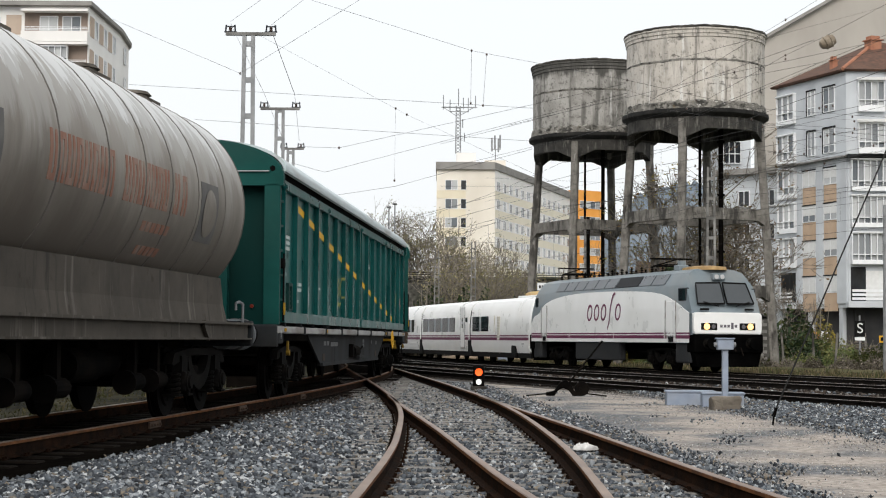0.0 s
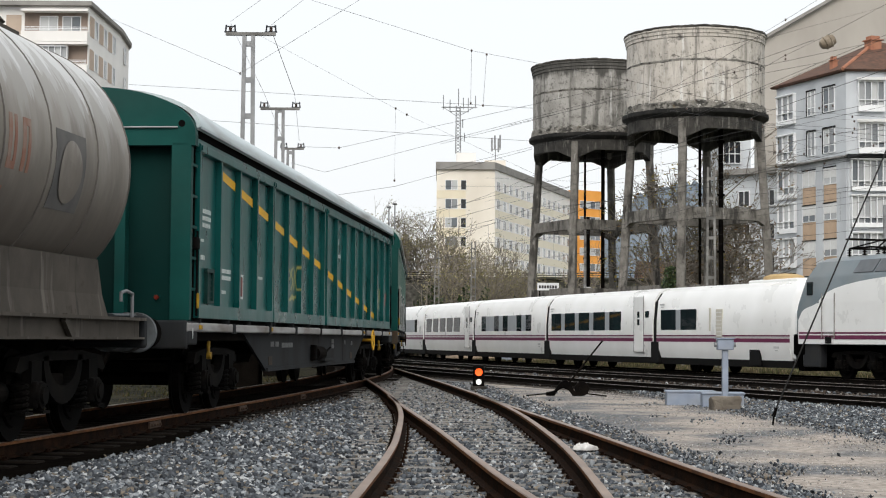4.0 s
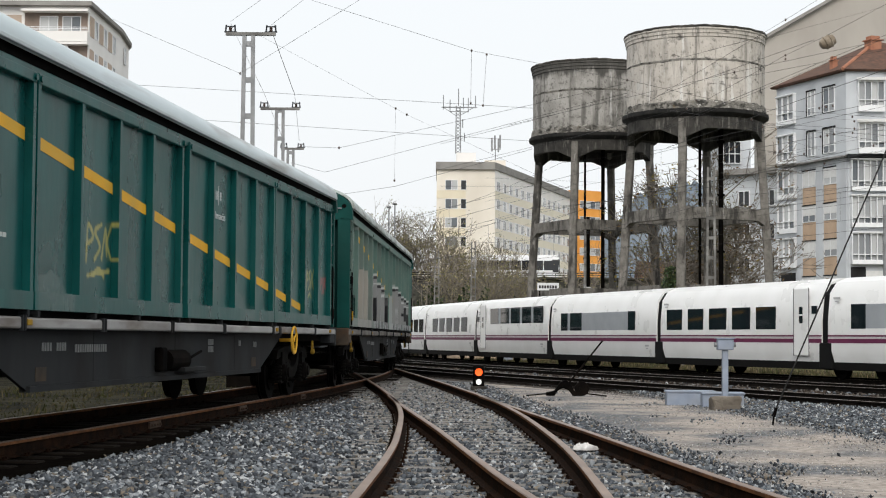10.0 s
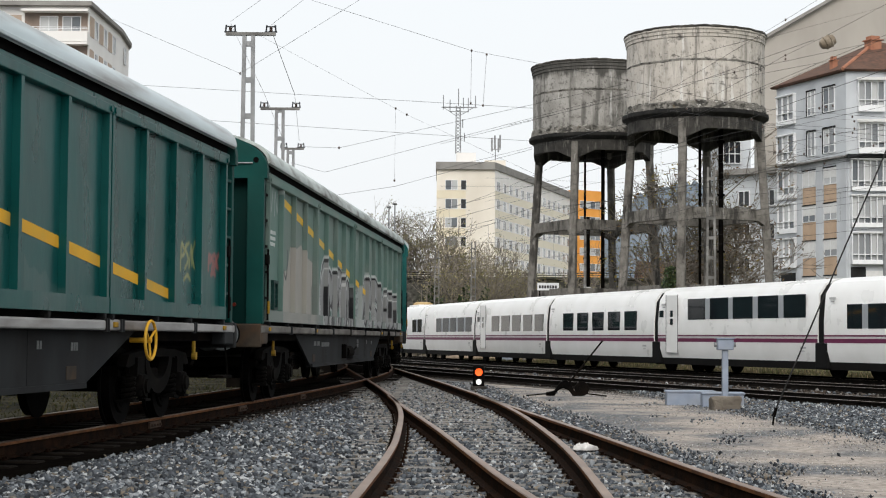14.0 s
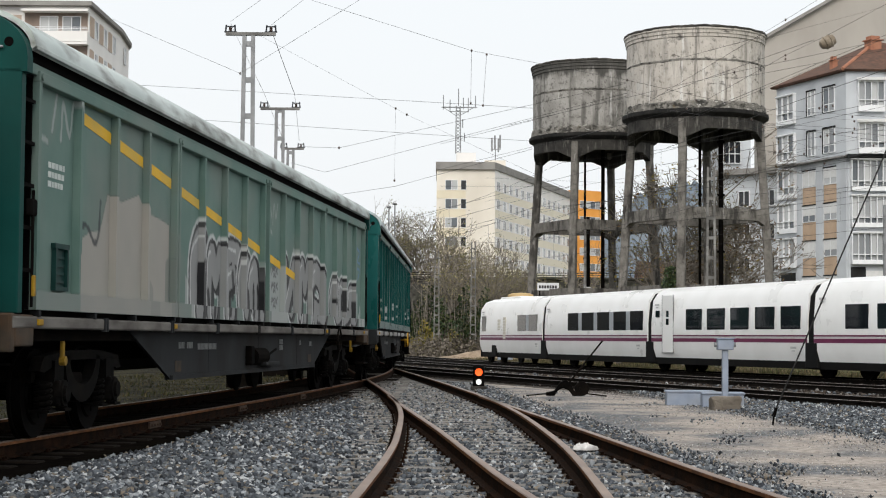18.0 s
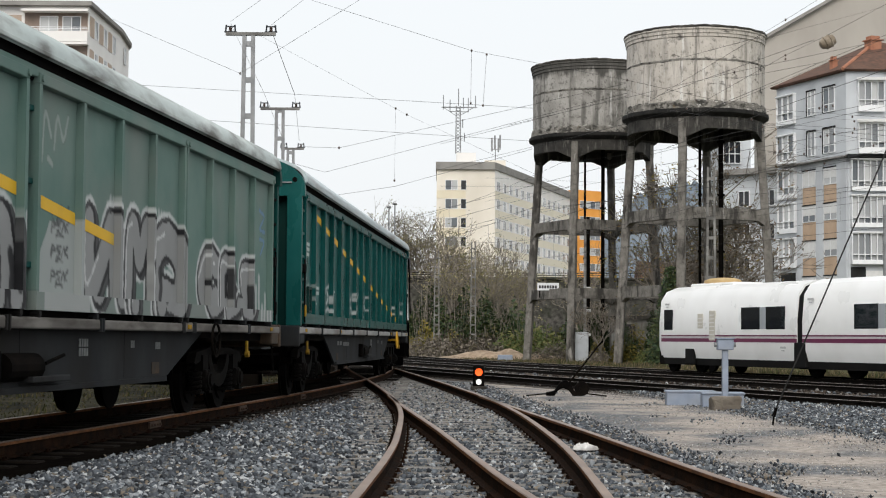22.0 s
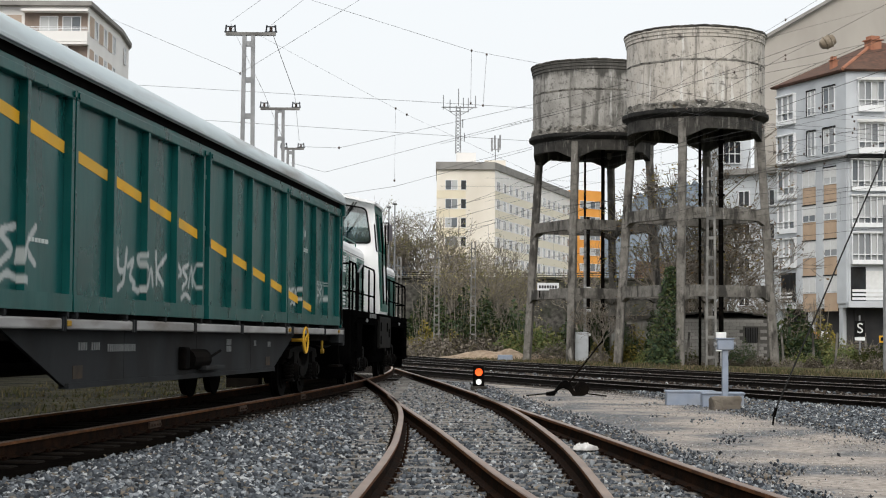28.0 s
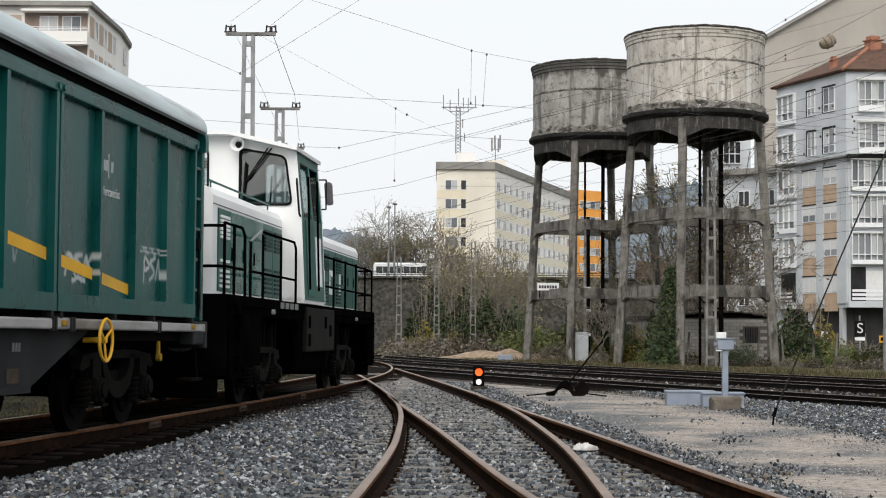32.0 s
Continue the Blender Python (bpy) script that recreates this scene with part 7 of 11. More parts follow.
            for a, b in zip(pts, pts[1:]):
                cyl(bm, (a[0], s * a[1], a[2]), (b[0], s * b[1], b[2]), 0.018, seg=8)
            part("grab_rail", bm, RUBBER, cab)
    for s in (1, -1):
        # side wall in uprights and rails round two tall windows
        def side_plate(bm, xa, xb, za, zb, proud=0.0):
            def yy(z):
                return 1.46 - (z - 1.7) * 0.05 if z < 3.2 else 1.385 - (z - 3.2) * 0.095
            q = [(xa, za), (xb, za), (xb, zb), (xa, zb)]
            va = [bm.verts.new((x, s * (yy(z) + proud), z)) for x, z in q]
            vb = [bm.verts.new((x, s * (yy(z) - 0.05), z)) for x, z in q]
            bm.faces.new(va)
            bm.faces.new(vb[::-1])
            for i in range(4):
                bm.faces.new((va[i], va[(i + 1) % 4], vb[(i + 1) % 4], vb[i]))
        bm = B()
        for xa, xb, za, zb in ((CB, CA - 0.04, 1.72, 3.2), (CB, CB + 0.16, 3.2, 4.32), (0.30, 0.46, 3.2, 4.32), (1.30, CA - 0.04, 3.2, 4.32), (CB + 0.16, 0.30, 4.16, 4.32), (0.46, 1.30, 4.16, 4.32)):
            side_plate(bm, xa, xb, za, zb)
        sd = part("cab_side", bm, LOCO_GREEN, cab, "dark green cab side")
        for xa, xb in ((CB + 0.16, 0.30), (0.46, 1.30)):
            bm = B()
            side_plate(bm, xa, xb, 3.2, 4.16, -0.02)
            part("side_window", bm, CLEAR_GLASS, sd).visible_shadow = False
        bm = B()
        side_plate(bm, 0.50, 1.22, 1.80, 3.14, 0.02)
        dr = part("cab_door", bm, LOCO_GREEN, sd)
        bm = B()
        side_plate(bm, CB + 0.35, CB + 0.95, 2.0, 2.9, 0.012)
        part("side_mark", bm, LOCO_WHITE, sd)
        for x in (0.40, 1.36):
            bm = B()
            cyl(bm, (x, s * 1.52, 1.9), (x, s * 1.46, 3.9), 0.02, seg=8)
            part("grab_rail", bm, LOCO_BLACK, sd)
        bm = B()
        loop = round_loop([(1.37, 4.02), (1.52, 4.02), (1.55, 3.58), (1.40, 3.58)], 0.06)
        prism(bm, [(s * p.x, p.y) for p in loop], CB - 0.30, CB - 0.24)
        mr = part("mirror", bm, GREY_STRIPE, cab, "grey rounded mirror")
        bm = B()
        for z in (4.04, 3.48):
            cyl(bm, (CB, s * 1.28, z), (CB, s * 1.45, z), 0.014, seg=6)
            cyl(bm, (CB, s * 1.45, z), (CB, s * 1.45, 3.76), 0.014, seg=6)
        part("mirror_arm", bm, RUBBER, mr)
    bm = B()
    o = [(1.33, 4.32), (1.34, 4.38), (0.12, 4.67), (-0.9, 4.67), (-1.34, 4.40), (-1.33, 4.32), (-0.9, 4.60), (0.12, 4.60)]
    prism(bm, o, CB - 0.06, CA + 0.26)
    part("cab_roof", bm, LOCO_WHITE, cab, "white roof sloping to both sides")
    bm = B()
    cyl(bm, (CA + 0.02, 0.28, 4.43), (CA + 0.10, 0.28, 4.43), 0.05, seg=14)
    cyl(bm, (CA + 0.10, 0.28, 4.43), (CA + 0.26, 0.28, 4.43), 0.05, 0.125, seg=24, caps=False)
    horn = part("horn", bm, LOCO_WHITE, cab, smooth=True)
    bm = B()
    cyl(bm, (CA + 0.11, 0.28, 4.43), (CA + 0.14, 0.28, 4.43), 0.055, seg=14)
    part("horn_throat", bm, RUBBER, horn)
    bm = B()
    box(bm, -0.3, 0.6, -0.5, 0.9, 1.74, 2.9, 0.05)
    box(bm, 0.8, 1.4, 0.3, 1.1, 3.0, 3.45, 0.06)
    part("control_desk", bm, CAB_LINING, cab)
    # railings along the platform
    for s in (1, -1):
        runs = [[(X0 - 0.05, 2.66), (6.35, 2.66), (6.15, 2.56), (6.12, 1.66)], [(5.72, 1.66), (5.72, 2.50), (4.9, 2.70), (1.95, 2.70), (1.78, 2.60), (1.76, 1.66)],
                [(CB - 0.25, 1.66), (CB - 0.25, 2.62), (-8.3, 2.62), (-8.5, 2.5), (-8.5, 1.66)]]
        for k, pts in enumerate(runs):
            for a, b in zip(pts, pts[1:]):
                bm = B()
                cyl(bm, (a[0], s * 1.33, a[1]), (b[0], s * 1.33, b[1]), 0.022, seg=8)
                part("railing", bm, GALV if k == 1 and a[1] == 2.50 else LOCO_BLACK, w)
            lo, hi = min(p[0] for p in pts), max(p[0] for p in pts)
            bm = B()
            cyl(bm, (lo, s * 1.33, 2.05), (hi, s * 1.33, 2.05), 0.02, seg=8)
            part("railing", bm, LOCO_BLACK, w)
        for x in (X0 - 0.05, 6.9, 4.75, 3.2, -2.6, -4.2, -5.8, -7.3):
            bm = B()
            cyl(bm, (x, s * 1.33, 1.66), (x, s * 1.33, 2.66), 0.022, seg=8)
            part("railing_post", bm, LOCO_BLACK, w)
    for x in (X0 - 0.05, X1 + 0.1):
        for z in (2.05, 2.62):
            bm = B()
            cyl(bm, (x, -1.33, z), (x, 1.33, z), 0.022, seg=8)
            part("railing", bm, LOCO_BLACK, w)
        for y in (-0.45, 0.45):
            bm = B()
            cyl(bm, (x, y, 1.66), (x, y, 2.62), 0.022, seg=8)
            part("railing_post", bm, LOCO_BLACK, w)
    # pale shapes where the long hood is lettered
    for k, x in enumerate((-1.9, -3.0, -4.1, -5.2)):
        bm = B()
        if k % 2:
            box(bm, x - 0.12, x + 0.12, 1.06, 1.07, 1.95, 2.45, 0.004)
        else:
            for a, b, c, d in ((-0.35, 0.35, 2.33, 2.45), (-0.35, 0.35, 1.95, 2.07), (-0.35, -0.22, 2.07, 2.33), (0.22, 0.35, 2.07, 2.33)):
                box(bm, x + a, x + b, 1.06, 1.07, c, d)
        part("side_lettering", bm, LOCO_WHITE, w)
    for x in (-5.3, 3.5):
        bogie(w, x, F_GONE)
    set_running(w, F_LINE, s0, 8.8, F_GONE)
    return w


diesel_loco(W1 + 2 * PITCH + 11.6 + 0.96 + 7.64)


# ---- electric locomotive of the express ----
HEADLIGHT = glow_mat("lit_headlight", (1.0, 0.60, 0.22), 1.5)
RUSTY_ROOF = mat("ochre_dusted_roof_gear", (0.30, 0.19, 0.08), (0.42, 0.28, 0.13), 2.5, 0.8, stain=(0.15, 0.09, 0.05), sscale=2)


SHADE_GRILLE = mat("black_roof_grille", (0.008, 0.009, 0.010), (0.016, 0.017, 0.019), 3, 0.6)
SKIRT_GREY = mat("charcoal_equipment_box", (0.016, 0.017, 0.019), (0.028, 0.029, 0.031), 2, 0.5, stain=(0.04, 0.036, 0.03), sscale=1.5, samount=0.4)
GRILLE_GREY = mat("grey_grille_panel", (0.055, 0.063, 0.07), (0.10, 0.112, 0.125), 2, 0.3, stain=(0.06, 0.06, 0.06), sscale=1.5, spec=0.5)


def electric_loco(s0):
    w = thing("electric_locomotive", "white and grey electric locomotive with lit headlights", "locomotive")
    L = 9.25
    # height, half width, how far the nose lies back there
    PROFILE = [(1.10, 1.42, 0.0), (1.30, 1.46, 0.0), (2.20, 1.46, 0.02), (2.45, 1.46, 0.12), (3.24, 1.43, 0.55), (3.34, 1.39, 0.62), (3.78, 1.15, 0.98), (3.90, 0.90, 1.15), (3.97, 0.5, 1.35)]

    bm = B()
    rings = []
    for xx, cut in ((-L, 1.0), (-L + 1.6, 0.0), (L - 1.6, 0.0), (L, 1.0)):
        half = [((xx - math.copysign(cut * (b + (0.12 if y > 1.3 else 0)), xx)), y - 0.05 * cut, z) for z, y, b in PROFILE]
        rings.append([bm.verts.new(c) for c in half + [(x, -y, z) for x, y, z in half[::-1]]])
    k = len(rings[0])
    for a, b in zip(rings, rings[1:]):
        for i in range(k):
            bm.faces.new((a[i], a[(i + 1) % k], b[(i + 1) % k], b[i]))
    bm.faces.new(rings[0])
    bm.faces.new(rings[-1][::-1])
    part("body", bm, LOCO_GREY, w, "grey-blue rounded loco body", smooth=True)
    # white side panels with their long curved upper edge
    for s in (1, -1):
        def yo(z):
            return s * ((1.46 if z < 2.45 else 1.46 - (z - 2.45) * 0.038) + 0.014)

        bm = B()
        top = rounded([(-8.95, 1.9), (-8.6, 2.25), (-7.75, 2.42), (-6.9, 2.78), (-5.04, 3.08), (-2.51, 3.22), (1.0, 3.23), (4.6, 3.14), (6.5, 2.98), (7.6, 2.72), (8.5, 2.40), (9.0, 2.22)], 3)
        rows = [[bm.verts.new((x, yo(min(z, zt)), min(z, zt))) for x, zt in top] for z in (1.12, 1.6, 2.0, 2.45)]
        rows.append([bm.verts.new((x, yo(zt), zt)) for x, zt in top])
        rows.append([bm.verts.new((x, yo(zt) - s * 0.03, zt)) for x, zt in top])
        for p, q in zip(rows, rows[1:]):
            for i in range(len(top) - 1):
                if len({v.co.to_tuple(4) for v in (p[i], p[i + 1], q[i + 1], q[i])}) == 4:
                    bm.faces.new((p[i], p[i + 1], q[i + 1], q[i]))
        part("side_panel", bm, WHITE_COACH, w, "white side panel with curved top edge")
        for z0, z1 in ((1.445, 1.505), (1.275, 1.40)):
            for xa, xb in ((-8.9, -3.5), (-3.42, 1.6), (1.68, 6.7), (6.78, 9.0)):
                bm = B()
                box(bm, xa, xb, *sorted((s * 1.46, s * 1.482)), z0, z1)
                part("purple_stripe", bm, PURPLE, w)
        # a plain emblem of stems and rings with one long stroke in place of the lettering
        yy = s * 1.479
        f = -s

        def mark(pts, ww):
            bm = B()
            line = rounded(pts, 4)
            for (xa, za), (xb, zb) in zip(line, line[1:]):
                bar(bm, (f * xa, yy, za), (f * xb, yy, zb), 0.008, ww)
            part("side_emblem", bm, PURPLE, w)

        for xc in (-1.0, -0.22, 0.56, 2.12):
            mark([(xc + 0.25 * math.cos(a) + 0.06 * math.sin(a), 2.36 + 0.31 * math.sin(a)) for a in np.linspace(0, 2 * math.pi, 13)], 0.09)
        mark([(0.98, 1.66), (1.18, 2.0), (1.34, 2.6), (1.60, 3.05), (1.83, 3.14)], 0.09)
        for x in (-6.75, 7.37):
            bm = B()
            box(bm, x - 0.42, x + 0.42, *sorted((s * 1.44, s * 1.482)), 1.16, 2.7 if x > 0 else 2.6, 0.01)
            d = part("cab_door", bm, WHITE_COACH, w)
            for dx in (-0.48, 0.48):
                bm = B()
                cyl(bm, (x + dx, s * 1.51, 1.3), (x + dx, s * 1.50, 2.75), 0.022, seg=6)
                part("hand_rail", bm, SOLE_GREY, d)
            bm = B()
            box(bm, x - 0.22, x + 0.22, *sorted((s * 1.47, s * 1.49)), 1.14, 1.36, 0.04)
            part("door_step", bm, RUBBER, d)
        bm = B()
        box(bm, 7.95, 8.62, *sorted((s * 1.30, s * 1.452)), 2.70, 3.20, 0.03)
        part("cab_side_window", bm, DARK_GLASS, w)
        bm = B()
        box(bm, -8.5, -8.05, *sorted((s * 1.30, s * 1.45)), 2.70, 3.15, 0.03)
        part("cab_side_window", bm, DARK_GLASS, w)
        # sloping grille panels along the roof edge
        for i in range(9):
            x0 = (-5.35, -4.2, -3.0, -1.85, -0.65, 0.5, 1.7, 4.1, 5.35)[i]
            x1 = (-4.3, -3.1, -1.95, -0.75, 0.4, 1.6, 4.0, 5.25, 6.6)[i]
            bm = B()
            q = [(x0, 1.388, 3.36), (x1, 1.388, 3.36), (x1 + 0.12, 1.165, 3.76), (x0 + 0.12, 1.165, 3.76)]
            vv = [bm.verts.new((a, s * (b + 0.022), c + 0.012)) for a, b, c in q]
            v2 = [bm.verts.new((a, s * (b - 0.02), c)) for a, b, c in q]
            bm.faces.new(vv)
            for j in range(4):
                bm.faces.new((vv[j], v2[j], v2[(j + 1) % 4], vv[(j + 1) % 4]))
            part("roof_grille", bm, SHADE_GRILLE if i == 6 else GRILLE_GREY, w)
    for e in (1, -1):
        # white nose, windscreen halves, lights
        bm = B()
        prism(bm, [(-1.36, 1.45), (1.36, 1.45), (1.40, 1.6), (1.40, 2.18), (1.32, 2.26), (-1.32, 2.26), (-1.40, 2.18), (-1.40, 1.6)], *sorted((e * (L - 0.3), e * (L + 0.03))))
        bmesh.ops.bevel(bm, geom=bm.edges[:], offset=0.03, segments=2, affect="EDGES")
        nose = part("nose", bm, WHITE_COACH, w, "white nose with purple mark")
        for k in range(5):
            bm = B()
            box(bm, e * (L - 0.05), e * (L + 0.04), -0.34 + k * 0.15, -0.24 + k * 0.15, 1.70 - (0.06 if k == 3 else 0), 1.80 + (0.08 if k == 3 else 0))
            part("nose_emblem", bm, GREY_STRIPE, nose)
        for s in (1, -1):
            bm = B()
            box(bm, e * (L - 0.06), e * (L + 0.05), *sorted((s * 0.46, s * 1.12)), 1.60, 1.86, 0.02)
            h = part("headlight_housing", bm, RUBBER, nose)
            bm = B()
            cyl(bm, (e * (L + 0.03), s * 0.90, 1.73), (e * (L + 0.075), s * 0.90, 1.73), 0.12, seg=18)
            part("headlight", bm, HEADLIGHT if e > 0 else DARK_GLASS, h, "lit warm headlight" if e > 0 else "")
            bm = B()
            cyl(bm, (e * (L + 0.03), s * 0.62, 1.73), (e * (L + 0.065), s * 0.62, 1.73), 0.08, seg=14)
            part("marker_light", bm, GREY_STRIPE, h)
            bm = B()
            q = [(L - 0.20, 0.05, 2.58), (L - 0.22, 1.16, 2.58), (L - 0.66, 1.04, 3.36), (L - 0.63, 0.05, 3.38)]
            vv = [bm.verts.new((e * (a + 0.035), s * b, c + 0.015)) for a, b, c in q]
            v2 = [bm.verts.new((e * (a - 0.03), s * b, c)) for a, b, c in q]
            bm.faces.new(vv)
            for j in range(4):
                bm.faces.new((vv[j], v2[j], v2[(j + 1) % 4], vv[(j + 1) % 4]))
            screen = part("windscreen", bm, CAB_GLASS, w)
            bm = B()
            ring_pts = [(e * (a + 0.037), s * b, c + 0.017) for a, b, c in q]
            for j in range(4):
                bar(bm, ring_pts[j], ring_pts[(j + 1) % 4], 0.03, 0.06)
            part("screen_seal", bm, RUBBER, screen)
            bm = B()
            cyl(bm, (e * (L - 0.04), s * 0.35, 2.50), (e * (L - 0.12), s * 0.95, 2.66), 0.02, seg=6)
            part("wiper", bm, RUBBER, w)
            bm = B()
            box(bm, e * (L - 0.14), e * (L - 0.04), *sorted((s * 0.75, s * 1.1)), 2.34, 2.42, 0.02)
            part("front_vent", bm, RUBBER, w)
        bm = B()
        box(bm, e * (L - 1.05), e * (L - 0.72), -0.26, 0.26, 3.50, 3.76, 0.04)
        tl = part("top_light", bm, LOCO_GREY, w)
        for s in (1, -1):
            bm = B()
            cyl(bm, (e * (L - 0.74), s * 0.12, 3.63), (e * (L - 0.70), s * 0.12, 3.63), 0.09, seg=14)
            part("lamp_glass", bm, COACH_MARK, tl)
        bm = B()
        box(bm, e * (L - 0.6), e * (L + 0.1), -1.42, 1.42, 0.75, 1.44, 0.05)
        part("buffer_beam", bm, LOCO_BLACK, w)
        bm = B()
        prism(bm, [(-1.25, 0.22), (1.25, 0.22), (1.38, 0.75), (-1.38, 0.75)], *sorted((e * (L - 0.4), e * (L + 0.0))))
        part("snow_plough", bm, LOCO_BLACK, w)
        buffers(w, e * (L + 0.1), e, LOCO_BLACK)
    for s in (1, -1):
        for xa, xb in ((-2.9, 2.1), (-8.8, -7.6), (7.6, 8.9)):
            bm = B()
            box(bm, xa, xb, *sorted((s * 1.1, s * 1.40)), 0.36, 1.12, 0.05)
            part("equipment_box", bm, SKIRT_GREY, w)
    bm = B()
    box(bm, -8.6, 8.6, -1.0, 1.0, 0.75, 1.14)
    part("underframe", bm, LOCO_BLACK, w)
    # roof gear
    bm = B()
    lathe(bm, [(1.0, 0), (0.95, 0.18), (0.5, 0.26), (0.1, 0.28)], 20)
    part("roof_pod", bm, RUSTY_ROOF, w, "ochre dusted roof pod", at=pose(7.2, 0, 3.90) @ Matrix.Diagonal((1.3, 0.75, 0.7, 1)))
    for x in (-6.4, 4.2):
        bm = B()
        box(bm, x - 0.3, x + 0.1, -0.85, 0.85, 4.47, 4.52)
        pan = part("pantograph", bm, BLACK_STEEL, w)
        for name, a, b, r in [("base_rail", (x - 0.7, sy, 4.22), (x + 0.7, sy, 4.22), 0.03) for sy in (-0.5, 0.5)] + [("arm", (x - 0.7, sy, 4.22), (x + 0.9, 0, 4.48), 0.025) for sy in (-0.5, 0.5)] + [("base_rail", (x + sx, -0.5, 4.22), (x + sx, 0.5, 4.22), 0.03) for sx in (-0.7, 0.7)]:
            bm = B()
            cyl(bm, a, b, r, seg=6)
            part(name, bm, BLACK_STEEL, pan)
    for k in range(12):
        x = -7.0 + k * 1.05
        for sy in (-0.55, 0.55):
            bm = B()
            for j in range(3):
                cyl(bm, (x, sy, 3.98 + j * 0.08), (x, sy, 4.02 + j * 0.08), 0.09, 0.05, seg=10)
            cyl(bm, (x, sy, 3.92), (x, sy, 4.22), 0.03, seg=6)
            part("roof_insulator", bm, BLACK_STEEL, w)
    bm = B()
    box(bm, 6.0, 6.5, -0.75, -0.3, 3.9, 4.15, 0.05)
    cyl(bm, (6.25, -0.5, 4.1), (6.25, -0.5, 4.32), 0.16, seg=12)
    part("roof_vent", bm, LOCO_GREY, w)
    for x in (-5.6, 5.6):
        bogie(w, x, T_GONE)
    for r in ROLLERS[-4:]:
        ROLLERS.remove(r)
        ROLLERS.append(r[:5] + (10,))
    # the rear end is shorter than the front one
    for ob in list(bpy.data.objects):
        top = ob.parent if ob.parent is None or ob.parent.parent is None else ob.parent.parent
        if top is not w or ob.type != "MESH" or ob.data.users > 1 or ob.name.startswith(("bogie", "wheelset", "side_frame")):
            continue
        off = ob.matrix_basis.translation.x
        for v in ob.data.vertices:
            v.co.x += 0.55 * min(max((-(v.co.x + off) - 6.2) / 2.2, 0.0), 1.0)
    set_running(w, T_LINE, s0, 11.2, T_GONE)
    return w


electric_loco(T_ZERO + 17.75)


# ---- town behind the tracks ----
RENDER_GREY = mat("pale_blue_grey_facade", (0.50, 0.525, 0.55), (0.57, 0.595, 0.62), 0.6, 0.85, stain=(0.36, 0.37, 0.39), sscale=0.2, samount=0.5)
OCHRE_PANEL = mat("ochre_facade_panel", (0.44, 0.32, 0.225), (0.52, 0.385, 0.275), 0.8, 0.85)
CREAM = mat("cream_facade", (0.78, 0.73, 0.64), (0.84, 0.79, 0.70), 0.3, 0.85, stain=(0.52, 0.46, 0.37), sscale=0.1, samount=0.5)
CREAM_BAND = mat("yellow_facade_band", (0.70, 0.63, 0.48), (0.76, 0.69, 0.54), 0.3, 0.85)
# street-side band, lighter than the front to stand for the light there
PALE_BAND = mat("pale_yellow_band", (0.80, 0.745, 0.61), (0.85, 0.79, 0.66), 0.3, 0.85)
BEIGE_WALL = mat("bare_beige_gable", (0.36, 0.335, 0.30), (0.43, 0.40, 0.36), 0.25, 0.9, stain=(0.27, 0.245, 0.215), sscale=0.15, samount=0.6, stretch=(1, 1, 0.4))
WHITE_WALL = mat("off_white_facade", (0.78, 0.76, 0.73), (0.85, 0.83, 0.80), 0.4, 0.85)
# brown loggia interior with the recess shade put into its colour
LOGGIA_BROWN = mat("dull_brown_loggia_wall", (0.22, 0.17, 0.14), (0.29, 0.23, 0.19), 0.7, 0.85)
BROWN_PANEL = mat("brown_facade_panel", (0.44, 0.35, 0.28), (0.51, 0.41, 0.33), 0.6, 0.85)
ORANGE_WALL = mat("orange_facade", (0.72, 0.31, 0.065), (0.80, 0.37, 0.09), 0.4, 0.7)
RED_TILE = mat("red_roof_tiles", (0.07, 0.045, 0.035), (0.145, 0.078, 0.055), 2.5, 0.9, bump=0.3, bscale=6, stain=(0.12, 0.075, 0.055), sscale=0.5)
TERRACOTTA = mat("terracotta_chimney", (0.30, 0.13, 0.08), (0.40, 0.19, 0.12), 1.5, 0.85)
ROOF_DARK = mat("grey_flat_roof", (0.22, 0.21, 0.20), (0.30, 0.29, 0.27), 0.6, 0.9)
PVC = mat("white_window_frame", (0.72, 0.73, 0.74), (0.80, 0.81, 0.82), 2, 0.5)
BLIND = mat("white_roller_blind", (0.62, 0.62, 0.61), (0.70, 0.70, 0.69), 3, 0.7)
STONE_DARK = mat("dark_stone_wall", (0.026, 0.025, 0.022), (0.11, 0.104, 0.094), 2.2, 0.95, bump=0.8, bscale=3, stain=(0.030, 0.034, 0.022), sscale=0.5, samount=0.8)
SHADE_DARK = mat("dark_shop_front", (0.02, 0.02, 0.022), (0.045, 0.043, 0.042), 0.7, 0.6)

part("stonework", wall_mesh, STONE_DARK, bpy.data.objects["wall_yard"])


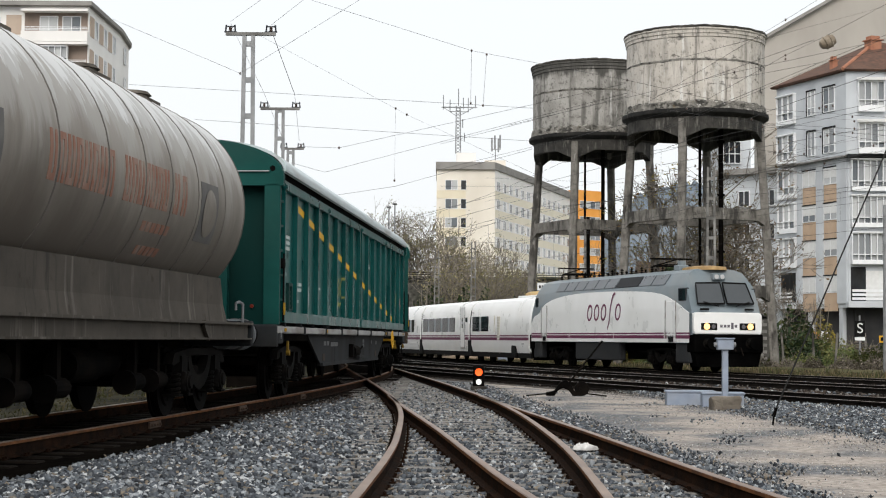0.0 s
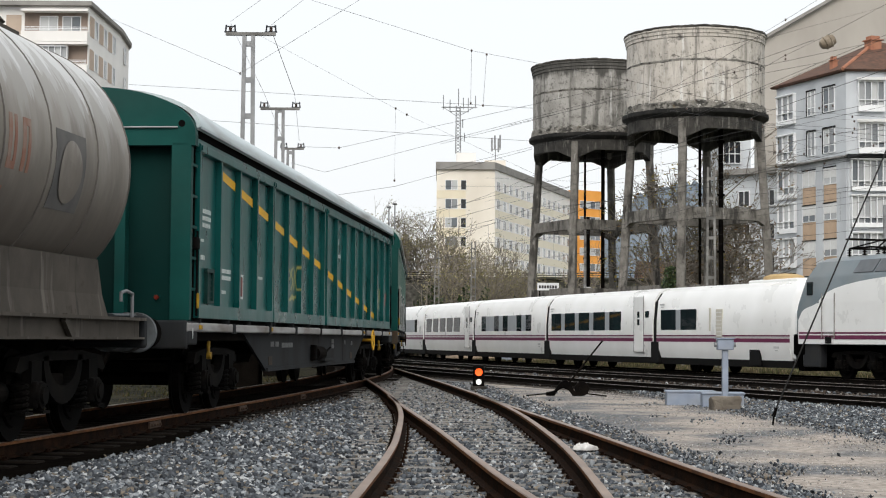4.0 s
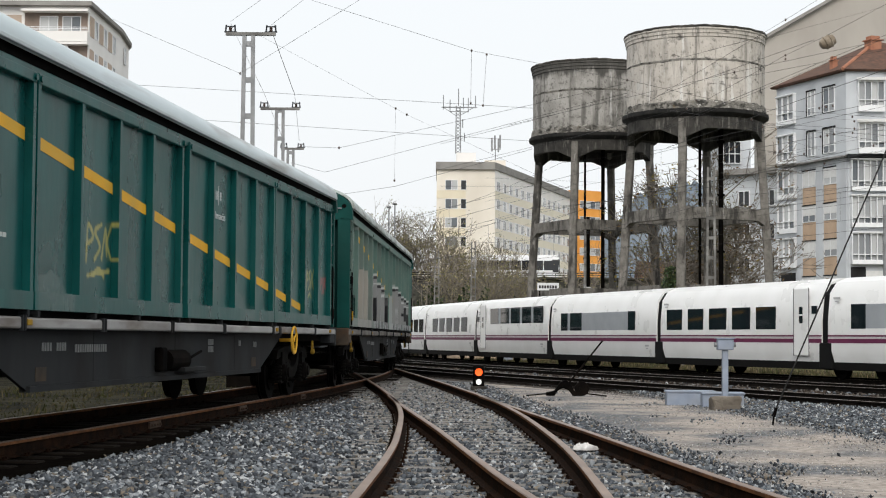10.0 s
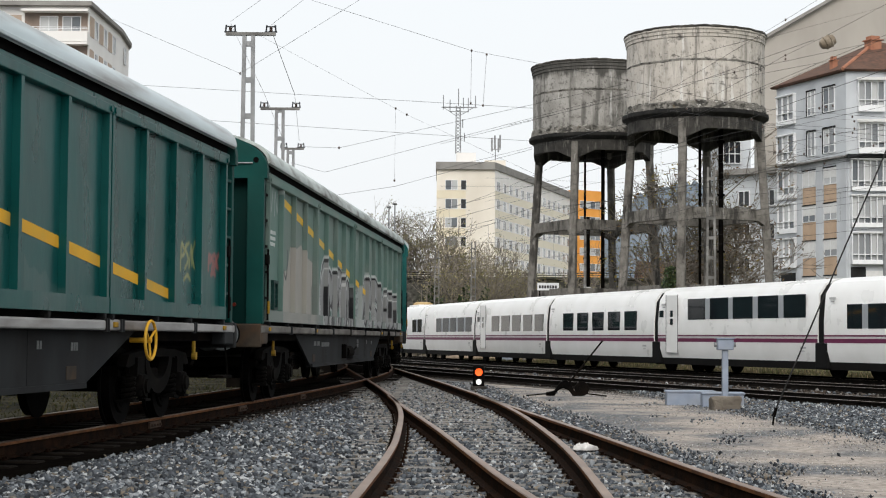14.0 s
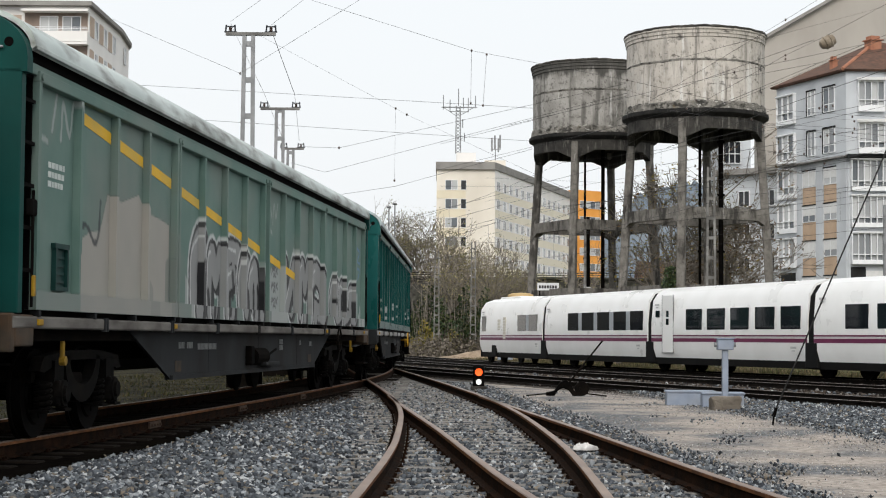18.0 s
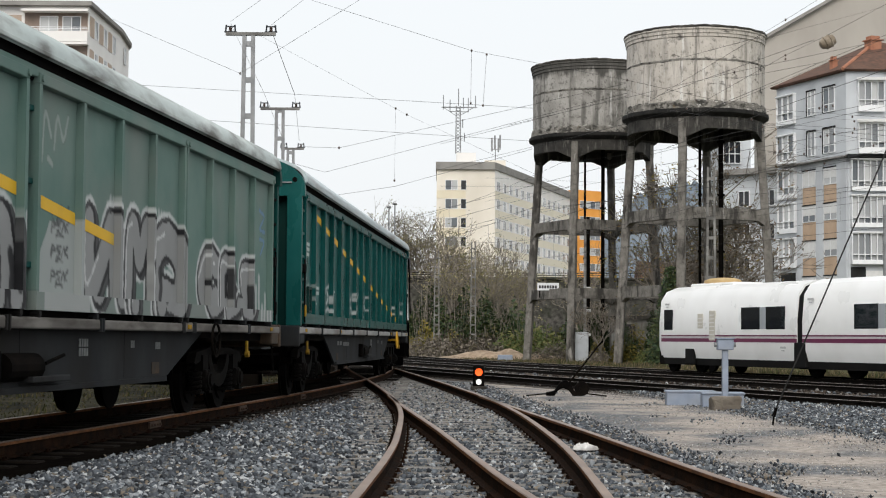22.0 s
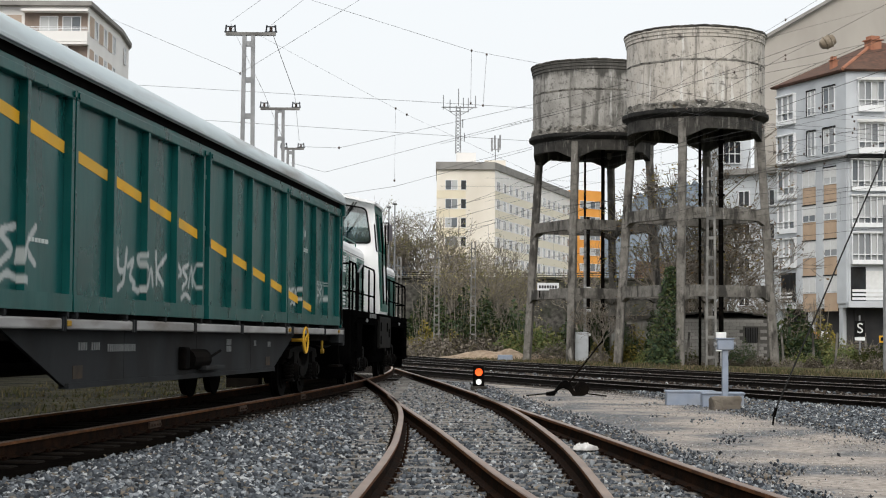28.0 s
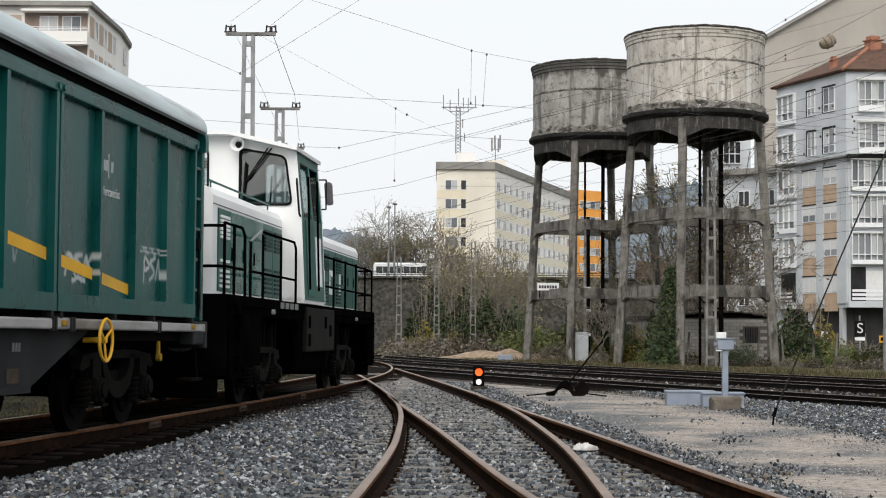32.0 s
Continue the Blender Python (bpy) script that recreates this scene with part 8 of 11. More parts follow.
def window_mesh(w, h, panes=2, transom=0.0, glass=BLUE_GLASS, depth=0.10, frame=PVC, blind=0.0, foot=0.0):
    """The pieces of one kind of window, its back at y = 0: frame in one mesh, panes, blind, panels."""
    f = 0.06
    xs = [0.0]
    for i in range(panes + 1):
        x = (w - f) * i / panes
        xs += [x, x + f]
    xs = xs[1:]
    zs = [0.0, f] + ([transom, transom + f] if transom else []) + [h - f, h]
    bm = B()
    grid = {}

    def vert(i, k, y):
        if (i, k, y) not in grid:
            grid[i, k, y] = bm.verts.new((xs[i], y, zs[k]))
        return grid[i, k, y]

    solid = {(i, k): i % 2 == 0 or k % 2 == 0 for i in range(len(xs) - 1) for k in range(len(zs) - 1)}
    for (i, k), full in solid.items():
        if not full:
            continue
        for y in (-depth, 0.0):
            bm.faces.new((vert(i, k, y), vert(i + 1, k, y), vert(i + 1, k + 1, y), vert(i, k + 1, y)))
        for (di, dk), (a, b) in {(-1, 0): ((i, k), (i, k + 1)), (1, 0): ((i + 1, k), (i + 1, k + 1)), (0, -1): ((i, k), (i + 1, k)), (0, 1): ((i, k + 1), (i + 1, k + 1))}.items():
            if not solid.get((i + di, k + dk), False):
                bm.faces.new((vert(*a, -depth), vert(*b, -depth), vert(*b, 0.0), vert(*a, 0.0)))
    spec = [("", mesh_from("window", bm, frame), None)]
    sheets = {}
    for i in range(1, len(xs) - 1, 2):
        for k in range(1, len(zs) - 1, 2):
            size = (round(xs[i + 1] - xs[i], 3), round(zs[k + 1] - zs[k], 3))
            if size not in sheets:
                bm = B()
                box(bm, 0, size[0], -depth * 0.5, -0.01, 0, size[1])
                sheets[size] = mesh_from("pane", bm, glass)
            spec.append(("pane", sheets[size], pose(xs[i], 0, zs[k])))
    if blind:
        bm = B()
        box(bm, f, w - f, -depth * 0.85, -depth * 0.55, h - f - blind, h - f)
        spec.append(("blind", mesh_from("blind", bm, BLIND), pose(0, 0, 0)))
    if foot:
        bm = B()
        box(bm, 0, w, -depth - 0.02, -depth * 0.55, 0.002, foot)
        spec.append(("lower_panel", mesh_from("lower_panel", bm, frame), pose(0, 0, 0)))
        bm = B()
        box(bm, -0.05, w + 0.05, -depth - 0.08, 0, h, h + 0.1)
        spec.append(("hood", mesh_from("hood", bm, frame), pose(0, 0, 0)))
    return spec


def put_window(name, spec, parent, at):
    ob = part_of(name, spec[0][1], parent, at)
    for piece, me, m in spec[1:]:
        part_of(piece, me, ob, m)
    return ob


def block(parent, name, material, *boxes, label="", at=None):
    bm = B()
    for b in boxes:
        box(bm, *b)
    return part(name, bm, material, parent, label, at=at)


def frame_pose(x, y, ux, uy, z=-0.5):
    """Local x along the facade, local y away behind it."""
    return pose(x, y, z, 0, 0, math.degrees(math.atan2(uy, ux)))


# grey flats beside the line
g = thing("apartment_building", "grey six-storey corner flats with white glazed bays and tiled roof", "apartment building", at=frame_pose(28.6, 145, 0.34, -0.94, 0.0))
WING = pose(11.45, -0.55, 0, 0, 0, 71)      # the street wing, turned away from the yard wing
block(g, "wall", RENDER_GREY, (0.05, 10.85, 0, 11, 3.76, 15.9), label="pale grey facade")
block(g, "upper_wall", RENDER_GREY, (0.95, 11.45, -0.55, 10, 15.9, 22.7))
block(g, "wall", RENDER_GREY, (0.34, 12, 0.75, 11, 3.9, 15.8), at=WING)
block(g, "upper_wall", RENDER_GREY, (0.01, 12, 0.0, 11, 15.95, 22.66), at=WING)
block(g, "slab_edge", SOLE_GREY, (0.9, 11.3, -0.6, -0.1, 15.78, 15.9))
block(g, "slab_edge", UNDER_GREY, (0.1, 12, -0.06, 0.9, 15.72, 15.95), at=WING)
block(g, "ground_floor", SHADE_DARK, (0.3, 10.6, 0.8, 10.8, -0.6, 3.76), label="dark shop fronts under the flats")
block(g, "ground_floor", SHADE_DARK, (0.4, 11.8, 1.5, 10.8, -0.6, 3.76), at=WING)
for k in range(3):
    block(g, "pillar", RENDER_GREY, (0.2 + k * 4.6, 0.7 + k * 4.6, 0.05, 0.5, -0.6, 3.78))
bm = B()
E0, E1, E2, E3 = Vector((0.55, -1.0, 22.68)), Vector((11.75, -1.05, 22.68)), WING @ Vector((12.4, -0.45, 22.68)), Vector((0.55, 12.0, 22.68))
v = [bm.verts.new(c) for c in (E0, E1, E2, E3, Vector((6.96, 5.4, 26.1)), E0 + Vector((0.1, 0.1, -0.14)), E1 + Vector((-0.1, 0.1, -0.14)), E2 + Vector((0, 0, -0.14)), E3 + Vector((0, 0, -0.14)))]
for f in ((0, 1, 4), (1, 2, 4), (2, 3, 4), (3, 0, 4), (0, 5, 6, 1), (1, 6, 7, 2), (2, 7, 8, 3), (3, 8, 5, 0), (5, 8, 7, 6)):
    bm.faces.new([v[i] for i in f])
roof = part("roof", bm, RED_TILE, g, "dark red tiled roof")
bm = B()
for k in range(22):
    a, b = E1.lerp(Vector((6.96, 5.4, 26.1)), k / 22), E1.lerp(Vector((6.96, 5.4, 26.1)), (k + 1.12) / 22)
    cyl(bm, a, b, 0.13, 0.16, seg=8)
part("hip_tiles", bm, TERRACOTTA, roof, "orange hip tiles")
for x, y, z, w, h in ((8.7, 0.1, 23.2, 0.24, 1.0), (8.2, 4.2, 25.2, 0.5, 1.0)):
    bm = B()
    box(bm, x - w, x + w, y - w, y + w, z - 0.8, z + h * 0.7, 0.03)
    box(bm, x - w * 0.8, x + w * 0.8, y - w * 0.8, y + w * 0.8, z + h * 0.7, z + h)
    box(bm, x - w * 1.25, x + w * 1.25, y - w * 1.25, y + w * 1.25, z + h * 0.62, z + h * 0.7)
    part("chimney", bm, TERRACOTTA, roof)
BAY = window_mesh(2.7, 2.45, 3, 0.95, depth=0.3, foot=0.40)
BAY_WIDE = window_mesh(2.1, 2.45, 4, 0.9, depth=0.4, foot=0.5)
BAY_LONG = window_mesh(9.0, 2.5, 18, 0.75, depth=0.5, foot=0.35)
WIN_N = window_mesh(1.15, 2.0, 2, 0.6, depth=0.08)
WIN_W = window_mesh(1.65, 2.0, 2, 0.6, depth=0.08)
WIN_B = window_mesh(1.95, 1.35, 2, 0.0, depth=0.08, blind=0.75)
WIN_B2 = window_mesh(1.95, 1.35, 2, 0.0, depth=0.08, blind=1.2)
for n, zc in enumerate((5.6, 8.55, 11.5, 14.4, 17.25, 20.6)):
    if n > 3:
        put_window("glazed_bay", BAY, g, pose(1.35, -0.553, zc - 1.35))
        put_window("glazed_bay", BAY_WIDE, g, WING @ pose(0.9, -0.003, zc - 1.3))
        put_window("glazed_bay", BAY_WIDE, g, WING @ pose(5.2, -0.003, zc - 1.3))
        block(g, "awning", BLIND, (0.75, 3.1, -0.62, -0.45, zc + 1.2, zc + 1.42), at=WING)
        for x, w, me in ((5.85, 1.15, WIN_N), (8.25, 1.65, WIN_W)):
            put_window("window", me, g, pose(x, -0.553, zc - 1.0))
            block(g, "lintel", UNDER_GREY, (x - 0.1, x + w + 0.05, -0.68, -0.553, zc + 1.0, zc + 1.14))
            block(g, "reveal", UNDER_GREY, (x - 0.12, x - 0.01, -0.66, -0.553, zc - 1.0, zc + 1.0))
        continue
    if n > 0:
        put_window("glazed_bay", BAY, g, pose(0.55, -0.003, zc - 1.35))
        put_window("glazed_bay", BAY_LONG, g, WING @ pose(0.5, 0.745, zc - 1.35))
    for x, me in ((4.2, WIN_B2 if n in (0, 1, 3) else WIN_B), (7.4, WIN_B2 if n == 0 else WIN_B)):
        put_window("window", me, g, pose(x, -0.003, zc - 0.6))
        block(g, "ochre_panel", OCHRE_PANEL, (x, x + 1.95, -0.04, 0.0, zc - 2.1, zc - 0.62))
        block(g, "lintel", UNDER_GREY, (x - 0.04, x + 1.99, -0.12, 0.0, zc + 0.76, zc + 0.86))
    for x0, x1 in ((3.45, 4.14), (6.35, 7.34), (9.4, 10.75)):
        block(g, "pilaster", RENDER_GREY, (x0, x1, -0.14, 0.0, zc - 1.5, zc + 1.45))
for zc in (4.35, 4.67, 4.99):
    block(g, "balcony_rail", PVC, (0.4, 10.0, -0.10, -0.05, zc, zc + 0.2), at=WING)
    block(g, "balcony_rail", PVC, (0.3, 3.2, -0.55, -0.50, zc, zc + 0.16))
block(g, "balcony_slab", RENDER_GREY, (0.1, 12, -0.15, 0.75, 3.76, 4.25), at=WING)
block(g, "balcony_slab", RENDER_GREY, (0.2, 3.3, -0.6, 0.0, 3.78, 4.2))
block(g, "balcony_door", UNDER_GREY, (0.7, 3.0, -0.02, 0.05, 4.3, 6.8))
block(g, "shutter", BLIND, (1.7, 5.6, 0.72, 0.749, 4.4, 6.7), at=WING)
block(g, "loggia_lining", UNDER_GREY, (0.5, 1.7, 0.725, 0.748, 4.3, 7.0), at=WING)

# older grey flats half hidden behind the tower
g = thing("apartment_building", "grey flats with small dark windows behind trees", "apartment building", at=frame_pose(21.5, 152, 0.80, -0.60, 0.0))
block(g, "wall", RENDER_GREY, (3.8, 12.5, 0, 9, -0.6, 15.6), label="grey rendered wall")
block(g, "roof", ROOF_DARK, (3.4, 13, -0.7, 9.3, 15.6, 16.1))
WIN_S = window_mesh(1.1, 1.4, 2, 0.0, glass=DARK_GLASS)
for n in range(5):
    for k in range(2, 5):
        put_window("window", WIN_S, g, pose(0.8 + k * 2.4, -0.003, 1.2 + n * 2.9))
        block(g, "sill", SOLE_GREY, (0.7 + k * 2.4, 2.0 + k * 2.4, -0.18, 0, 1.08 + n * 2.9, 1.2 + n * 2.9))

# narrow galleried block
g = thing("apartment_building", "narrow grey block with white glazed galleries", "apartment building", at=pose(26.2, 160, 0))
block(g, "wall", RENDER_GREY, (0, 2.9, 0, 8, -0.6, 21.0), label="grey rendered wall")
GALLERY = window_mesh(1.7, 2.1, 3, 0.9, glass=DARK_GLASS, depth=0.3)
for n in range(5):
    put_window("glazed_gallery", GALLERY, g, pose(0.25, -0.003, 6.0 + n * 2.95))

# tall bare gable behind the flats
g = thing("apartment_building", "tall bare beige gable wall of a higher block", "apartment building", at=pose(31.6, 166, 0))
bm = B()
v = [(0, 0, -0.5), (34, -6, -0.5), (34, -6, 34), (12.5, -2.2, 38.0), (0, 0, 30.9)]
va = [bm.verts.new(c) for c in v]
vb = [bm.verts.new((c[0] + 3, c[1] + 22, c[2])) for c in v]
bm.faces.new(va)
bm.faces.new(vb[::-1])
for i in range(5):
    bm.faces.new((va[i], va[(i + 1) % 5], vb[(i + 1) % 5], vb[i]))
part("wall", bm, BEIGE_WALL, g)
bm = B()
bar(bm, (-0.3, -0.3, 30.8), (12.5, -2.5, 38.1), 0.32, 0.3)
part("verge", bm, ROOF_DARK, g)

# cream flats with the aerial mast
g = thing("apartment_building", "long cream flats with yellow bands and rooftop aerials", "apartment building", at=pose(-1.1, 273, 0))
bm = B()
o = [(0, 0), (9.4, 0), (26, 56), (16, 60), (0, 20)]
va = [bm.verts.new((x, y, -1)) for x, y in o]
vb = [bm.verts.new((x, y, 28.4)) for x, y in o]
bm.faces.new(va[::-1])
bm.faces.new(vb)
for i in range(5):
    bm.faces.new((va[i], va[(i + 1) % 5], vb[(i + 1) % 5], vb[i]))
part("wall", bm, CREAM, g, "cream rendered wall")
# street side in whiter paint, which also makes up for missing light
bm = B()
box(bm, 0.02, 58.3, -0.02, 0.05, -1, 28.38)
part("street_wall", bm, WHITE_WALL, g, "white street front, lightened in place of stronger light", at=pose(9.4, 0, 0, 0, 0, math.degrees(math.atan2(56, 16.6))))
bm = B()
va = [bm.verts.new((x * 1.02 - 0.15, y * 1.0 - 0.5 + 0.01 * y, 28.4)) for x, y in o]
vb = [bm.verts.new((x * 1.02 - 0.15, y * 1.0 - 0.5 + 0.01 * y, 29.6)) for x, y in o]
bm.faces.new(va[::-1])
bm.faces.new(vb)
for i in range(5):
    bm.faces.new((va[i], va[(i + 1) % 5], vb[(i + 1) % 5], vb[i]))
part("parapet", bm, ROOF_DARK, g, "grey roof parapet")
WIN_C = window_mesh(2.0, 1.6, 2, 0.0)
WIN_CN = window_mesh(0.9, 1.6, 1, 0.0, glass=DARK_GLASS)
WIN_CD = window_mesh(1.7, 1.5, 2, 0.0, glass=DARK_GLASS)
side = math.degrees(math.atan2(56, 16.6))
for n in range(9):
    z = 25.1 - n * 3.05
    put_window("window", WIN_C, g, pose(1.4, -0.01, z))
    put_window("window", WIN_CN, g, pose(3.9, -0.01, z))
    block(g, "yellow_band", CREAM_BAND, (0.02, 4.7, -0.05, 0.0, z - 1.35, z - 0.1))
    bm = B()
    box(bm, 0.05, 58.2, -0.05, 0.0, z - 1.35, z - 0.1)
    part("yellow_band", bm, PALE_BAND, g, at=pose(9.4, 0, 0, 0, 0, side))
    for k in range(14):
        put_window("window", (WIN_CD, WIN_CD, WIN_C)[(k + n) % 3], g, pose(9.4, 0, z, 0, 0, side) @ pose(1.2 + k * 4.1, -0.01, 0))
block(g, "stair_head", WHITE_WALL, (3.2, 6.4, 4, 9, 29.5, 31.6))
block(g, "stair_head", CREAM, (8.0, 11.5, 10, 16, 29.5, 31.0))


def aerial_mast(x, y, z0, z1, label):
    a = thing("aerial_mast", label, "aerial mast", at=pose(x, y, z0))
    h = z1 - z0
    for i, (dx, dy) in enumerate(((0.5, 0), (-0.35, 0.4), (-0.35, -0.4))):
        bm = B()
        cyl(bm, (dx, dy, 0), (dx * 0.8, dy * 0.8, h), 0.07, seg=6)
        part("mast_leg", bm, GALV, a)
    bm = B()
    k = 14
    for i in range(k):
        cyl(bm, (0.46, 0, h * i / k), (-0.31, 0.36, h * (i + 1) / k), 0.05, seg=5)
        cyl(bm, (-0.31, -0.36, h * i / k), (0.46, 0, h * (i + 1) / k), 0.05, seg=5)
    part("lattice", bm, GALV, a)
    for dx, dy, lo, hi in ((-2.4, 0.3, -0.5, 1.9), (-1.3, -0.6, -0.9, 1.0), (0.1, 0, 0, 2.9), (0.9, 0.7, -0.4, 1.5), (1.7, -0.5, -1.0, 1.3), (2.9, 0.2, -0.3, 1.7), (0.8, -0.3, -3.6, -2.2), (1.1, 0.2, -5.8, -4.4)):
        bm = B()
        cyl(bm, (dx, dy, h + lo), (dx, dy, h + hi), 0.08, seg=6)
        part("aerial", bm, GALV, a)
    bm = B()
    cyl(bm, (-2.7, 0, h - 0.2), (3.2, 0, h - 0.2), 0.08, seg=6)
    cyl(bm, (-2.5, 0.6, h - 0.05), (2.8, -0.5, h - 0.3), 0.06, seg=6)
    cyl(bm, (-1.4, 0, h - 0.9), (1.8, 0, h - 0.95), 0.06, seg=6)
    cyl(bm, (-2.4, 0, h - 0.2), (-0.3, 0, h - 1.6), 0.05, seg=6)
    cyl(bm, (2.6, 0, h - 0.2), (0.3, 0, h - 1.6), 0.05, seg=6)
    part("cross_arm", bm, GALV, a)
    return a


aerial_mast(2.3, 278, 31.6, 39.4, "tall grey lattice aerial mast on a roof")
a = thing("aerial_mast", "small rooftop mast with panel aerials", "aerial mast", at=pose(8.6, 284, 31))
for i, (dx, z) in enumerate(((-0.5, 1.6), (0.0, 2.0), (0.6, 1.5), (0.9, 2.1))):
    bm = B()
    box(bm, dx - 0.14, dx + 0.14, -0.1, 0.1, z, z + 2.3, 0.03)
    part("panel_aerial", bm, GALV, a)
bm = B()
cyl(bm, (0.1, 0, -0.6), (0.1, 0, 3.5), 0.08, seg=6)
box(bm, -0.6, 1.0, -0.05, 0.05, 1.9, 2.0)
part("pole", bm, GALV, a)

# orange flats farther down the street
g = thing("apartment_building", "bright orange flats with white window bands", "apartment building", at=frame_pose(26.2, 333, 0.80, 0.60, 0.0))
block(g, "wall", ORANGE_WALL, (0, 7.2, 0, 14, -1, 30.6), label="bright orange wall")
WIN_O = window_mesh(5.4, 1.5, 4, 0.0)
for n in range(9):
    put_window("window", WIN_O, g, pose(0.9, -0.01, 27.0 - n * 3.1))
g = thing("house", "small houses with red tiled roofs beyond the line", "house", at=pose(31, 262, 0))
block(g, "wall", WHITE_WALL, (0, 11, 0, 9, -1, 8.6))
bm = B()
prism(bm, [(-0.8, 8.5), (9.8, 8.5), (4.5, 13.4)], -0.6, 11.6)
part("roof", bm, RED_TILE, g, "red tiled pitched roof")
for k in range(4):
    put_window("window", WIN_S, g, pose(1.0 + k * 2.6, -0.01, 5.2))

# pale flats at the other side of the yard
g = thing("apartment_building", "pale flats with balconies and brown panels under the eaves", "apartment building", at=pose(-46, 155, 0))
bm = B()
o = [(0, 0), (13.2, 0), (13.4, 14), (12.8, 22), (11.2, 27), (0, 27)]
va = [bm.verts.new((x, y, -1)) for x, y in o]
vb = [bm.verts.new((x, y, 31.4)) for x, y in o]
bm.faces.new(va[::-1])
bm.faces.new(vb)
for i in range(6):
    bm.faces.new((va[i], va[(i + 1) % 6], vb[(i + 1) % 6], vb[i]))
part("wall", bm, WHITE_WALL, g, "off-white rendered wall")
bm = B()
va = [bm.verts.new((x * 1.03, y * 1.02 - 0.8, 31.4)) for x, y in o]
vb = [bm.verts.new((x * 1.03, y * 1.02 - 0.8, 31.8)) for x, y in o]
bm.faces.new(va[::-1])
bm.faces.new(vb)
for i in range(6):
    bm.faces.new((va[i], va[(i + 1) % 6], vb[(i + 1) % 6], vb[i]))
part("roof_edge", bm, ROOF_DARK, g, "overhanging grey eaves")
WIN_L = window_mesh(1.7, 1.5, 2, 0.0)
WIN_LT = window_mesh(1.2, 1.7, 2, 0.0)
WIN_LB = window_mesh(2.9, 1.7, 5, 0.6, depth=0.5)
for n in range(9):
    z = 28.9 - n * 3.05
    put_window("window", WIN_L, g, pose(3.4, -0.01, z))
    block(g, "brown_panel", BROWN_PANEL, (5.6, 7.0, -0.04, 0, z - 0.1, z + 1.7))
    block(g, "balcony", WHITE_WALL, (7.2, 13.3, -1.1, 0, z - 0.9, z + 0.05))
    # flat panel in place of the recess, its shade painted in
    block(g, "loggia_back", LOGGIA_BROWN, (7.3, 13.1, -0.05, 0, z + 0.05, z + 2.1))
    block(g, "loggia_ceiling", WHITE_WALL, (7.2, 13.3, -1.1, 0, z + 1.9, z + 2.12))
    for k in range(3):
        block(g, "balcony_rail", PVC, (7.25, 13.25, -1.08, -1.04, z + 0.12 + k * 0.14, z + 0.17 + k * 0.14))
    if n % 2:
        put_window("glazed_bay", WIN_LB, g, pose(8.6, -0.62, z + 0.05))
    else:
        put_window("window", WIN_L, g, pose(8.7, -0.06, z + 0.1))
        put_window("window", WIN_L, g, pose(10.8, -0.06, z + 0.1))
    for k in range(3):
        put_window("window", WIN_LT, g, pose(13.215 + k * 0.055, 2.6 + k * 4.0, z, 0, 0, 90))
        block(g, "brown_panel", BROWN_PANEL, (13.2, 13.28 + 0.05 * k, 0.5 + k * 4.0, 2.2 + k * 4.0, z - 0.1, z + 1.75))
    put_window("window", WIN_LT, g, pose(13.22, 17.2, z, 0, 0, 94))

# ---- overpass with its retaining wall and traffic ----
w = thing("wall_overpass", "long dark stone retaining wall of the road bridge", "retaining wall", kind="structure")
bm = B()
box(bm, -700, 700, 226, 227.2, -1, 9.1)
box(bm, -700, 700, 227.2, 240, -1, 8.6)
part("wall", bm, STONE_DARK, w)
bm = B()
box(bm, -700, 700, 225.5, 227.3, 9.1, 9.36)
part("coping", bm, STONE_DARK, w)
bm = B()
box(bm, -700, -3.4, 224.6, 226.0, -1, 3.0)
part("ledge", bm, STONE_DARK, w, "low stone ledge at the wall foot")
for i in range(56):
    x = -60 + i * 2.5
    bm = B()
    box(bm, x - 0.04, x + 0.04, 225.7, 225.8, 9.3, 9.9)
    part("railing_post", bm, UNDER_GREY, w)
for z in (9.6, 9.9):
    bm = B()
    cyl(bm, (-700, 225.75, z), (700, 225.75, z), 0.05, seg=6)
    part("railing", bm, UNDER_GREY, w)

BUS_WHITE = mat("white_bus_paint", (0.66, 0.67, 0.68), (0.74, 0.75, 0.76), 1, 0.35)


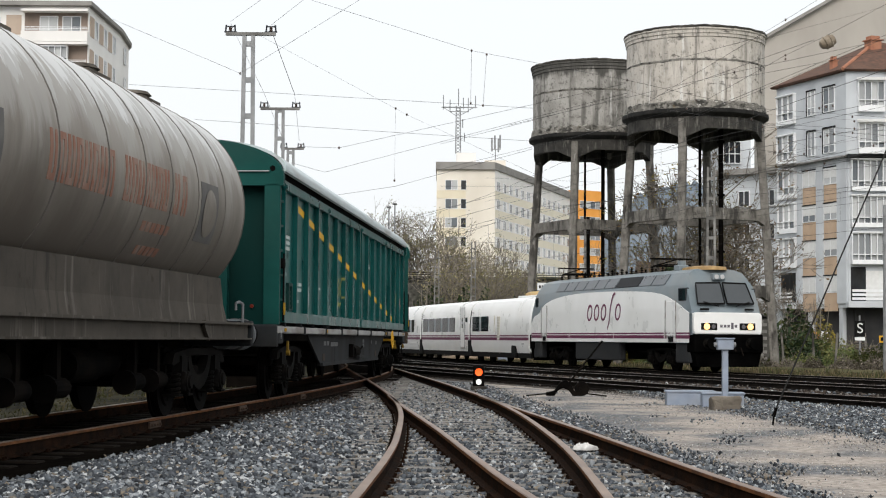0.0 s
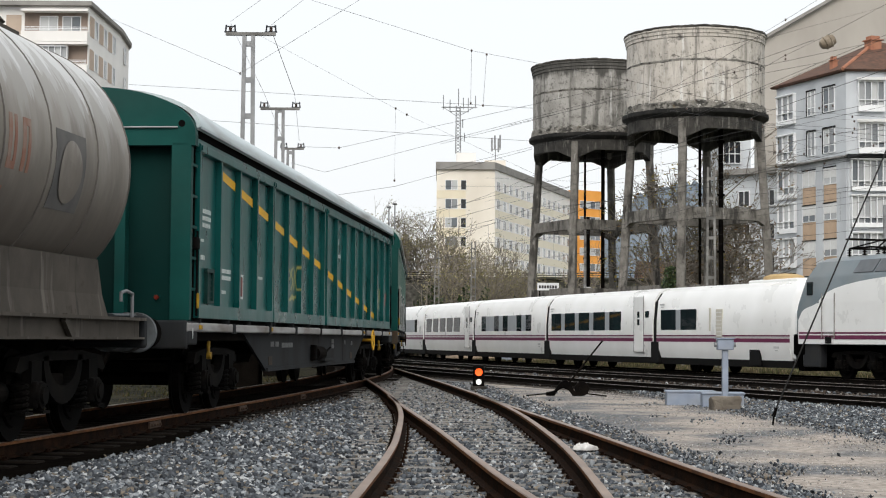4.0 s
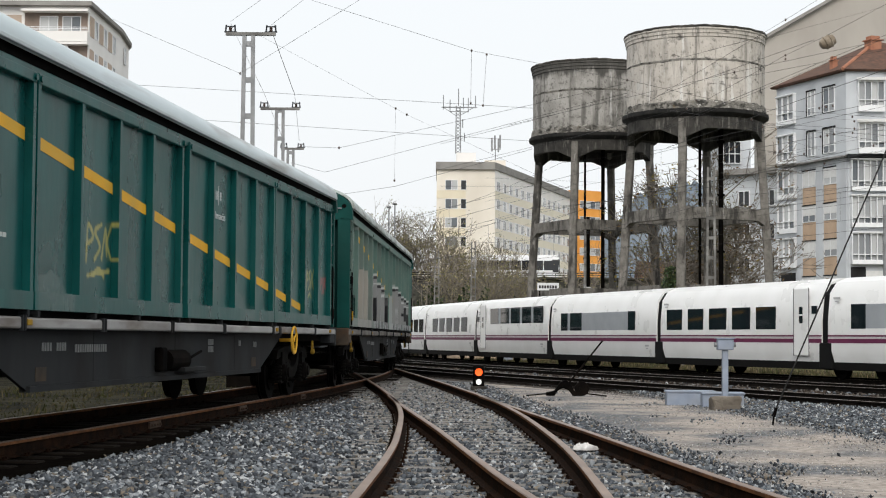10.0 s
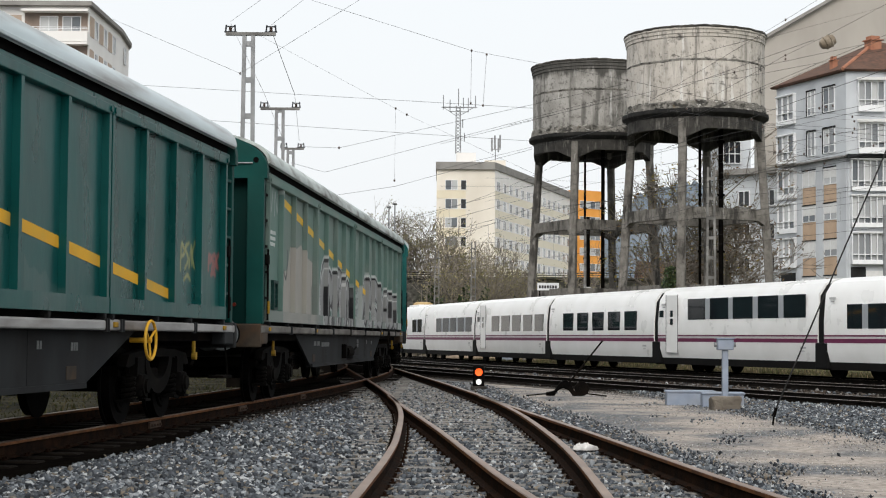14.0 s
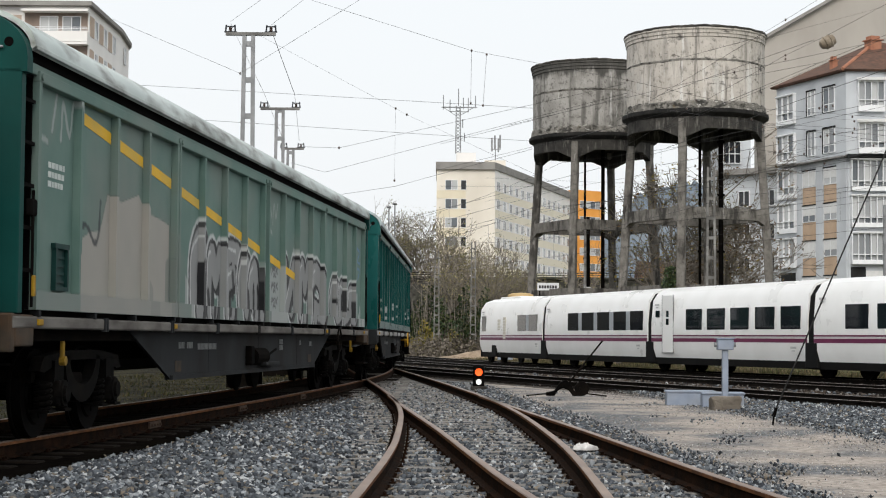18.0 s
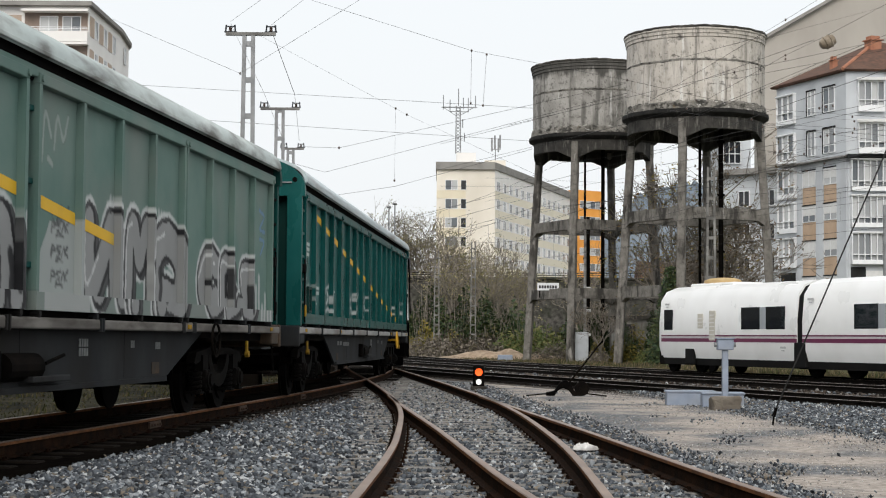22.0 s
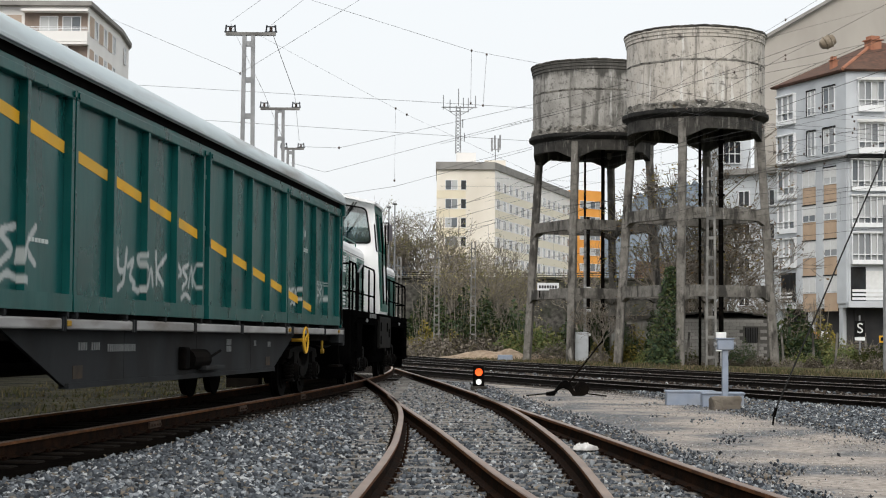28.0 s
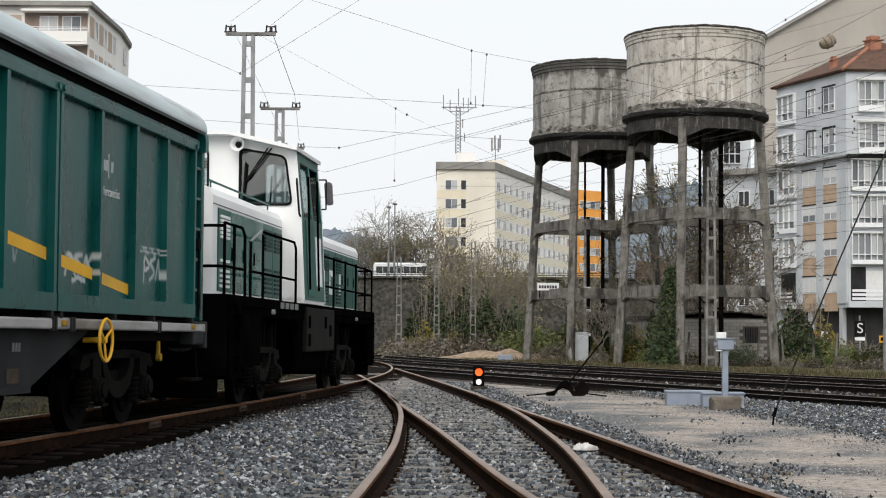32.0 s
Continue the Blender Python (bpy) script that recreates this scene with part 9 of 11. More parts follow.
def bus(label, x_at, t_at, kind_name="bus", size=(1.0, 1.0, 1.0)):
    """A coach, or with smaller size factors a van, on the road bridge."""
    b = thing(kind_name, label, kind_name, "white vehicles on the road bridge")

    def piece(name, bm, material, smooth=False):
        bmesh.ops.scale(bm, vec=size, verts=bm.verts)
        part(name, bm, material, b, smooth=smooth)

    bm = B()
    o = [(-1.25, 0.45), (-1.25, 2.0), (-1.2, 3.5), (-1.0, 3.8), (1.0, 3.8), (1.2, 3.5), (1.25, 2.0), (1.25, 0.45)]
    prism(bm, o, -6.0, 5.7)
    bmesh.ops.bevel(bm, geom=[e for e in bm.edges if abs(e.verts[0].co.x - e.verts[1].co.x) < 0.1], offset=0.25, segments=3, affect="EDGES")
    piece("body", bm, BUS_WHITE, True)
    for s in (-1, 1):
        for k in range(7):
            bm = B()
            box(bm, -5.4 + k * 1.5, -4.0 + k * 1.5, *sorted((s * 1.20, s * 1.262)), 1.75, 3.05, 0.03)
            piece("window", bm, DARK_GLASS)
        bm = B()
        box(bm, -5.8, 5.4, *sorted((s * 1.24, s * 1.265)), 0.45, 0.75)
        piece("skirt", bm, LOCO_GREY)
    bm = B()
    box(bm, 4.6, 5.78, -1.255, 1.255, 1.3, 3.3, 0.2)
    piece("windscreen", bm, DARK_GLASS)
    for x in (-3.8, 3.6):
        for s in (-1, 1):
            bm = B()
            cyl(bm, (x, s * 0.95, 0.5), (x, s * 1.27, 0.5), 0.5, seg=20)
            piece("wheel", bm, RUBBER)
    BUSES.append((b, x_at, t_at))
    b.matrix_basis = pose(x_at, 229.5, 8.62)
    return b


BUSES = []
bus("white coach with dark windows crossing the road bridge", 10.0, 10.0)
bus("white van behind the parapet of the road bridge", -5.7, 32.0, "van", (0.61, 0.85, 0.70))

# wooded hills beyond the town, distance haze put into their colour
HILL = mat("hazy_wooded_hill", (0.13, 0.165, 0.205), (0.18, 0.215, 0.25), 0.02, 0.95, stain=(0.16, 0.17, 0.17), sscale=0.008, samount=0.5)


def hill(label, x0, x1, y, top, seed):
    n = 220
    bm = B()
    rows = []
    for j, (dy, f) in enumerate(((0, -0.02), (60, 0.4), (140, 0.8), (240, 1.0), (420, 0.0))):
        row = []
        for i in range(n + 1):
            u = i / n
            z = top * f * (0.75 + 0.35 * noise.noise(Vector((u * 4 + seed, j * 0.6, seed))) + 0.04 * noise.noise(Vector((u * 60, j, seed))) + 0.035 * noise.noise(Vector((u * 260, j, seed)))) * min(1, 4 * u, 4 * (1 - u)) if f > 0 else -3
            row.append(bm.verts.new((x0 + (x1 - x0) * u, y + dy, z)))
        rows.append(row)
    for a, b in zip(rows, rows[1:]):
        for i in range(n):
            bm.faces.new((a[i], a[i + 1], b[i + 1], b[i]))
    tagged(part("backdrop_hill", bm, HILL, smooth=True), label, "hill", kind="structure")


hill("wooded hill with blue-grey haze in its colour", -330, 60, 900, 86, 1.0)
hill("blue-grey hill beyond the towers", 40, 330, 760, 106, 4.0)


# ---- masts and wires ----
WIRE = mat("dark_overhead_wire", (0.008, 0.008, 0.008), (0.014, 0.013, 0.012), 5, 0.6)
CERAMIC = mat("brown_glazed_insulator", (0.05, 0.035, 0.03), (0.09, 0.06, 0.05), 5, 0.3)


def lattice_mast(name, label, x, y, z0, z1, w=0.36, turn=0.0, material=GALV, step=0.95, leg=0.10):
    m = thing(name, label, "railway mast", at=pose(x, y, 0, 0, 0, turn))
    for s in (-1, 1):
        bm = B()
        u0, u1 = s * w * 0.5, s * w * 0.31
        bar(bm, (u0, 0, z0), (u1, 0, z1), leg, leg)
        part("mast_leg", bm, material, m)
    z = z0 + 0.5
    while z < z1:
        u = w * (0.5 - 0.19 * (z - z0) / (z1 - z0))
        bm = B()
        box(bm, -u, u, -0.03, 0.03, z, z + leg * 1.4)
        part("batten", bm, material, m)
        z += step
    return m




CLAMP_STEEL = mat("dark_blue_grey_clamp", (0.022, 0.025, 0.03), (0.05, 0.055, 0.062), 4, 0.6)


def insulator(m, x, y, z, h=0.35):
    bm = B()
    for k in range(4):
        cyl(bm, (x, y, z + k * h / 4), (x, y, z + (k + 0.6) * h / 4), 0.052, 0.034, seg=10)
    cyl(bm, (x, y, z), (x, y, z + h), 0.02, seg=8)
    part("insulator", bm, CERAMIC, m)


def yard_mast(x, y, z1, arm0, arm1):
    # added unseen footing, near black to match the shade below passing wagons
    bm = B()
    box(bm, -0.42, 0.42, -0.42, 0.42, -0.5, 0.95, 0.06)
    footing = bm
    m = lattice_mast("catenary_mast", "grey lattice catenary mast with cross-arm and insulators", x, y, -0.4, z1)
    part("footing", footing, BED_DARK, m, "added near-black concrete footing")
    bm = B()
    box(bm, arm0 - x, arm1 - x, -0.06, 0.06, z1 - 0.01, z1 + 0.07)
    part("cross_arm", bm, MAST_GREY, m)
    for xa in (arm0 + 0.12, arm1 - 0.12):
        bm = B()
        for d in (-0.13, 0.13):
            cyl(bm, (xa - x + d, 0, z1 + 0.07), (xa - x + d * 0.85, 0, z1 + 0.27), 0.022, seg=8)
        box(bm, xa - x - 0.16, xa - x + 0.16, -0.03, 0.03, z1 + 0.07, z1 + 0.10)
        box(bm, xa - x - 0.13, xa - x + 0.13, -0.025, 0.025, z1 + 0.21, z1 + 0.24)
        part("clamp_frame", bm, CLAMP_STEEL, m, "small dark open clamp frame")
        insulator(m, xa - x, 0, z1 + 0.10, 0.11)
    return m


yard_mast(-5.12, 44, 8.95, -5.72, -4.42)
yard_mast(-5.55, 57, 8.75, -6.2, -4.88)
yard_mast(-6.35, 70, 8.85, -6.75, -5.8)
lattice_mast("catenary_mast", "grey lattice mast standing among the trees", 14.17, 89.5, -0.4, 10.25, 0.5, material=MAST_GREY, step=1.05, leg=0.115)
for x, y, z in ((-3.3, 128, 7.2), (-0.45, 128, 7.8), (2.3, 128, 8.4)):
    lattice_mast("catenary_mast", "grey lattice mast before the stone wall", x, y, -0.6, z, 0.42, material=MAST_GREY, step=0.72, leg=0.085)
for x, z in ((-7.3, 18.6), (-6.5, 19.0)):
    p = thing("street_lamp", "tall thin grey lamp post on the road bridge", "street lamp", at=pose(x, 227.2, 8.6))
    bm = B()
    cyl(bm, (0, 0, 0), (0, 0, z - 8.6), 0.16, 0.08, seg=10)
    part("post", bm, GALV, p)
    bm = B()
    box(bm, -0.3, 0.3, -1.2, 0.1, z - 8.65, z - 8.45, 0.05)
    part("lamp_head", bm, GALV, p)
p = thing("concrete_pole", "pale round concrete pole beside the verge", "pole", at=pose(19.86, 76, -0.4))
bm = B()
cyl(bm, (0, 0, 0), (0, 0, 7.6), 0.13, 0.09, seg=16)
part("shaft", bm, GALV, p)
p = thing("steel_pole", "thin grey pole beside the cabinet", "pole", at=pose(8.9, 106, -0.4))
bm = B()
cyl(bm, (0, 0, 0), (0, 0, 8.4), 0.11, 0.08, seg=10)
part("shaft", bm, SOLE_GREY, p)
p = thing("steel_pole", "dark banded signal post behind the cabinet", "pole", at=pose(9.15, 106.8, -0.4))
bm = B()
cyl(bm, (0, 0, 0), (0, 0, 9.2), 0.16, 0.12, seg=10)
part("shaft", bm, BLACK_STEEL, p)
for z in (1.7, 3.2, 4.6):
    bm = B()
    cyl(bm, (0, 0, z), (0, 0, z + 0.18), 0.20, seg=10)
    part("white_band", bm, PVC, p)


WIRES = thing("overhead_wires", "thin dark overhead wires strung across the yard", "overhead wires")


def wire(a, b, r=1.0, sag=0.0):
    bm = B()
    a, b = Vector(a), Vector(b)
    n = 10 if sag else 1
    pts = [a.lerp(b, i / n) - Vector((0, 0, sag * 4 * (i / n) * (1 - i / n))) for i in range(n + 1)]
    d = (b - a).normalized()
    u = d.orthogonal().normalized()
    v = d.cross(u)
    rings = [[bm.verts.new(p + (u * math.cos(k * 1.2566) + v * math.sin(k * 1.2566)) * r * 0.000098 * p.y) for k in range(5)] for p in pts]
    for p, q in zip(rings, rings[1:]):
        for k in range(5):
            bm.faces.new((p[k], p[(k + 1) % 5], q[(k + 1) % 5], q[k]))
    return part("wire", bm, WIRE, WIRES)


wire((-5.60, 44.0, 9.31), (-2.53, 33.0, 8.47))
wire((-4.54, 44.0, 9.22), (-1.64, 33.0, 8.59))
wire((-4.54, 44.0, 9.11), (-5.05, 57.0, 9.26), 1.8)
wire((-5.60, 44.0, 9.25), (-6.08, 57.0, 9.29))
wire((-5.05, 57.0, 9.26), (-5.99, 70.0, 9.20))
wire((-6.08, 57.0, 9.29), (-6.62, 70.0, 9.15))
wire((-9.86, 50.0, 10.47), (-5.33, 44.0, 7.94))
wire((-5.33, 44.0, 7.94), (-1.28, 30.0, 7.24))
wire((-4.98, 44.0, 9.02), (-1.32, 60.0, 9.01), 0.6)
wire((-1.32, 60.0, 9.01), (6.93, 92.0, 9.15), 0.6)
wire((-11.23, 60.0, 10.02), (3.74, 70.0, 10.64))
wire((-10.34, 70.0, 10.07), (4.40, 85.0, 11.03))
wire((-2.49, 30.0, 7.11), (0.68, 42.0, 8.24))
wire((0.68, 42.0, 8.24), (6.52, 60.0, 10.30))
wire((6.52, 60.0, 10.30), (10.95, 60.0, 9.32))
wire((0.68, 42.0, 8.24), (0.68, 43.0, 7.06))
wire((1.08, 43.0, 8.31), (1.02, 44.0, 7.14))
wire((6.12, 60.0, 8.82), (7.71, 38.0, 8.31))
wire((7.71, 38.0, 8.31), (7.66, 28.0, 7.65))
wire((7.38, 70.0, 9.01), (8.11, 40.0, 7.84))
wire((8.11, 40.0, 7.84), (7.75, 34.0, 7.24))
wire((7.75, 34.0, 7.24), (8.04, 28.0, 7.04))
wire((3.07, 80.0, 11.19), (8.62, 50.0, 9.02))
wire((8.62, 50.0, 9.02), (10.33, 36.0, 7.71))
wire((8.62, 50.0, 8.82), (10.90, 38.0, 7.82))
wire((9.25, 70.0, 10.61), (12.59, 44.0, 6.11))
wire((11.35, 60.0, 8.66), (13.74, 48.0, 6.85))
wire((10.77, 58.0, 7.62), (14.31, 50.0, 6.08))
wire((-1.72, 60.0, 9.23), (-1.80, 62.0, 6.84), 0.5)
wire((-4.34, 70.0, 8.93), (6.32, 60.0, 10.14))
wire((-5.06, 72.0, 8.11), (6.74, 62.0, 10.13))
wire((-4.48, 100.0, 7.52), (11.73, 62.0, 8.97))
wire((-2.55, 90.0, 9.15), (9.34, 60.0, 9.55))
wire((-4.34, 70.0, 8.93), (-6.0, 70.0, 8.97))
wire((-5.06, 72.0, 8.11), (-6.35, 70.0, 8.3))
wire((-4.48, 100.0, 7.52), (-12.0, 112.0, 7.0))
wire((-2.55, 90.0, 9.15), (-9.5, 100.0, 9.0))
wire((17.73, 100.0, 14.56), (14.37, 55.0, 8.21), 0.6)
wire((6.60, 268.0, 22.87), (14.37, 55.0, 7.78), 0.6)
wire((4.93, 200.0, 14.92), (14.37, 55.0, 7.30), 0.6)
wire((13.44, 150.0, 10.60), (13.59, 52.0, 6.00), 0.6)
wire((2.96, 120.0, 8.37), (13.59, 52.0, 7.60), 0.6)
wire((6.94, 64.0, 10.54), (13.59, 52.0, 6.34), 0.6)
wire((6.60, 268.0, 26.59), (15.68, 60.0, 6.34), 0.6)
wire((10.31, 80, 14.21), (11.26, 60, 11.88), 1.2)
wire((10.31, 80, 12.7), (10.98, 50, 10.0), 1.2)
wire((10.36, 80, 11.08), (12.6, 48, 9.8), 1.3)
wire((10.36, 80, 10.97), (12.6, 48, 9.71), 1.0)
wire((11.9, 90, 11.31), (13.12, 50, 9.14), 1.6)
wire((12.18, 80, 10.55), (13.12, 50, 8.21), 1.2)
wire((11.66, 90, 10.4), (13.11, 50, 7.47), 1.3)
wire((14.32, 80, 8.96), (13.11, 50, 6.96), 1.2)
wire((15.39, 80, 8.86), (13.1, 50, 6.29), 1.0)
wire((15.12, 80, 7.51), (13.1, 50, 5.68), 1.2)
wire((14.85, 80, 6.97), (13.1, 50, 5.28), 1.0)
wire((14.05, 80, 5.68), (13.09, 50, 4.44), 1.2)
wire((11.9, 90, 5.93), (13.46, 70, 5.23), 1.0)
wire((-0.2, 110, 13.74), (7.61, 70, 11.18), 1.0)
wire((-0.18, 110, 12.08), (7.38, 70, 9.96), 0.9)
wire((-0.18, 110, 10.97), (6.48, 90, 9.21), 0.8)
wire((0.23, 120, 9.46), (6.03, 80, 8.31), 1.0)
wire((0.63, 120, 8.66), (5.76, 80, 7.71), 1.0)
wire((5.87, 100, 7.93), (9.25, 70, 7.62), 1.1)
wire((5.53, 100, 8.7), (8.16, 75, 7.32), 0.9)
wire((11.15, 60, 9.32), (13.11, 50, 7.7), 1.0)
wire((11.15, 60, 8.8), (13.11, 50, 7.3), 1.0)
wire((11.55, 60, 7.75), (13.1, 50, 6.36), 0.9)
wire((17.73, 100.0, 18.64), (12.54, 48.0, 10.61), 0.6)


YARD_BEADS = ((0.68, 42.0, 8.24), (1.08, 43.0, 8.31), (0.68, 43.0, 7.06), (1.02, 44.0, 7.14), (-1.72, 60.0, 9.23), (-1.80, 62.0, 6.84), (-5.33, 44.0, 7.94), (7.71, 38.0, 8.31), (8.11, 40.0, 7.84),
                               (8.62, 50.0, 9.02), (6.52, 60.0, 10.30), (-1.32, 60.0, 9.01), (-4.34, 70.0, 8.93), (10.33, 36.0, 7.71), (11.35, 60.0, 8.66), (13.81, 57.0, 8.64), (12.60, 59.0, 7.59), (13.09, 58.0, 7.16), (13.33, 55.0, 7.85), (8.93, 62.0, 9.57))
STREET_BEADS = ((12.25, 55, 8.65), (12.47, 55, 8.69), (12.69, 55, 8.73), (12.28, 55, 7.72), (12.5, 55, 7.76), (12.72, 55, 7.8), (12.66, 52, 7.84), (12.66, 52, 7.61), (12.18, 62, 7.98), (12.35, 62, 8.02), (11.15, 55, 10.26), (11.22, 75, 11.73), (10.95, 60, 8.92), (12.99, 51, 6.97))
for x, y, z in YARD_BEADS + STREET_BEADS:
    bm = B()
    r = 0.00062 * y
    lathe(bm, [(r * 0.2, -r * 1.3), (r * 0.8, -r * 0.8), (r, 0), (r * 0.8, r * 0.8), (r * 0.2, r * 1.3)], 10, (x, y, z))
    part("wire_insulator", bm, CERAMIC, WIRES)


def catenary(line, s0, s1, span, zc, zm):
    """Contact wire, sagging messenger wire and droppers along a track."""
    s = s0
    while s < s1:
        a, b = line.at(s)[0], line.at(min(s + span, s1))[0]
        wire((a.x, a.y, zc), (b.x, b.y, zc), 0.9)
        wire((a.x, a.y, zm), (b.x, b.y, zm), 0.9, 0.45)
        for k in range(1, 5):
            u = k / 5
            p = a.lerp(b, u)
            wire((p.x, p.y, zc), (p.x, p.y, zm - 0.45 * 4 * u * (1 - u)), 0.55)
        s += span


catenary(T_LINE, 20, 190, 34, 5.1, 6.5)
catenary(T2_LINE, 14, T2_LINE.length, 34, 5.1, 6.5)
catenary(T3_LINE, 24, T3_LINE.length, 34, 5.1, 6.5)

p = thing("strain_insulator", "brown egg-shaped insulator hung in an overhead wire", "insulator", at=pose(7.75, 34, 7.10, 0, 0, 0))
bm = B()
lathe(bm, [(0.03, -0.18), (0.09, -0.15), (0.13, -0.05), (0.135, 0.03), (0.10, 0.14), (0.03, 0.18)], 20)
for zz in (-0.06, 0.05):
    lathe(bm, [(0.12, zz - 0.02), (0.145, zz), (0.12, zz + 0.02)], 20)
part("bell", bm, mat("tan_glazed_insulator", (0.16, 0.125, 0.085), (0.30, 0.25, 0.19), 6, 0.4), p, smooth=True, at=pose(0, 0, 0, 0, 62, 0))
g = thing("guy_wire", "thick dark guy wire with its anchor in the gravel", "guy wire")
bm = B()
cyl(bm, (5.11, 26.1, -0.02), (8.35, 26.9, 7.1), 0.013, seg=8)
part("cable", bm, WIRE, g)
bm = B()
cyl(bm, (5.075, 26.1, -0.24), (5.10, 26.1, -0.06), 0.014, seg=8)
cyl(bm, (5.09, 26.1, -0.10), (5.13, 26.1, 0.03), 0.030, 0.022, seg=10)
part("turnbuckle", bm, BLACK_STEEL, g)

# ---- small things beside the tracks ----
SIGNAL_RED = glow_mat("lit_orange_signal_lens", (1.0, 0.10, 0.012), 1.5)
SIGNAL_WHITE = glow_mat("lit_white_signal_lens", (1.0, 0.96, 0.92), 1.2)
s = thing("dwarf_signal", "low shunting signal with lit orange and white lamps", "railway signal", at=pose(0.91, 42.3, -0.17))
bm = B()
box(bm, -0.145, 0.145, -0.08, 0.14, 0.0, 0.57, 0.05)
part("housing", bm, BLACK_STEEL, s)
bm = B()
box(bm, -0.2, 0.2, -0.15, 0.2, -0.05, 0.05, 0.02)
part("base", bm, CONCRETE_DARK, s)
for z, r, m, lb in ((0.40, 0.094, SIGNAL_RED, "lit orange lens"), (0.16, 0.066, SIGNAL_WHITE, "lit white lens")):
    bm = B()
    cyl(bm, (0, -0.13, z), (0, -0.08, z), r, seg=22)
    lens = part("lens", bm, m, s, lb)
    bm = B()
    arch = [[bm.verts.new((q * math.cos(a), y, z + q * math.sin(a))) for q, y in ((r + 0.004, -0.09), (r + 0.014, -0.09), (r + 0.014, -0.22), (r + 0.004, -0.22))] for a in np.linspace(0, math.pi, 15)]
    for a, b in zip(arch, arch[1:]):
        for i in range(4):
            bm.faces.new((a[i], b[i], b[(i + 1) % 4], a[(i + 1) % 4]))
    part("hood", bm, BLACK_STEEL, lens)

lv = thing("point_lever", "black hand lever with round weight for the points", "point lever", at=pose(2.80, 38.2, -0.19))
bm = B()
bar(bm, (-0.02, 0, 0.18), (0.80, 0, 1.22), 0.045, 0.035)
part("lever_arm", bm, BLACK_STEEL, lv)
bm = B()
cyl(bm, (0.34, -0.05, 0.14), (0.34, 0.07, 0.14), 0.16, seg=24)
cyl(bm, (0.34, -0.08, 0.14), (0.34, -0.05, 0.14), 0.06, seg=16)
part("weight", bm, BLACK_STEEL, lv, "round cast weight")
bm = B()
arch = [(-0.46, -0.02), (-0.46, 0.06), (-0.28, 0.09), (-0.14, 0.30), (0.06, 0.30), (0.16, 0.09), (0.3, 0.06), (0.3, -0.02), (0.14, -0.02), (0.05, 0.10), (-0.08, 0.16), (-0.2, 0.10), (-0.28, -0.02)]
va, vb = [bm.verts.new((x, -0.1, z)) for x, z in arch], [bm.verts.new((x, 0.1, z)) for x, z in arch]
bm.faces.new(va)
bm.faces.new(vb[::-1])
for i in range(len(arch)):
    bm.faces.new((va[i], va[(i + 1) % len(arch)], vb[(i + 1) % len(arch)], vb[i]))
cyl(bm, (-0.04, -0.13, 0.25), (-0.04, 0.13, 0.25), 0.08, seg=14)
part("stand", bm, BLACK_STEEL, lv)
bm = B()
bar(bm, (-0.40, 0, 0.03), (-0.9, 0.1, -0.02), 0.05, 0.03)
bar(bm, (0.3, 0, 0.05), (0.9, 0.05, -0.02), 0.05, 0.03)
part("throw_rod", bm, BLACK_STEEL, lv)

for x, y, w, d, h in ((4.48, 33.9, 0.95, 0.45, 0.31), (5.04, 32.9, 0.80, 0.42, 0.31)):
    c = thing("cable_box", "low pale grey metal equipment box on the gravel", "equipment box", "grey boxes beside the track", at=pose(x, y, -0.30, 0, 0, -3))
    bm = B()
    box(bm, 0, w, 0, d, 0, h, 0.02)
    part("case", bm, GREY_BOX, c)
    bm = B()
    box(bm, -0.02, w + 0.02, -0.02, d + 0.02, h, h + 0.045, 0.012)
    part("lid", bm, GREY_BOX, c)
c = thing("cable_post", "grey steel post with junction box set in rough concrete", "junction post", at=pose(5.26, 31.6, -0.30))
bm = B()
box(bm, -0.055, 0.055, -0.05, 0.05, 0.1, 1.20, 0.01)
part("post", bm, GREY_BOX, c)
bm = B()
box(bm, -0.15, 0.15, -0.10, 0.10, 1.18, 1.38, 0.02)
jb = part("junction_box", bm, GREY_BOX, c)
bm = B()
for sx in (-1, 1):
    cyl(bm, (sx * 0.15, 0, 1.28), (sx * 0.20, 0, 1.28), 0.045, seg=12)
part("cable_gland", bm, GALV, jb)
bm = B()
box(bm, -0.17, 0.17, -0.12, 0.12, 1.38, 1.405, 0.008)
part("box_lid", bm, GREY_BOX, jb)
bm = B()
box(bm, -0.27, 0.27, -0.25, 0.25, -0.1, 0.32, 0.05)
bmesh.ops.subdivide_edges(bm, edges=bm.edges[:], cuts=3, use_grid_fill=True)
for vv in bm.verts:
    vv.co += Vector((noise.noise(vv.co * 5) * 0.05, noise.noise(vv.co * 5 + Vector((9, 0, 0))) * 0.05, noise.noise(vv.co * 4) * 0.04))
part("concrete_foot", bm, mat("earthy_rough_concrete", (0.10, 0.085, 0.068), (0.20, 0.175, 0.145), 6, 0.95, bump=0.9, bscale=14, stain=(0.06, 0.048, 0.036), sscale=3, samount=0.7), c, "rough brown concrete foot")

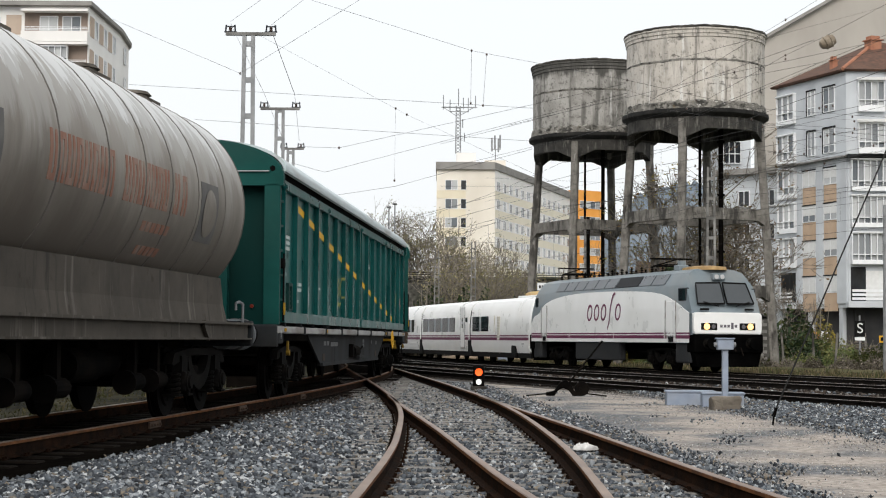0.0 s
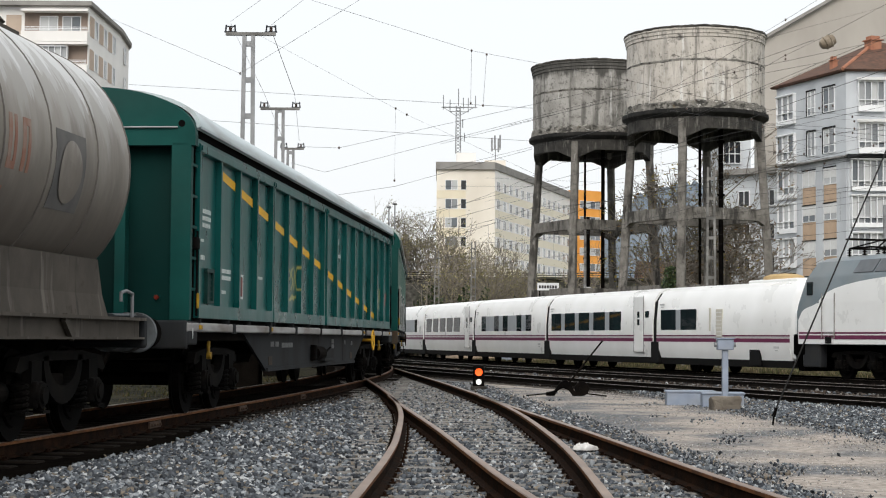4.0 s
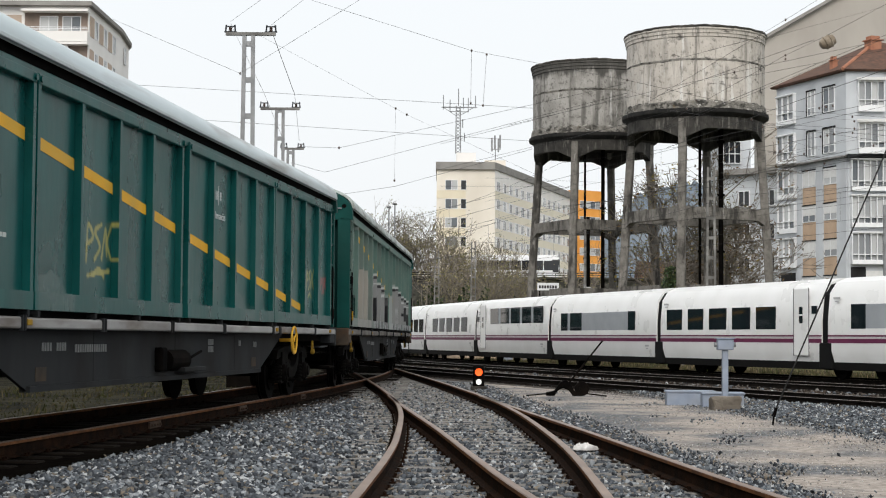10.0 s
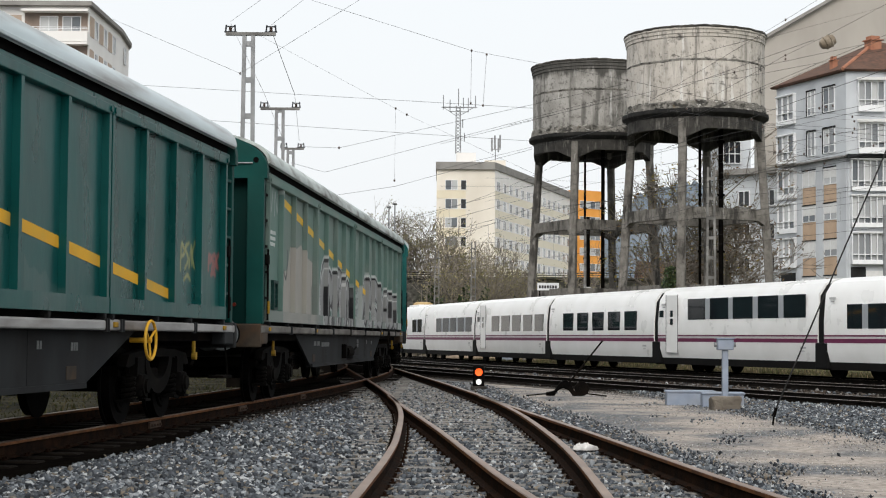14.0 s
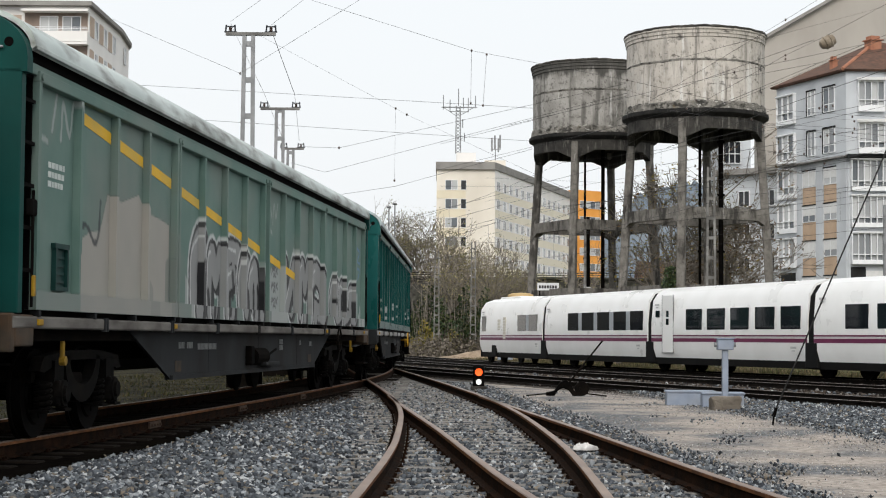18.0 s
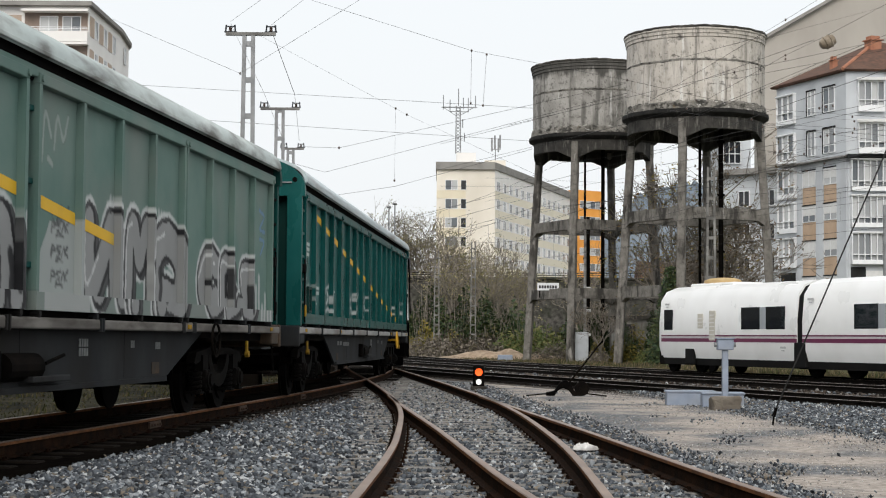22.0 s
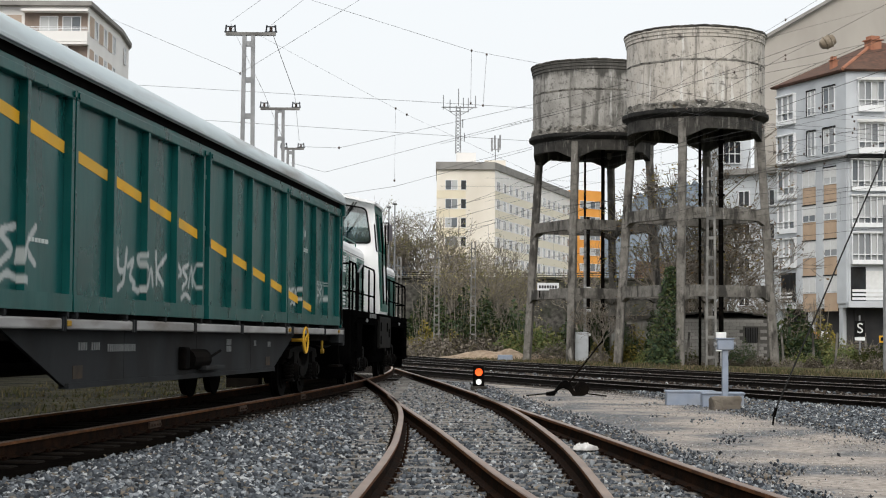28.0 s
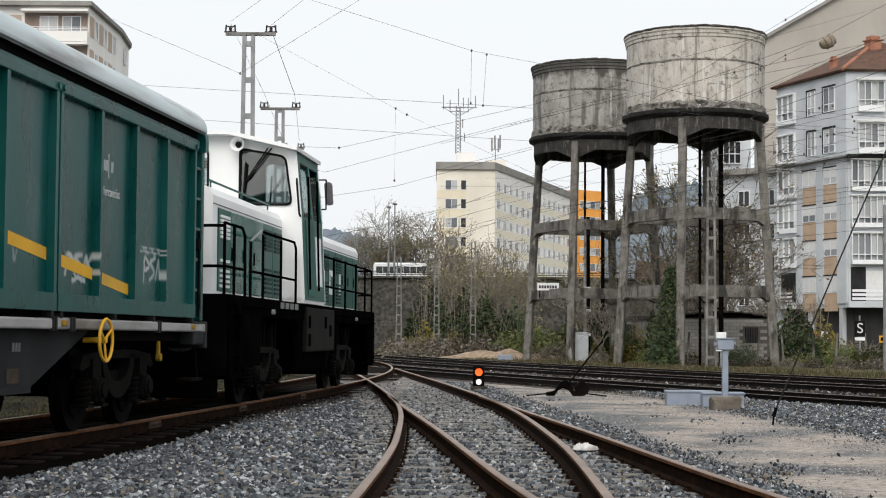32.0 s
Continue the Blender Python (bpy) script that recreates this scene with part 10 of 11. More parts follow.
CABINET = mat("pale_grey_cabinet_paint", (0.47, 0.50, 0.53), (0.55, 0.58, 0.61), 2, 0.6, stain=(0.33, 0.33, 0.32), sscale=1.5)
c = thing("relay_cabinet", "pale grey relay cabinet beside the main line", "equipment cabinet", at=pose(8.5, 104, -0.4))
bm = B()
box(bm, -0.42, 0.42, -0.35, 0.35, 0.05, 1.82, 0.02)
part("case", bm, CABINET, c)
bm = B()
box(bm, -0.46, 0.46, -0.40, 0.40, 1.82, 1.92, 0.02)
part("hood", bm, CABINET, c)
bm = B()
box(bm, -0.34, 0.34, -0.37, -0.345, 0.15, 1.72, 0.01)
part("door", bm, CABINET, c)
c = thing("meter_box", "white meter box beside the lattice mast", "equipment box", at=pose(14.62, 89.1, -0.4))
bm = B()
box(bm, -0.26, 0.26, -0.12, 0.12, 0.9, 1.9, 0.02)
part("case", bm, PVC, c)
bm = B()
box(bm, -0.05, 0.05, -0.05, 0.05, 0, 0.9)
part("post", bm, GALV, c)
c = thing("track_box", "small grey metal track box", "equipment box", at=pose(3.85, 104, -0.4))
bm = B()
box(bm, -0.45, 0.45, -0.3, 0.3, 0, 0.5, 0.04)
part("case", bm, GREY_BOX, c)
c = thing("white_rag", "crumpled white rag lying on the ballast", "rag", at=pose(1.55, 18.6, -0.14))
bm = B()
bmesh.ops.create_icosphere(bm, subdivisions=5, radius=1.0)
for vv in bm.verts:
    fold = 0.6 - 1.6 * abs(noise.noise(vv.co * 1.7 + Vector((3, 1, 0)))) - 0.9 * abs(noise.noise(vv.co * 4.1))
    rim = 1.0 + 0.7 * noise.noise(Vector((vv.co.x * 1.6, vv.co.y * 1.6, 5)))
    vv.co = Vector((vv.co.x * 0.145 * rim, vv.co.y * 0.11 * rim, max(-0.01, vv.co.z * (0.035 + 0.075 * fold))))
part("cloth", bm, mat("dirty_white_cloth", (0.55, 0.54, 0.52), (0.72, 0.71, 0.70), 12, 0.9), c)

# huts under the towers
BRICK_HUT = mat("grey_block_hut", (0.20, 0.19, 0.175), (0.31, 0.30, 0.28), 1.2, 0.95, bump=0.5, bscale=4, stain=(0.10, 0.095, 0.085), sscale=0.8, samount=0.7, random_tint=0.15)
h = thing("block_hut", "low grey block hut with barred window under the tower", "hut", at=pose(13.9, 100.2, -0.5))
bm = B()
prism(bm, [(0, 0), (0, 2.85), (2.0, 3.2), (4.0, 2.85), (4.0, 0)], 0, 5.4)
hut_wall = part("wall", bm, mat("dark_block_mortar", (0.07, 0.067, 0.06), (0.11, 0.105, 0.095), 2, 0.95), h)
bm = B()
box(bm, 0.0, 0.385, -0.03, 0.02, 0.0, 0.185, 0.008)
BLOCK = mesh_from("block", bm, BRICK_HUT)
for r in range(14):
    for k in range(13):
        x = 0.01 + k * 0.405 + (0.2 if r % 2 else 0.0)
        if x > 5.0 or (3.6 < x < 4.75 and 1.3 < r * 0.2 + 0.02 < 2.35):
            continue
        part_of("block", BLOCK, hut_wall, pose(x, 0, r * 0.2 + 0.02))
bm = B()
for k in range(10):
    x0, x1 = -0.15 + k * 0.57, 0.42 + k * 0.57
    z = 3.0 + 0.28 * math.sin((k + 0.5) / 10 * math.pi)
    box(bm, x0, x1, -0.15, 4.1, z - 0.05, z + 0.03)
part("roof", bm, CONCRETE_DARK, h)
bm = B()
box(bm, 3.95, 4.75, -0.03, 0.1, 1.45, 2.35)
wn_ = part("window", bm, SHADE_DARK, h)
for k in range(6):
    bm = B()
    cyl(bm, (4.0 + k * 0.14, -0.05, 1.45), (4.0 + k * 0.14, -0.05, 2.35), 0.018, seg=6)
    part("window_bar", bm, BLACK_STEEL, wn_)
h = thing("painted_hut", "small pale hut with grey tags on its wall", "hut", at=pose(10.4, 101.5, -0.5))
bm = B()
box(bm, 0, 2.6, 0, 3, 0, 2.8)
part("wall", bm, mat("peeling_grey_hut_paint", (0.20, 0.19, 0.17), (0.33, 0.32, 0.30), 1.4, 0.9, stain=(0.07, 0.075, 0.05), sscale=1.2, samount=0.85), h)
bm = B()
box(bm, -0.2, 2.8, -0.25, 3.2, 2.8, 3.0)
part("roof", bm, CONCRETE_DARK, h)
bm = B()
box(bm, 0.4, 1.1, -0.02, 0.1, 1.5, 2.5)
part("window", bm, SHADE_DARK, h)
for i, (x, y) in enumerate(((13.9, 96.5), (15.9, 96.5), (17.9, 96.5), (19.2, 95.5), (22.2, 96), (24, 96), (25.9, 96), (21.0, 96))):
    p = thing("fence_post", "grey concrete fence post in the grass", "fence post", "fence posts along the verge", at=pose(x, y, -0.4, 3 * math.sin(i * 2), 4 * math.cos(i * 3), 0))
    bm = B()
    box(bm, -0.06, 0.06, -0.06, 0.06, 0, 1.95, 0.015)
    part("post", bm, CONCRETE_COL, p)

# signs
def sign_text(parent, body, size, at, material):
    cu = bpy.data.curves.new("sign_text", "FONT")
    cu.body, cu.size, cu.align_x, cu.align_y, cu.extrude = body, size, "CENTER", "CENTER", 0.01
    tmp = bpy.data.objects.new("sign_text", cu)
    me = bpy.data.meshes.new_from_object(tmp)
    bpy.data.objects.remove(tmp)
    me.materials.clear()
    me.materials.append(material)
    ob = new("letter", me)
    ob.parent, ob.matrix_basis = parent, at
    return ob


s = thing("whistle_board", "black board with a white letter S on a post", "railway sign", at=pose(23.0, 93.5, -0.4))
bm = B()
cyl(bm, (0, 0.05, 0), (0, 0.05, 2.9), 0.05, seg=10)
part("post", bm, GALV, s)
bm = B()
box(bm, -0.28, 0.28, -0.02, 0.02, 1.75, 2.6, 0.02)
part("board", bm, RUBBER, s)
sign_text(s, "S", 0.8, pose(0, -0.035, 2.17, 90, 0, 0), BLIND)
bm = B()
box(bm, -0.28, 0.28, -0.02, 0.02, 1.52, 1.7)
part("lower_plate", bm, PVC, s)
s = thing("shop_board", "orange and white chequered board by the street", "sign", at=pose(26.5, 122, 0.6))
for i, (x, z, m) in enumerate(((0, 0.6, ORANGE_WALL), (0.62, 0.6, PVC), (0, 0, PVC), (0.62, 0, RENDER_GREY))):
    bm = B()
    box(bm, x, x + 0.6, 0, 0.05, z, z + 0.58)
    part("panel", bm, m, s)
bm = B()
cyl(bm, (0.6, 0.1, -1.1), (0.6, 0.1, 1.0), 0.05, seg=8)
part("post", bm, GALV, s)
s = thing("shop_board", "yellow board with dark bar by the street", "sign", at=pose(31.4, 122, 1.0))
bm = B()
box(bm, 0, 0.9, 0, 0.05, 0, 0.5)
part("panel", bm, YELLOW, s)
bm = B()
box(bm, 0.1, 0.55, -0.02, 0.0, 0.12, 0.38)
part("panel_bar", bm, RUBBER, s)
bm = B()
cyl(bm, (0.45, 0.1, -1.5), (0.45, 0.1, 0.4), 0.05, seg=8)
part("post", bm, GALV, s)
s = thing("station_plate", "white station plate with dark unreadable bars", "station sign", at=pose(5.9, 105.7, 3.66))
bm = B()
box(bm, 0, 1.35, 0, 0.05, 0.45, 0.92, 0.01)
part("plate", bm, PVC, s)
for k in range(7):
    bm = B()
    box(bm, 0.10 + k * 0.165, 0.22 + k * 0.165, -0.012, 0.0, 0.58, 0.76)
    part("writing_bar", bm, UNDER_GREY, s)
for x in (0.15, 1.2):
    bm = B()
    cyl(bm, (x, 0.08, 0.0), (x, 0.08, 0.9), 0.04, seg=8)
    part("bracket", bm, BLACK_STEEL, s)


# ---- trees, bushes, grass ----
BARK = mat("grey_brown_bark", (0.08, 0.07, 0.058), (0.15, 0.13, 0.11), 3, 0.95, bump=0.4, bscale=12)
TWIG = mat("bare_brown_twigs", (0.125, 0.108, 0.088), (0.25, 0.22, 0.185), 2, 0.95)
LEAF_SPRING = island_mat("sparse_yellow_green_leaves", [(0.22, 0.205, 0.085), (0.18, 0.175, 0.07), (0.30, 0.26, 0.12), (0.16, 0.135, 0.075)], 0.8, 3)
LEAF_BROWN = island_mat("brown_withered_leaves", [(0.13, 0.075, 0.03), (0.10, 0.065, 0.03), (0.15, 0.10, 0.045), (0.07, 0.055, 0.025)], 0.8, 3)
LEAF_IVY = island_mat("dark_ivy_leaves", [(0.03, 0.05, 0.022), (0.05, 0.07, 0.028), (0.035, 0.055, 0.03), (0.075, 0.085, 0.032)], 0.6, 3)
LEAF_BUSH = island_mat("green_bush_leaves", [(0.08, 0.105, 0.034), (0.11, 0.125, 0.045), (0.055, 0.075, 0.026), (0.15, 0.145, 0.055)], 0.8, 3)
LEAF_OLIVE = island_mat("yellow_bush_leaves", [(0.19, 0.15, 0.03), (0.14, 0.12, 0.03), (0.10, 0.095, 0.03), (0.22, 0.17, 0.04)], 0.8, 3)
LEAF_BRUSH = island_mat("grey_brown_brushwood", [(0.14, 0.12, 0.10), (0.09, 0.078, 0.065), (0.21, 0.183, 0.15), (0.105, 0.092, 0.06)], 0.95, 3)
WEED = island_mat("dull_green_weeds", [(0.040, 0.042, 0.016), (0.060, 0.052, 0.024), (0.028, 0.032, 0.012), (0.085, 0.070, 0.036)], 0.9, 3)
GRASS = island_mat("dry_green_grass", [(0.065, 0.060, 0.028), (0.12, 0.093, 0.052), (0.045, 0.056, 0.020), (0.17, 0.132, 0.08), (0.075, 0.070, 0.032), (0.05, 0.045, 0.033)], 0.9, 3)


def soup(name, verts, faces, material, parent=None):
    me = bpy.data.meshes.new(name)
    me.from_pydata(verts, [], faces)
    me.materials.append(material)
    ob = new(name, me)
    ob.parent = parent
    return ob


def leaf_quads(verts, faces, p, size, rg):
    a = Vector((rg.gauss(0, 1), rg.gauss(0, 1), rg.gauss(0, 0.7))).normalized()
    b = a.orthogonal().normalized()
    s = size * rg.uniform(0.6, 1.3)
    i = len(verts)
    verts += [tuple(p - a * s), tuple(p + b * s * 0.5), tuple(p + a * s), tuple(p - b * s * 0.5)]
    faces.append((i, i + 1, i + 2, i + 3))


def branch_mesh(verts, faces, a, b, r0, r1):
    d = (b - a).normalized()
    u = d.orthogonal().normalized()
    v = d.cross(u)
    i = len(verts)
    for p, r in ((a, r0), (b, r1)):
        for k in range(3):
            t = k * 2 * math.pi / 3
            verts.append(tuple(p + (u * math.cos(t) + v * math.sin(t)) * r))
    for k in range(3):
        faces.append((i + k, i + (k + 1) % 3, i + 3 + (k + 1) % 3, i + 3 + k))


def tree(seed, h, label, leaf, leaves, leaf_size=0.16, spread=0.55, depth=6, fork=3):
    rg = random.Random(seed)
    t = thing("tree", label, "tree")
    trunk, tf, limb, lf, lv, lff = [], [], [], [], [], []
    tips = []

    def grow(p, d, length, r, level):
        q = p + d * length
        bend = q + Vector((rg.gauss(0, 0.06), rg.gauss(0, 0.06), 0)) * length
        if level < 1:
            branch_mesh(trunk, tf, p, bend, r, r * 0.75)
        else:
            branch_mesh(limb, lf, p, bend, max(r, 0.016), max(r * 0.65, 0.012))
        if level >= depth:
            tips.append(bend)
            return
        for k in range(fork if level else fork + 1):
            ang = spread * rg.uniform(0.6, 1.5)
            az = rg.uniform(0, 2 * math.pi)
            u = d.orthogonal().normalized()
            w = d.cross(u)
            nd = (d * math.cos(ang) + (u * math.cos(az) + w * math.sin(az)) * math.sin(ang) + Vector((0, 0, 0.10))).normalized()
            start = p.lerp(bend, rg.uniform(0.55, 1.0)) if level else p.lerp(bend, rg.uniform(0.5, 1.0))
            grow(start, nd, length * rg.uniform(0.58, 0.85), r * rg.uniform(0.5, 0.66), level + 1)

    grow(Vector((0, 0, -0.2)), Vector((rg.gauss(0, 0.04), rg.gauss(0, 0.04), 1)).normalized(), h * 0.30, h * 0.013, 0)
    for k in range(leaves):
        tip = rg.choice(tips)
        leaf_quads(lv, lff, tip + Vector((rg.gauss(0, 0.22), rg.gauss(0, 0.22), rg.gauss(0, 0.2))), leaf_size, rg)
    soup("trunk", trunk, tf, BARK, t)
    soup("branchwork", limb, lf, TWIG, t)
    if leaves:
        c = soup("crown", lv, lff, leaf, t)
        c["kind"] = "stuff"
    return t


spring = [tree(11 + i, 11.5, "bare spring tree with thin twigs and few yellow-green leaves", LEAF_SPRING, 750, 0.08, depth=5) for i in range(3)]
brown = [tree(31 + i, 13.0, "tall bare tree with scattered brown leaves behind the towers", LEAF_BROWN, 700, 0.10) for i in range(2)]
bare = [tree(51 + i, 10.0, "leafless thin tree with pale twigs", LEAF_BROWN, 150, 0.10) for i in range(1)]
rg = random.Random(77)


def plant(kinds, x, y, s, z=-0.6):
    src = kinds[rg.randrange(len(kinds))]
    c = copy_thing(src, pose(x, y, z, 0, 0, rg.uniform(0, 360)))
    c.scale = (s, s, s * rg.uniform(0.92, 1.08))
    return c


for bearing, d, s in ((655, 205, 1.3), (706, 205, 1.35), (722, 205, 1.45), (738, 205, 1.4), (668, 205, 1.25), (690, 190, 1.1), (740, 175, 1.1), (805, 165, 1.0), (828, 200, 1.2), (872, 160, 0.95),
                 (893, 195, 1.0), (915, 170, 0.85), (730, 150, 0.7), (790, 145, 0.7), (860, 140, 0.72), (900, 140, 0.6), (1030, 150, 0.7), (640, 210, 1.2), (615, 215, 1.2), (668, 254, 1.45), (694, 258, 1.6), (722, 252, 1.55), (752, 257, 1.55), (778, 250, 1.35)):
    if bearing < 745:        # on the fill behind the stone wall
        plant(spring, (bearing - 784) / 3000 * 247, 247, s * 0.95, 5.5)
    else:
        plant(spring, (bearing - 784) / 3000 * d, d, s * 1.35)
for bearing, d, s in ((1262, 106, 1.3), (1240, 130, 0.9), (1275, 118, 1.0), (1290, 112, 0.8), (1330, 120, 0.45), (1240, 110, 0.9)):
    plant(brown, (bearing - 784) / 3000 * d, d, s)
yellow = [tree(71, 11.0, "thin spring tree with yellow-green young leaves", LEAF_OLIVE, 1300, 0.085, depth=5)]
for bearing, d, s in ((1172, 104, 1.25), (1208, 115, 1.35)):
    plant(yellow, (bearing - 784) / 3000 * d, d, s)
for bearing, d, s in ((1068, 99, 0.5), (1392, 116, 0.75), (1420, 112, 0.4), (1310, 108, 0.5)):
    plant(bare, (bearing - 784) / 3000 * d, d, s)
for src, x in zip(spring + brown + bare + yellow, (-14.0, -17.0, -20.5, 24.0, 42.0, 46.0, 22.0)):
    src.matrix_basis = pose(x, 150 + abs(x), -0.6)


def bush(name, label, leaf, n, w, d, h, seed, size=0.10, category="bush"):
    """A mound of loose leaves over thin stems."""
    rg2 = random.Random(seed)
    t = thing(name, label, category)
    v, f, sv, sf = [], [], [], []
    for k in range(n):
        a, u = rg2.uniform(0, 2 * math.pi), rg2.random() ** 0.5
        x, y = u * math.cos(a) * w / 2, u * math.sin(a) * d / 2
        top = h * (1 - u ** 2.2) * (0.75 + 0.5 * noise.noise(Vector((x * 1.3 + seed, y * 1.3, 0))))
        z = max(0.02, top * rg2.random() ** 0.45)
        leaf_quads(v, f, Vector((x, y, z)), size, rg2)
    for k in range(14):
        a, u = rg2.uniform(0, 2 * math.pi), rg2.random() * 0.7
        b = Vector((u * math.cos(a) * w / 2, u * math.sin(a) * d / 2, h * rg2.uniform(0.6, 1.05)))
        branch_mesh(sv, sf, Vector((b.x * 0.3, b.y * 0.3, -0.1)), b, 0.03, 0.008)
    soup("stemwork", sv, sf, TWIG, t)
    soup("foliage", v, f, leaf, t)["kind"] = "stuff"
    return t


kinds = {"green": bush("bush", "dense green bramble bush on the bank", LEAF_BUSH, 1500, 5.0, 3.0, 2.6, 1, 0.13),
         "olive": bush("bush", "yellow-green shrub beside the huts", LEAF_OLIVE, 1200, 2.2, 1.6, 2.9, 2, 0.10),
         "brush": bush("bush", "grey-brown dry brushwood along the wall", LEAF_BRUSH, 1500, 6.0, 3.0, 1.9, 3, 0.13),
         "ivy": bush("bush", "dark ivy bush climbing at the tower foot", LEAF_IVY, 1700, 2.4, 1.6, 3.6, 4, 0.10),
         "dark": bush("bush", "dark green undergrowth below the trees", LEAF_IVY, 1500, 5.0, 3.0, 3.4, 5, 0.16)}
wall_foot = [("ivy", 742, 140, 1.5), ("ivy", 756, 142, 1.9), ("ivy", 790, 139, 1.6), ("ivy", 812, 143, 1.9), ("ivy", 852, 141, 1.7), ("ivy", 872, 139, 1.5), ("ivy", 893, 143, 1.6),
         ("olive", 748, 134, 1.3), ("olive", 800, 135, 1.1), ("olive", 868, 134, 1.2), ("brush", 735, 122, 1.0), ("brush", 775, 120, 1.0), ("brush", 815, 124, 1.1), ("brush", 850, 121, 1.0), ("brush", 880, 126, 1.0), ("brush", 700, 130, 1.0), ("green", 905, 124, 1.0), ("green", 935, 120, 1.2), ("green", 965, 118, 1.2), ("green", 1000, 121, 1.1)]
tower_foot = [("ivy", 1112, 99.3, 0.8), ("olive", 1098, 99, 0.8), ("dark", 870, 132, 1.2), ("dark", 920, 134, 1.3), ("dark", 1030, 118, 1.0), ("dark", 1060, 116, 1.1), ("olive", 1060, 106, 0.8), ("olive", 1125, 99.5, 1.0), ("olive", 1110, 100.5, 0.9), ("ivy", 1165, 98, 1.0), ("brush", 1290, 95, 0.35), ("brush", 1345, 93, 0.4), ("brush", 1395, 92, 0.4), ("brush", 1440, 90, 0.45), ("brush", 1495, 88, 0.45), ("brush", 1545, 85, 0.45), ("green", 1370, 94, 0.35), ("brush", 1230, 96, 0.3), ("green", 1145, 96, 0.5), ("green", 1220, 97, 0.45)]
verge = [("dark", 1315, 98, 0.5), ("dark", 1385, 104, 1.1), ("dark", 1410, 108, 1.0), ("green", 1440, 110, 1.0), ("olive", 1450, 112, 1.5), ("green", 1490, 100, 0.7), ("green", 1530, 92, 0.6), ("green", 1560, 88, 0.7), ("green", 1420, 95, 0.5),
         ("dark", 1250, 140, 1.0), ("dark", 1290, 140, 1.2), ("dark", 1340, 138, 1.2), ("brush", 985, 112, 0.8), ("brush", 1060, 100, 0.6), ("dark", 800, 150, 0.9), ("dark", 840, 152, 1.0), ("dark", 760, 155, 0.9), ("dark", 890, 150, 1.0), ("green", 830, 145, 1.0), ("green", 740, 146, 0.9)]
spots = wall_foot + tower_foot + verge + [("green", bearing, 212 + 5 * (k % 3), 1.9) for k, bearing in enumerate(range(752, 960, 26))] + [("olive", bearing, 208, 1.5) for bearing in range(748, 940, 45)]
for k, (nm, bearing, d, s) in enumerate(spots):
    c = copy_thing(kinds[nm], pose((bearing - 784) / 3000 * d, d, -0.45, 0, 0, rg.uniform(0, 360)))
    c.scale = (s, s, s * rg.uniform(0.85, 1.1))
for k, ob in enumerate(kinds.values()):
    ob.matrix_basis = pose(24 + k * 3.5, 124 + k * 2, -0.45)

# ivy wound up one tower leg
t = thing("climbing_ivy", "dark ivy growing up a tower leg", "ivy", at=pose(11.25, 90.6, -0.4))
v, f = [], []
rg2 = random.Random(4)
for k in range(2600):
    u = rg2.random() ** 1.4
    a = rg2.uniform(0, 2 * math.pi)
    r = (1.05 - 0.75 * u) * rg2.random() ** 0.5
    leaf_quads(v, f, Vector((0.5 + r * math.cos(a) + 0.55 * u, 0.3 + r * math.sin(a) + 0.4 * u, u * 5.4)), 0.11, rg2)
soup("foliage", v, f, LEAF_IVY, t)["kind"] = "stuff"

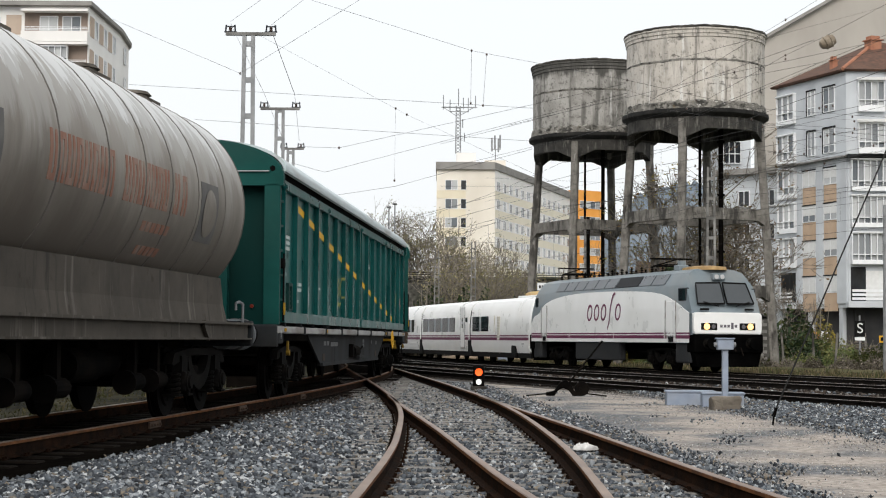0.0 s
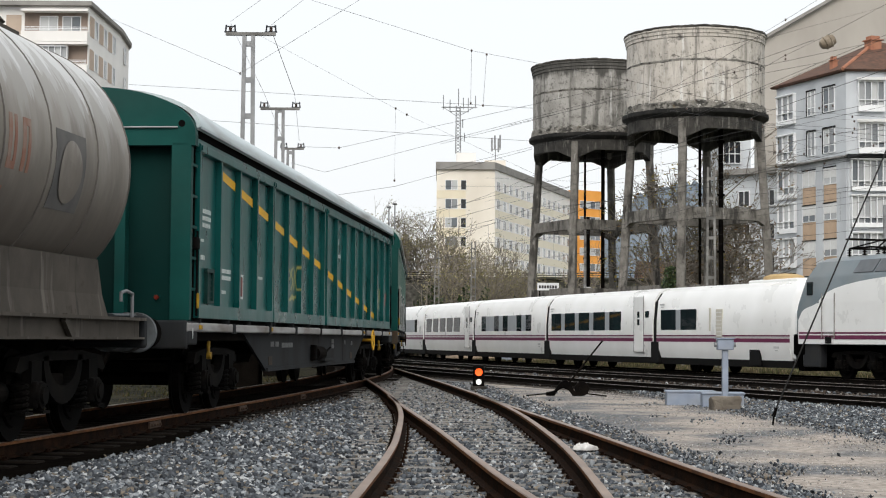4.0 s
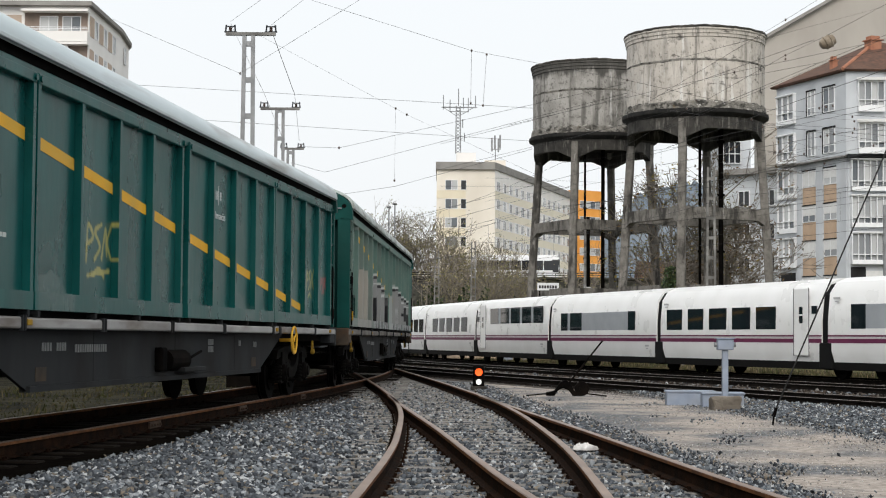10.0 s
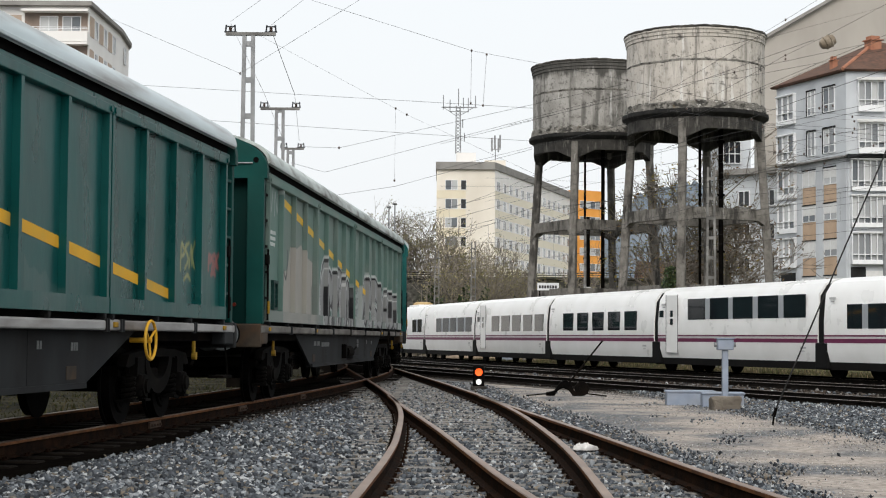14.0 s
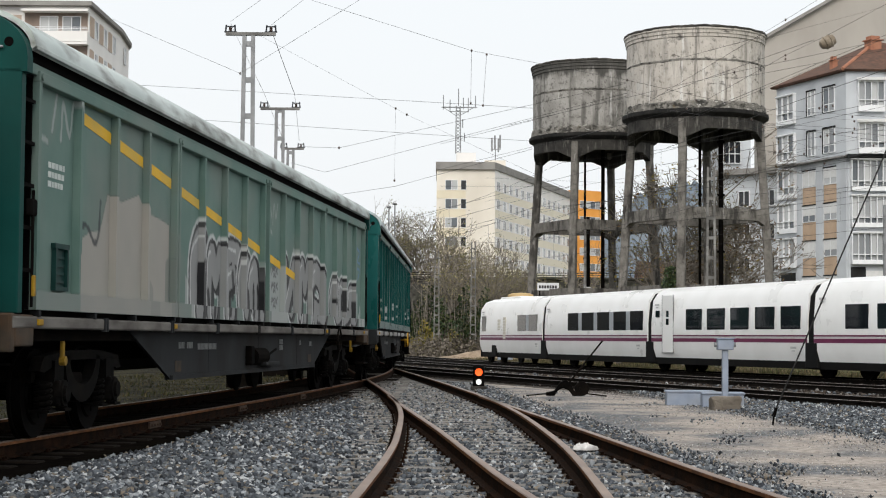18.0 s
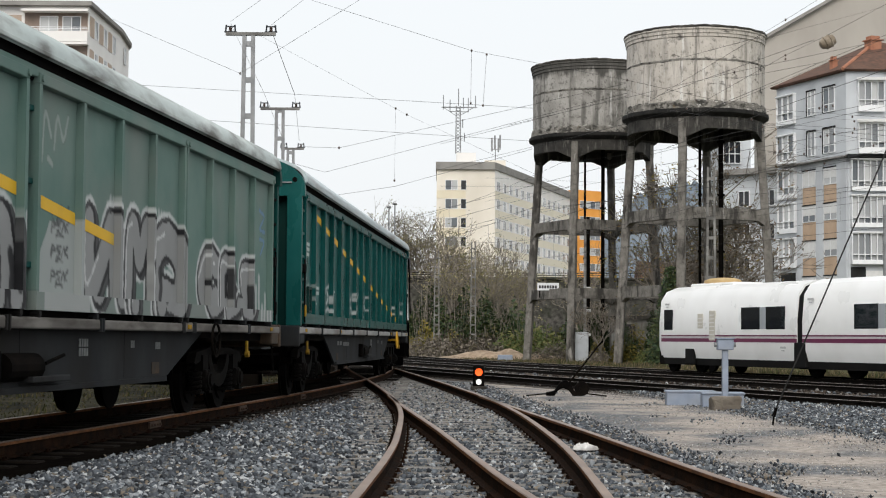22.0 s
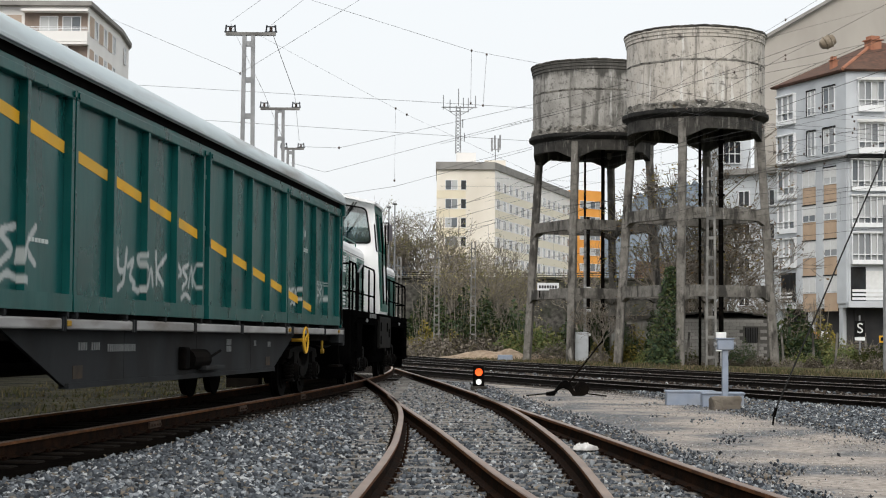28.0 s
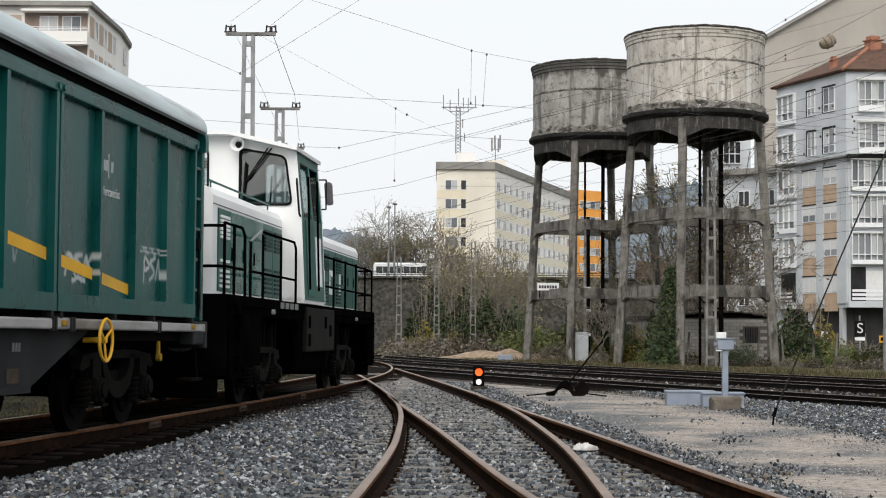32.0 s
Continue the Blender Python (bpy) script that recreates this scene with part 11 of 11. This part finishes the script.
# grass along the main line and behind the goods line
v, f = [], []
rg2 = random.Random(12)
for k in range(26000):
    s = rg2.uniform(52, 150)
    p, tt = T_LINE.at(s, 2.4 + 7 * rg2.random() ** 1.5)
    z = ground_z(p.x, p.y)
    hh = rg2.uniform(0.06, 0.42) * (0.35 if p.x < 0 and p.y < 61 else 1.0) * (0.6 + 0.8 * max(0, noise.noise(Vector((p.x * 0.5, p.y * 0.3, 3)))))
    a = rg2.uniform(0, math.pi)
    w = rg2.uniform(0.02, 0.05)
    i = len(v)
    lean = Vector((rg2.gauss(0, 0.08), rg2.gauss(0, 0.08), 0))
    v += [(p.x - math.cos(a) * w, p.y - math.sin(a) * w, z - 0.02), (p.x + math.cos(a) * w, p.y + math.sin(a) * w, z - 0.02), (p.x + lean.x, p.y + lean.y, z + hh)]
    f.append((i, i + 1, i + 2))
tagged(soup("verge_grass", v, f, GRASS), "rough dry and green grass along the tracks", "grass", kind="stuff")
v, f = [], []
for k in range(9000):
    y = 9 + 50 * rg2.random() ** 1.3
    x = float(np.interp(y, F_LINE.p[:, 1], F_LINE.p[:, 0])) - 2.2 - 5.5 * rg2.random()
    z = ground_z(x, y)
    hh = rg2.uniform(0.03, 0.16) * (0.4 + 1.4 * max(0, noise.noise(Vector((x * 0.7, y * 0.4, 8)))))
    a, w = rg2.uniform(0, math.pi), rg2.uniform(0.012, 0.03)
    i = len(v)
    v += [(x - math.cos(a) * w, y - math.sin(a) * w, z - 0.02), (x + math.cos(a) * w, y + math.sin(a) * w, z - 0.02), (x + rg2.gauss(0, 0.05), y + rg2.gauss(0, 0.05), z + hh)]
    f.append((i, i + 1, i + 2))
tagged(soup("low_weeds", v, f, WEED), "low dull green weeds behind the goods track", "weeds", kind="stuff")

# heap of pale spoil at the foot of the bank
bm = B()
bmesh.ops.create_grid(bm, x_segments=40, y_segments=14, size=1.0)
for vv in bm.verts:
    x, y = vv.co.x, vv.co.y
    hgt = max(0.0, 1 - x * x) * max(0.0, 1 - y * y)
    vv.co = Vector((x * 4.8, y * 1.9, hgt * (0.62 + 0.4 * noise.noise(Vector((x * 4, y * 3, 0)))) + 0.05 * noise.noise(Vector((x * 14, y * 9, 2))) - 0.06))
h = thing("spoil_heap", "low heap of pale sandy spoil beside the main line", "spoil heap", at=pose(3.9, 113, -0.3, 0, 0, -15))
part("mound", bm, mat("pale_sandy_spoil", (0.23, 0.165, 0.11), (0.40, 0.31, 0.225), 3, 0.95, bump=0.6, bscale=8, stain=(0.12, 0.10, 0.07), sscale=1.2), h, smooth=True)


def motions():
    running_rows()
    for b, x, t0 in BUSES:
        walk(b, [(t, pose(x + 12.8 * (t - t0), 229.5, 8.62)) for t in (0.0, 8.0, 16.0, 24.0, 32.0)])


motions()
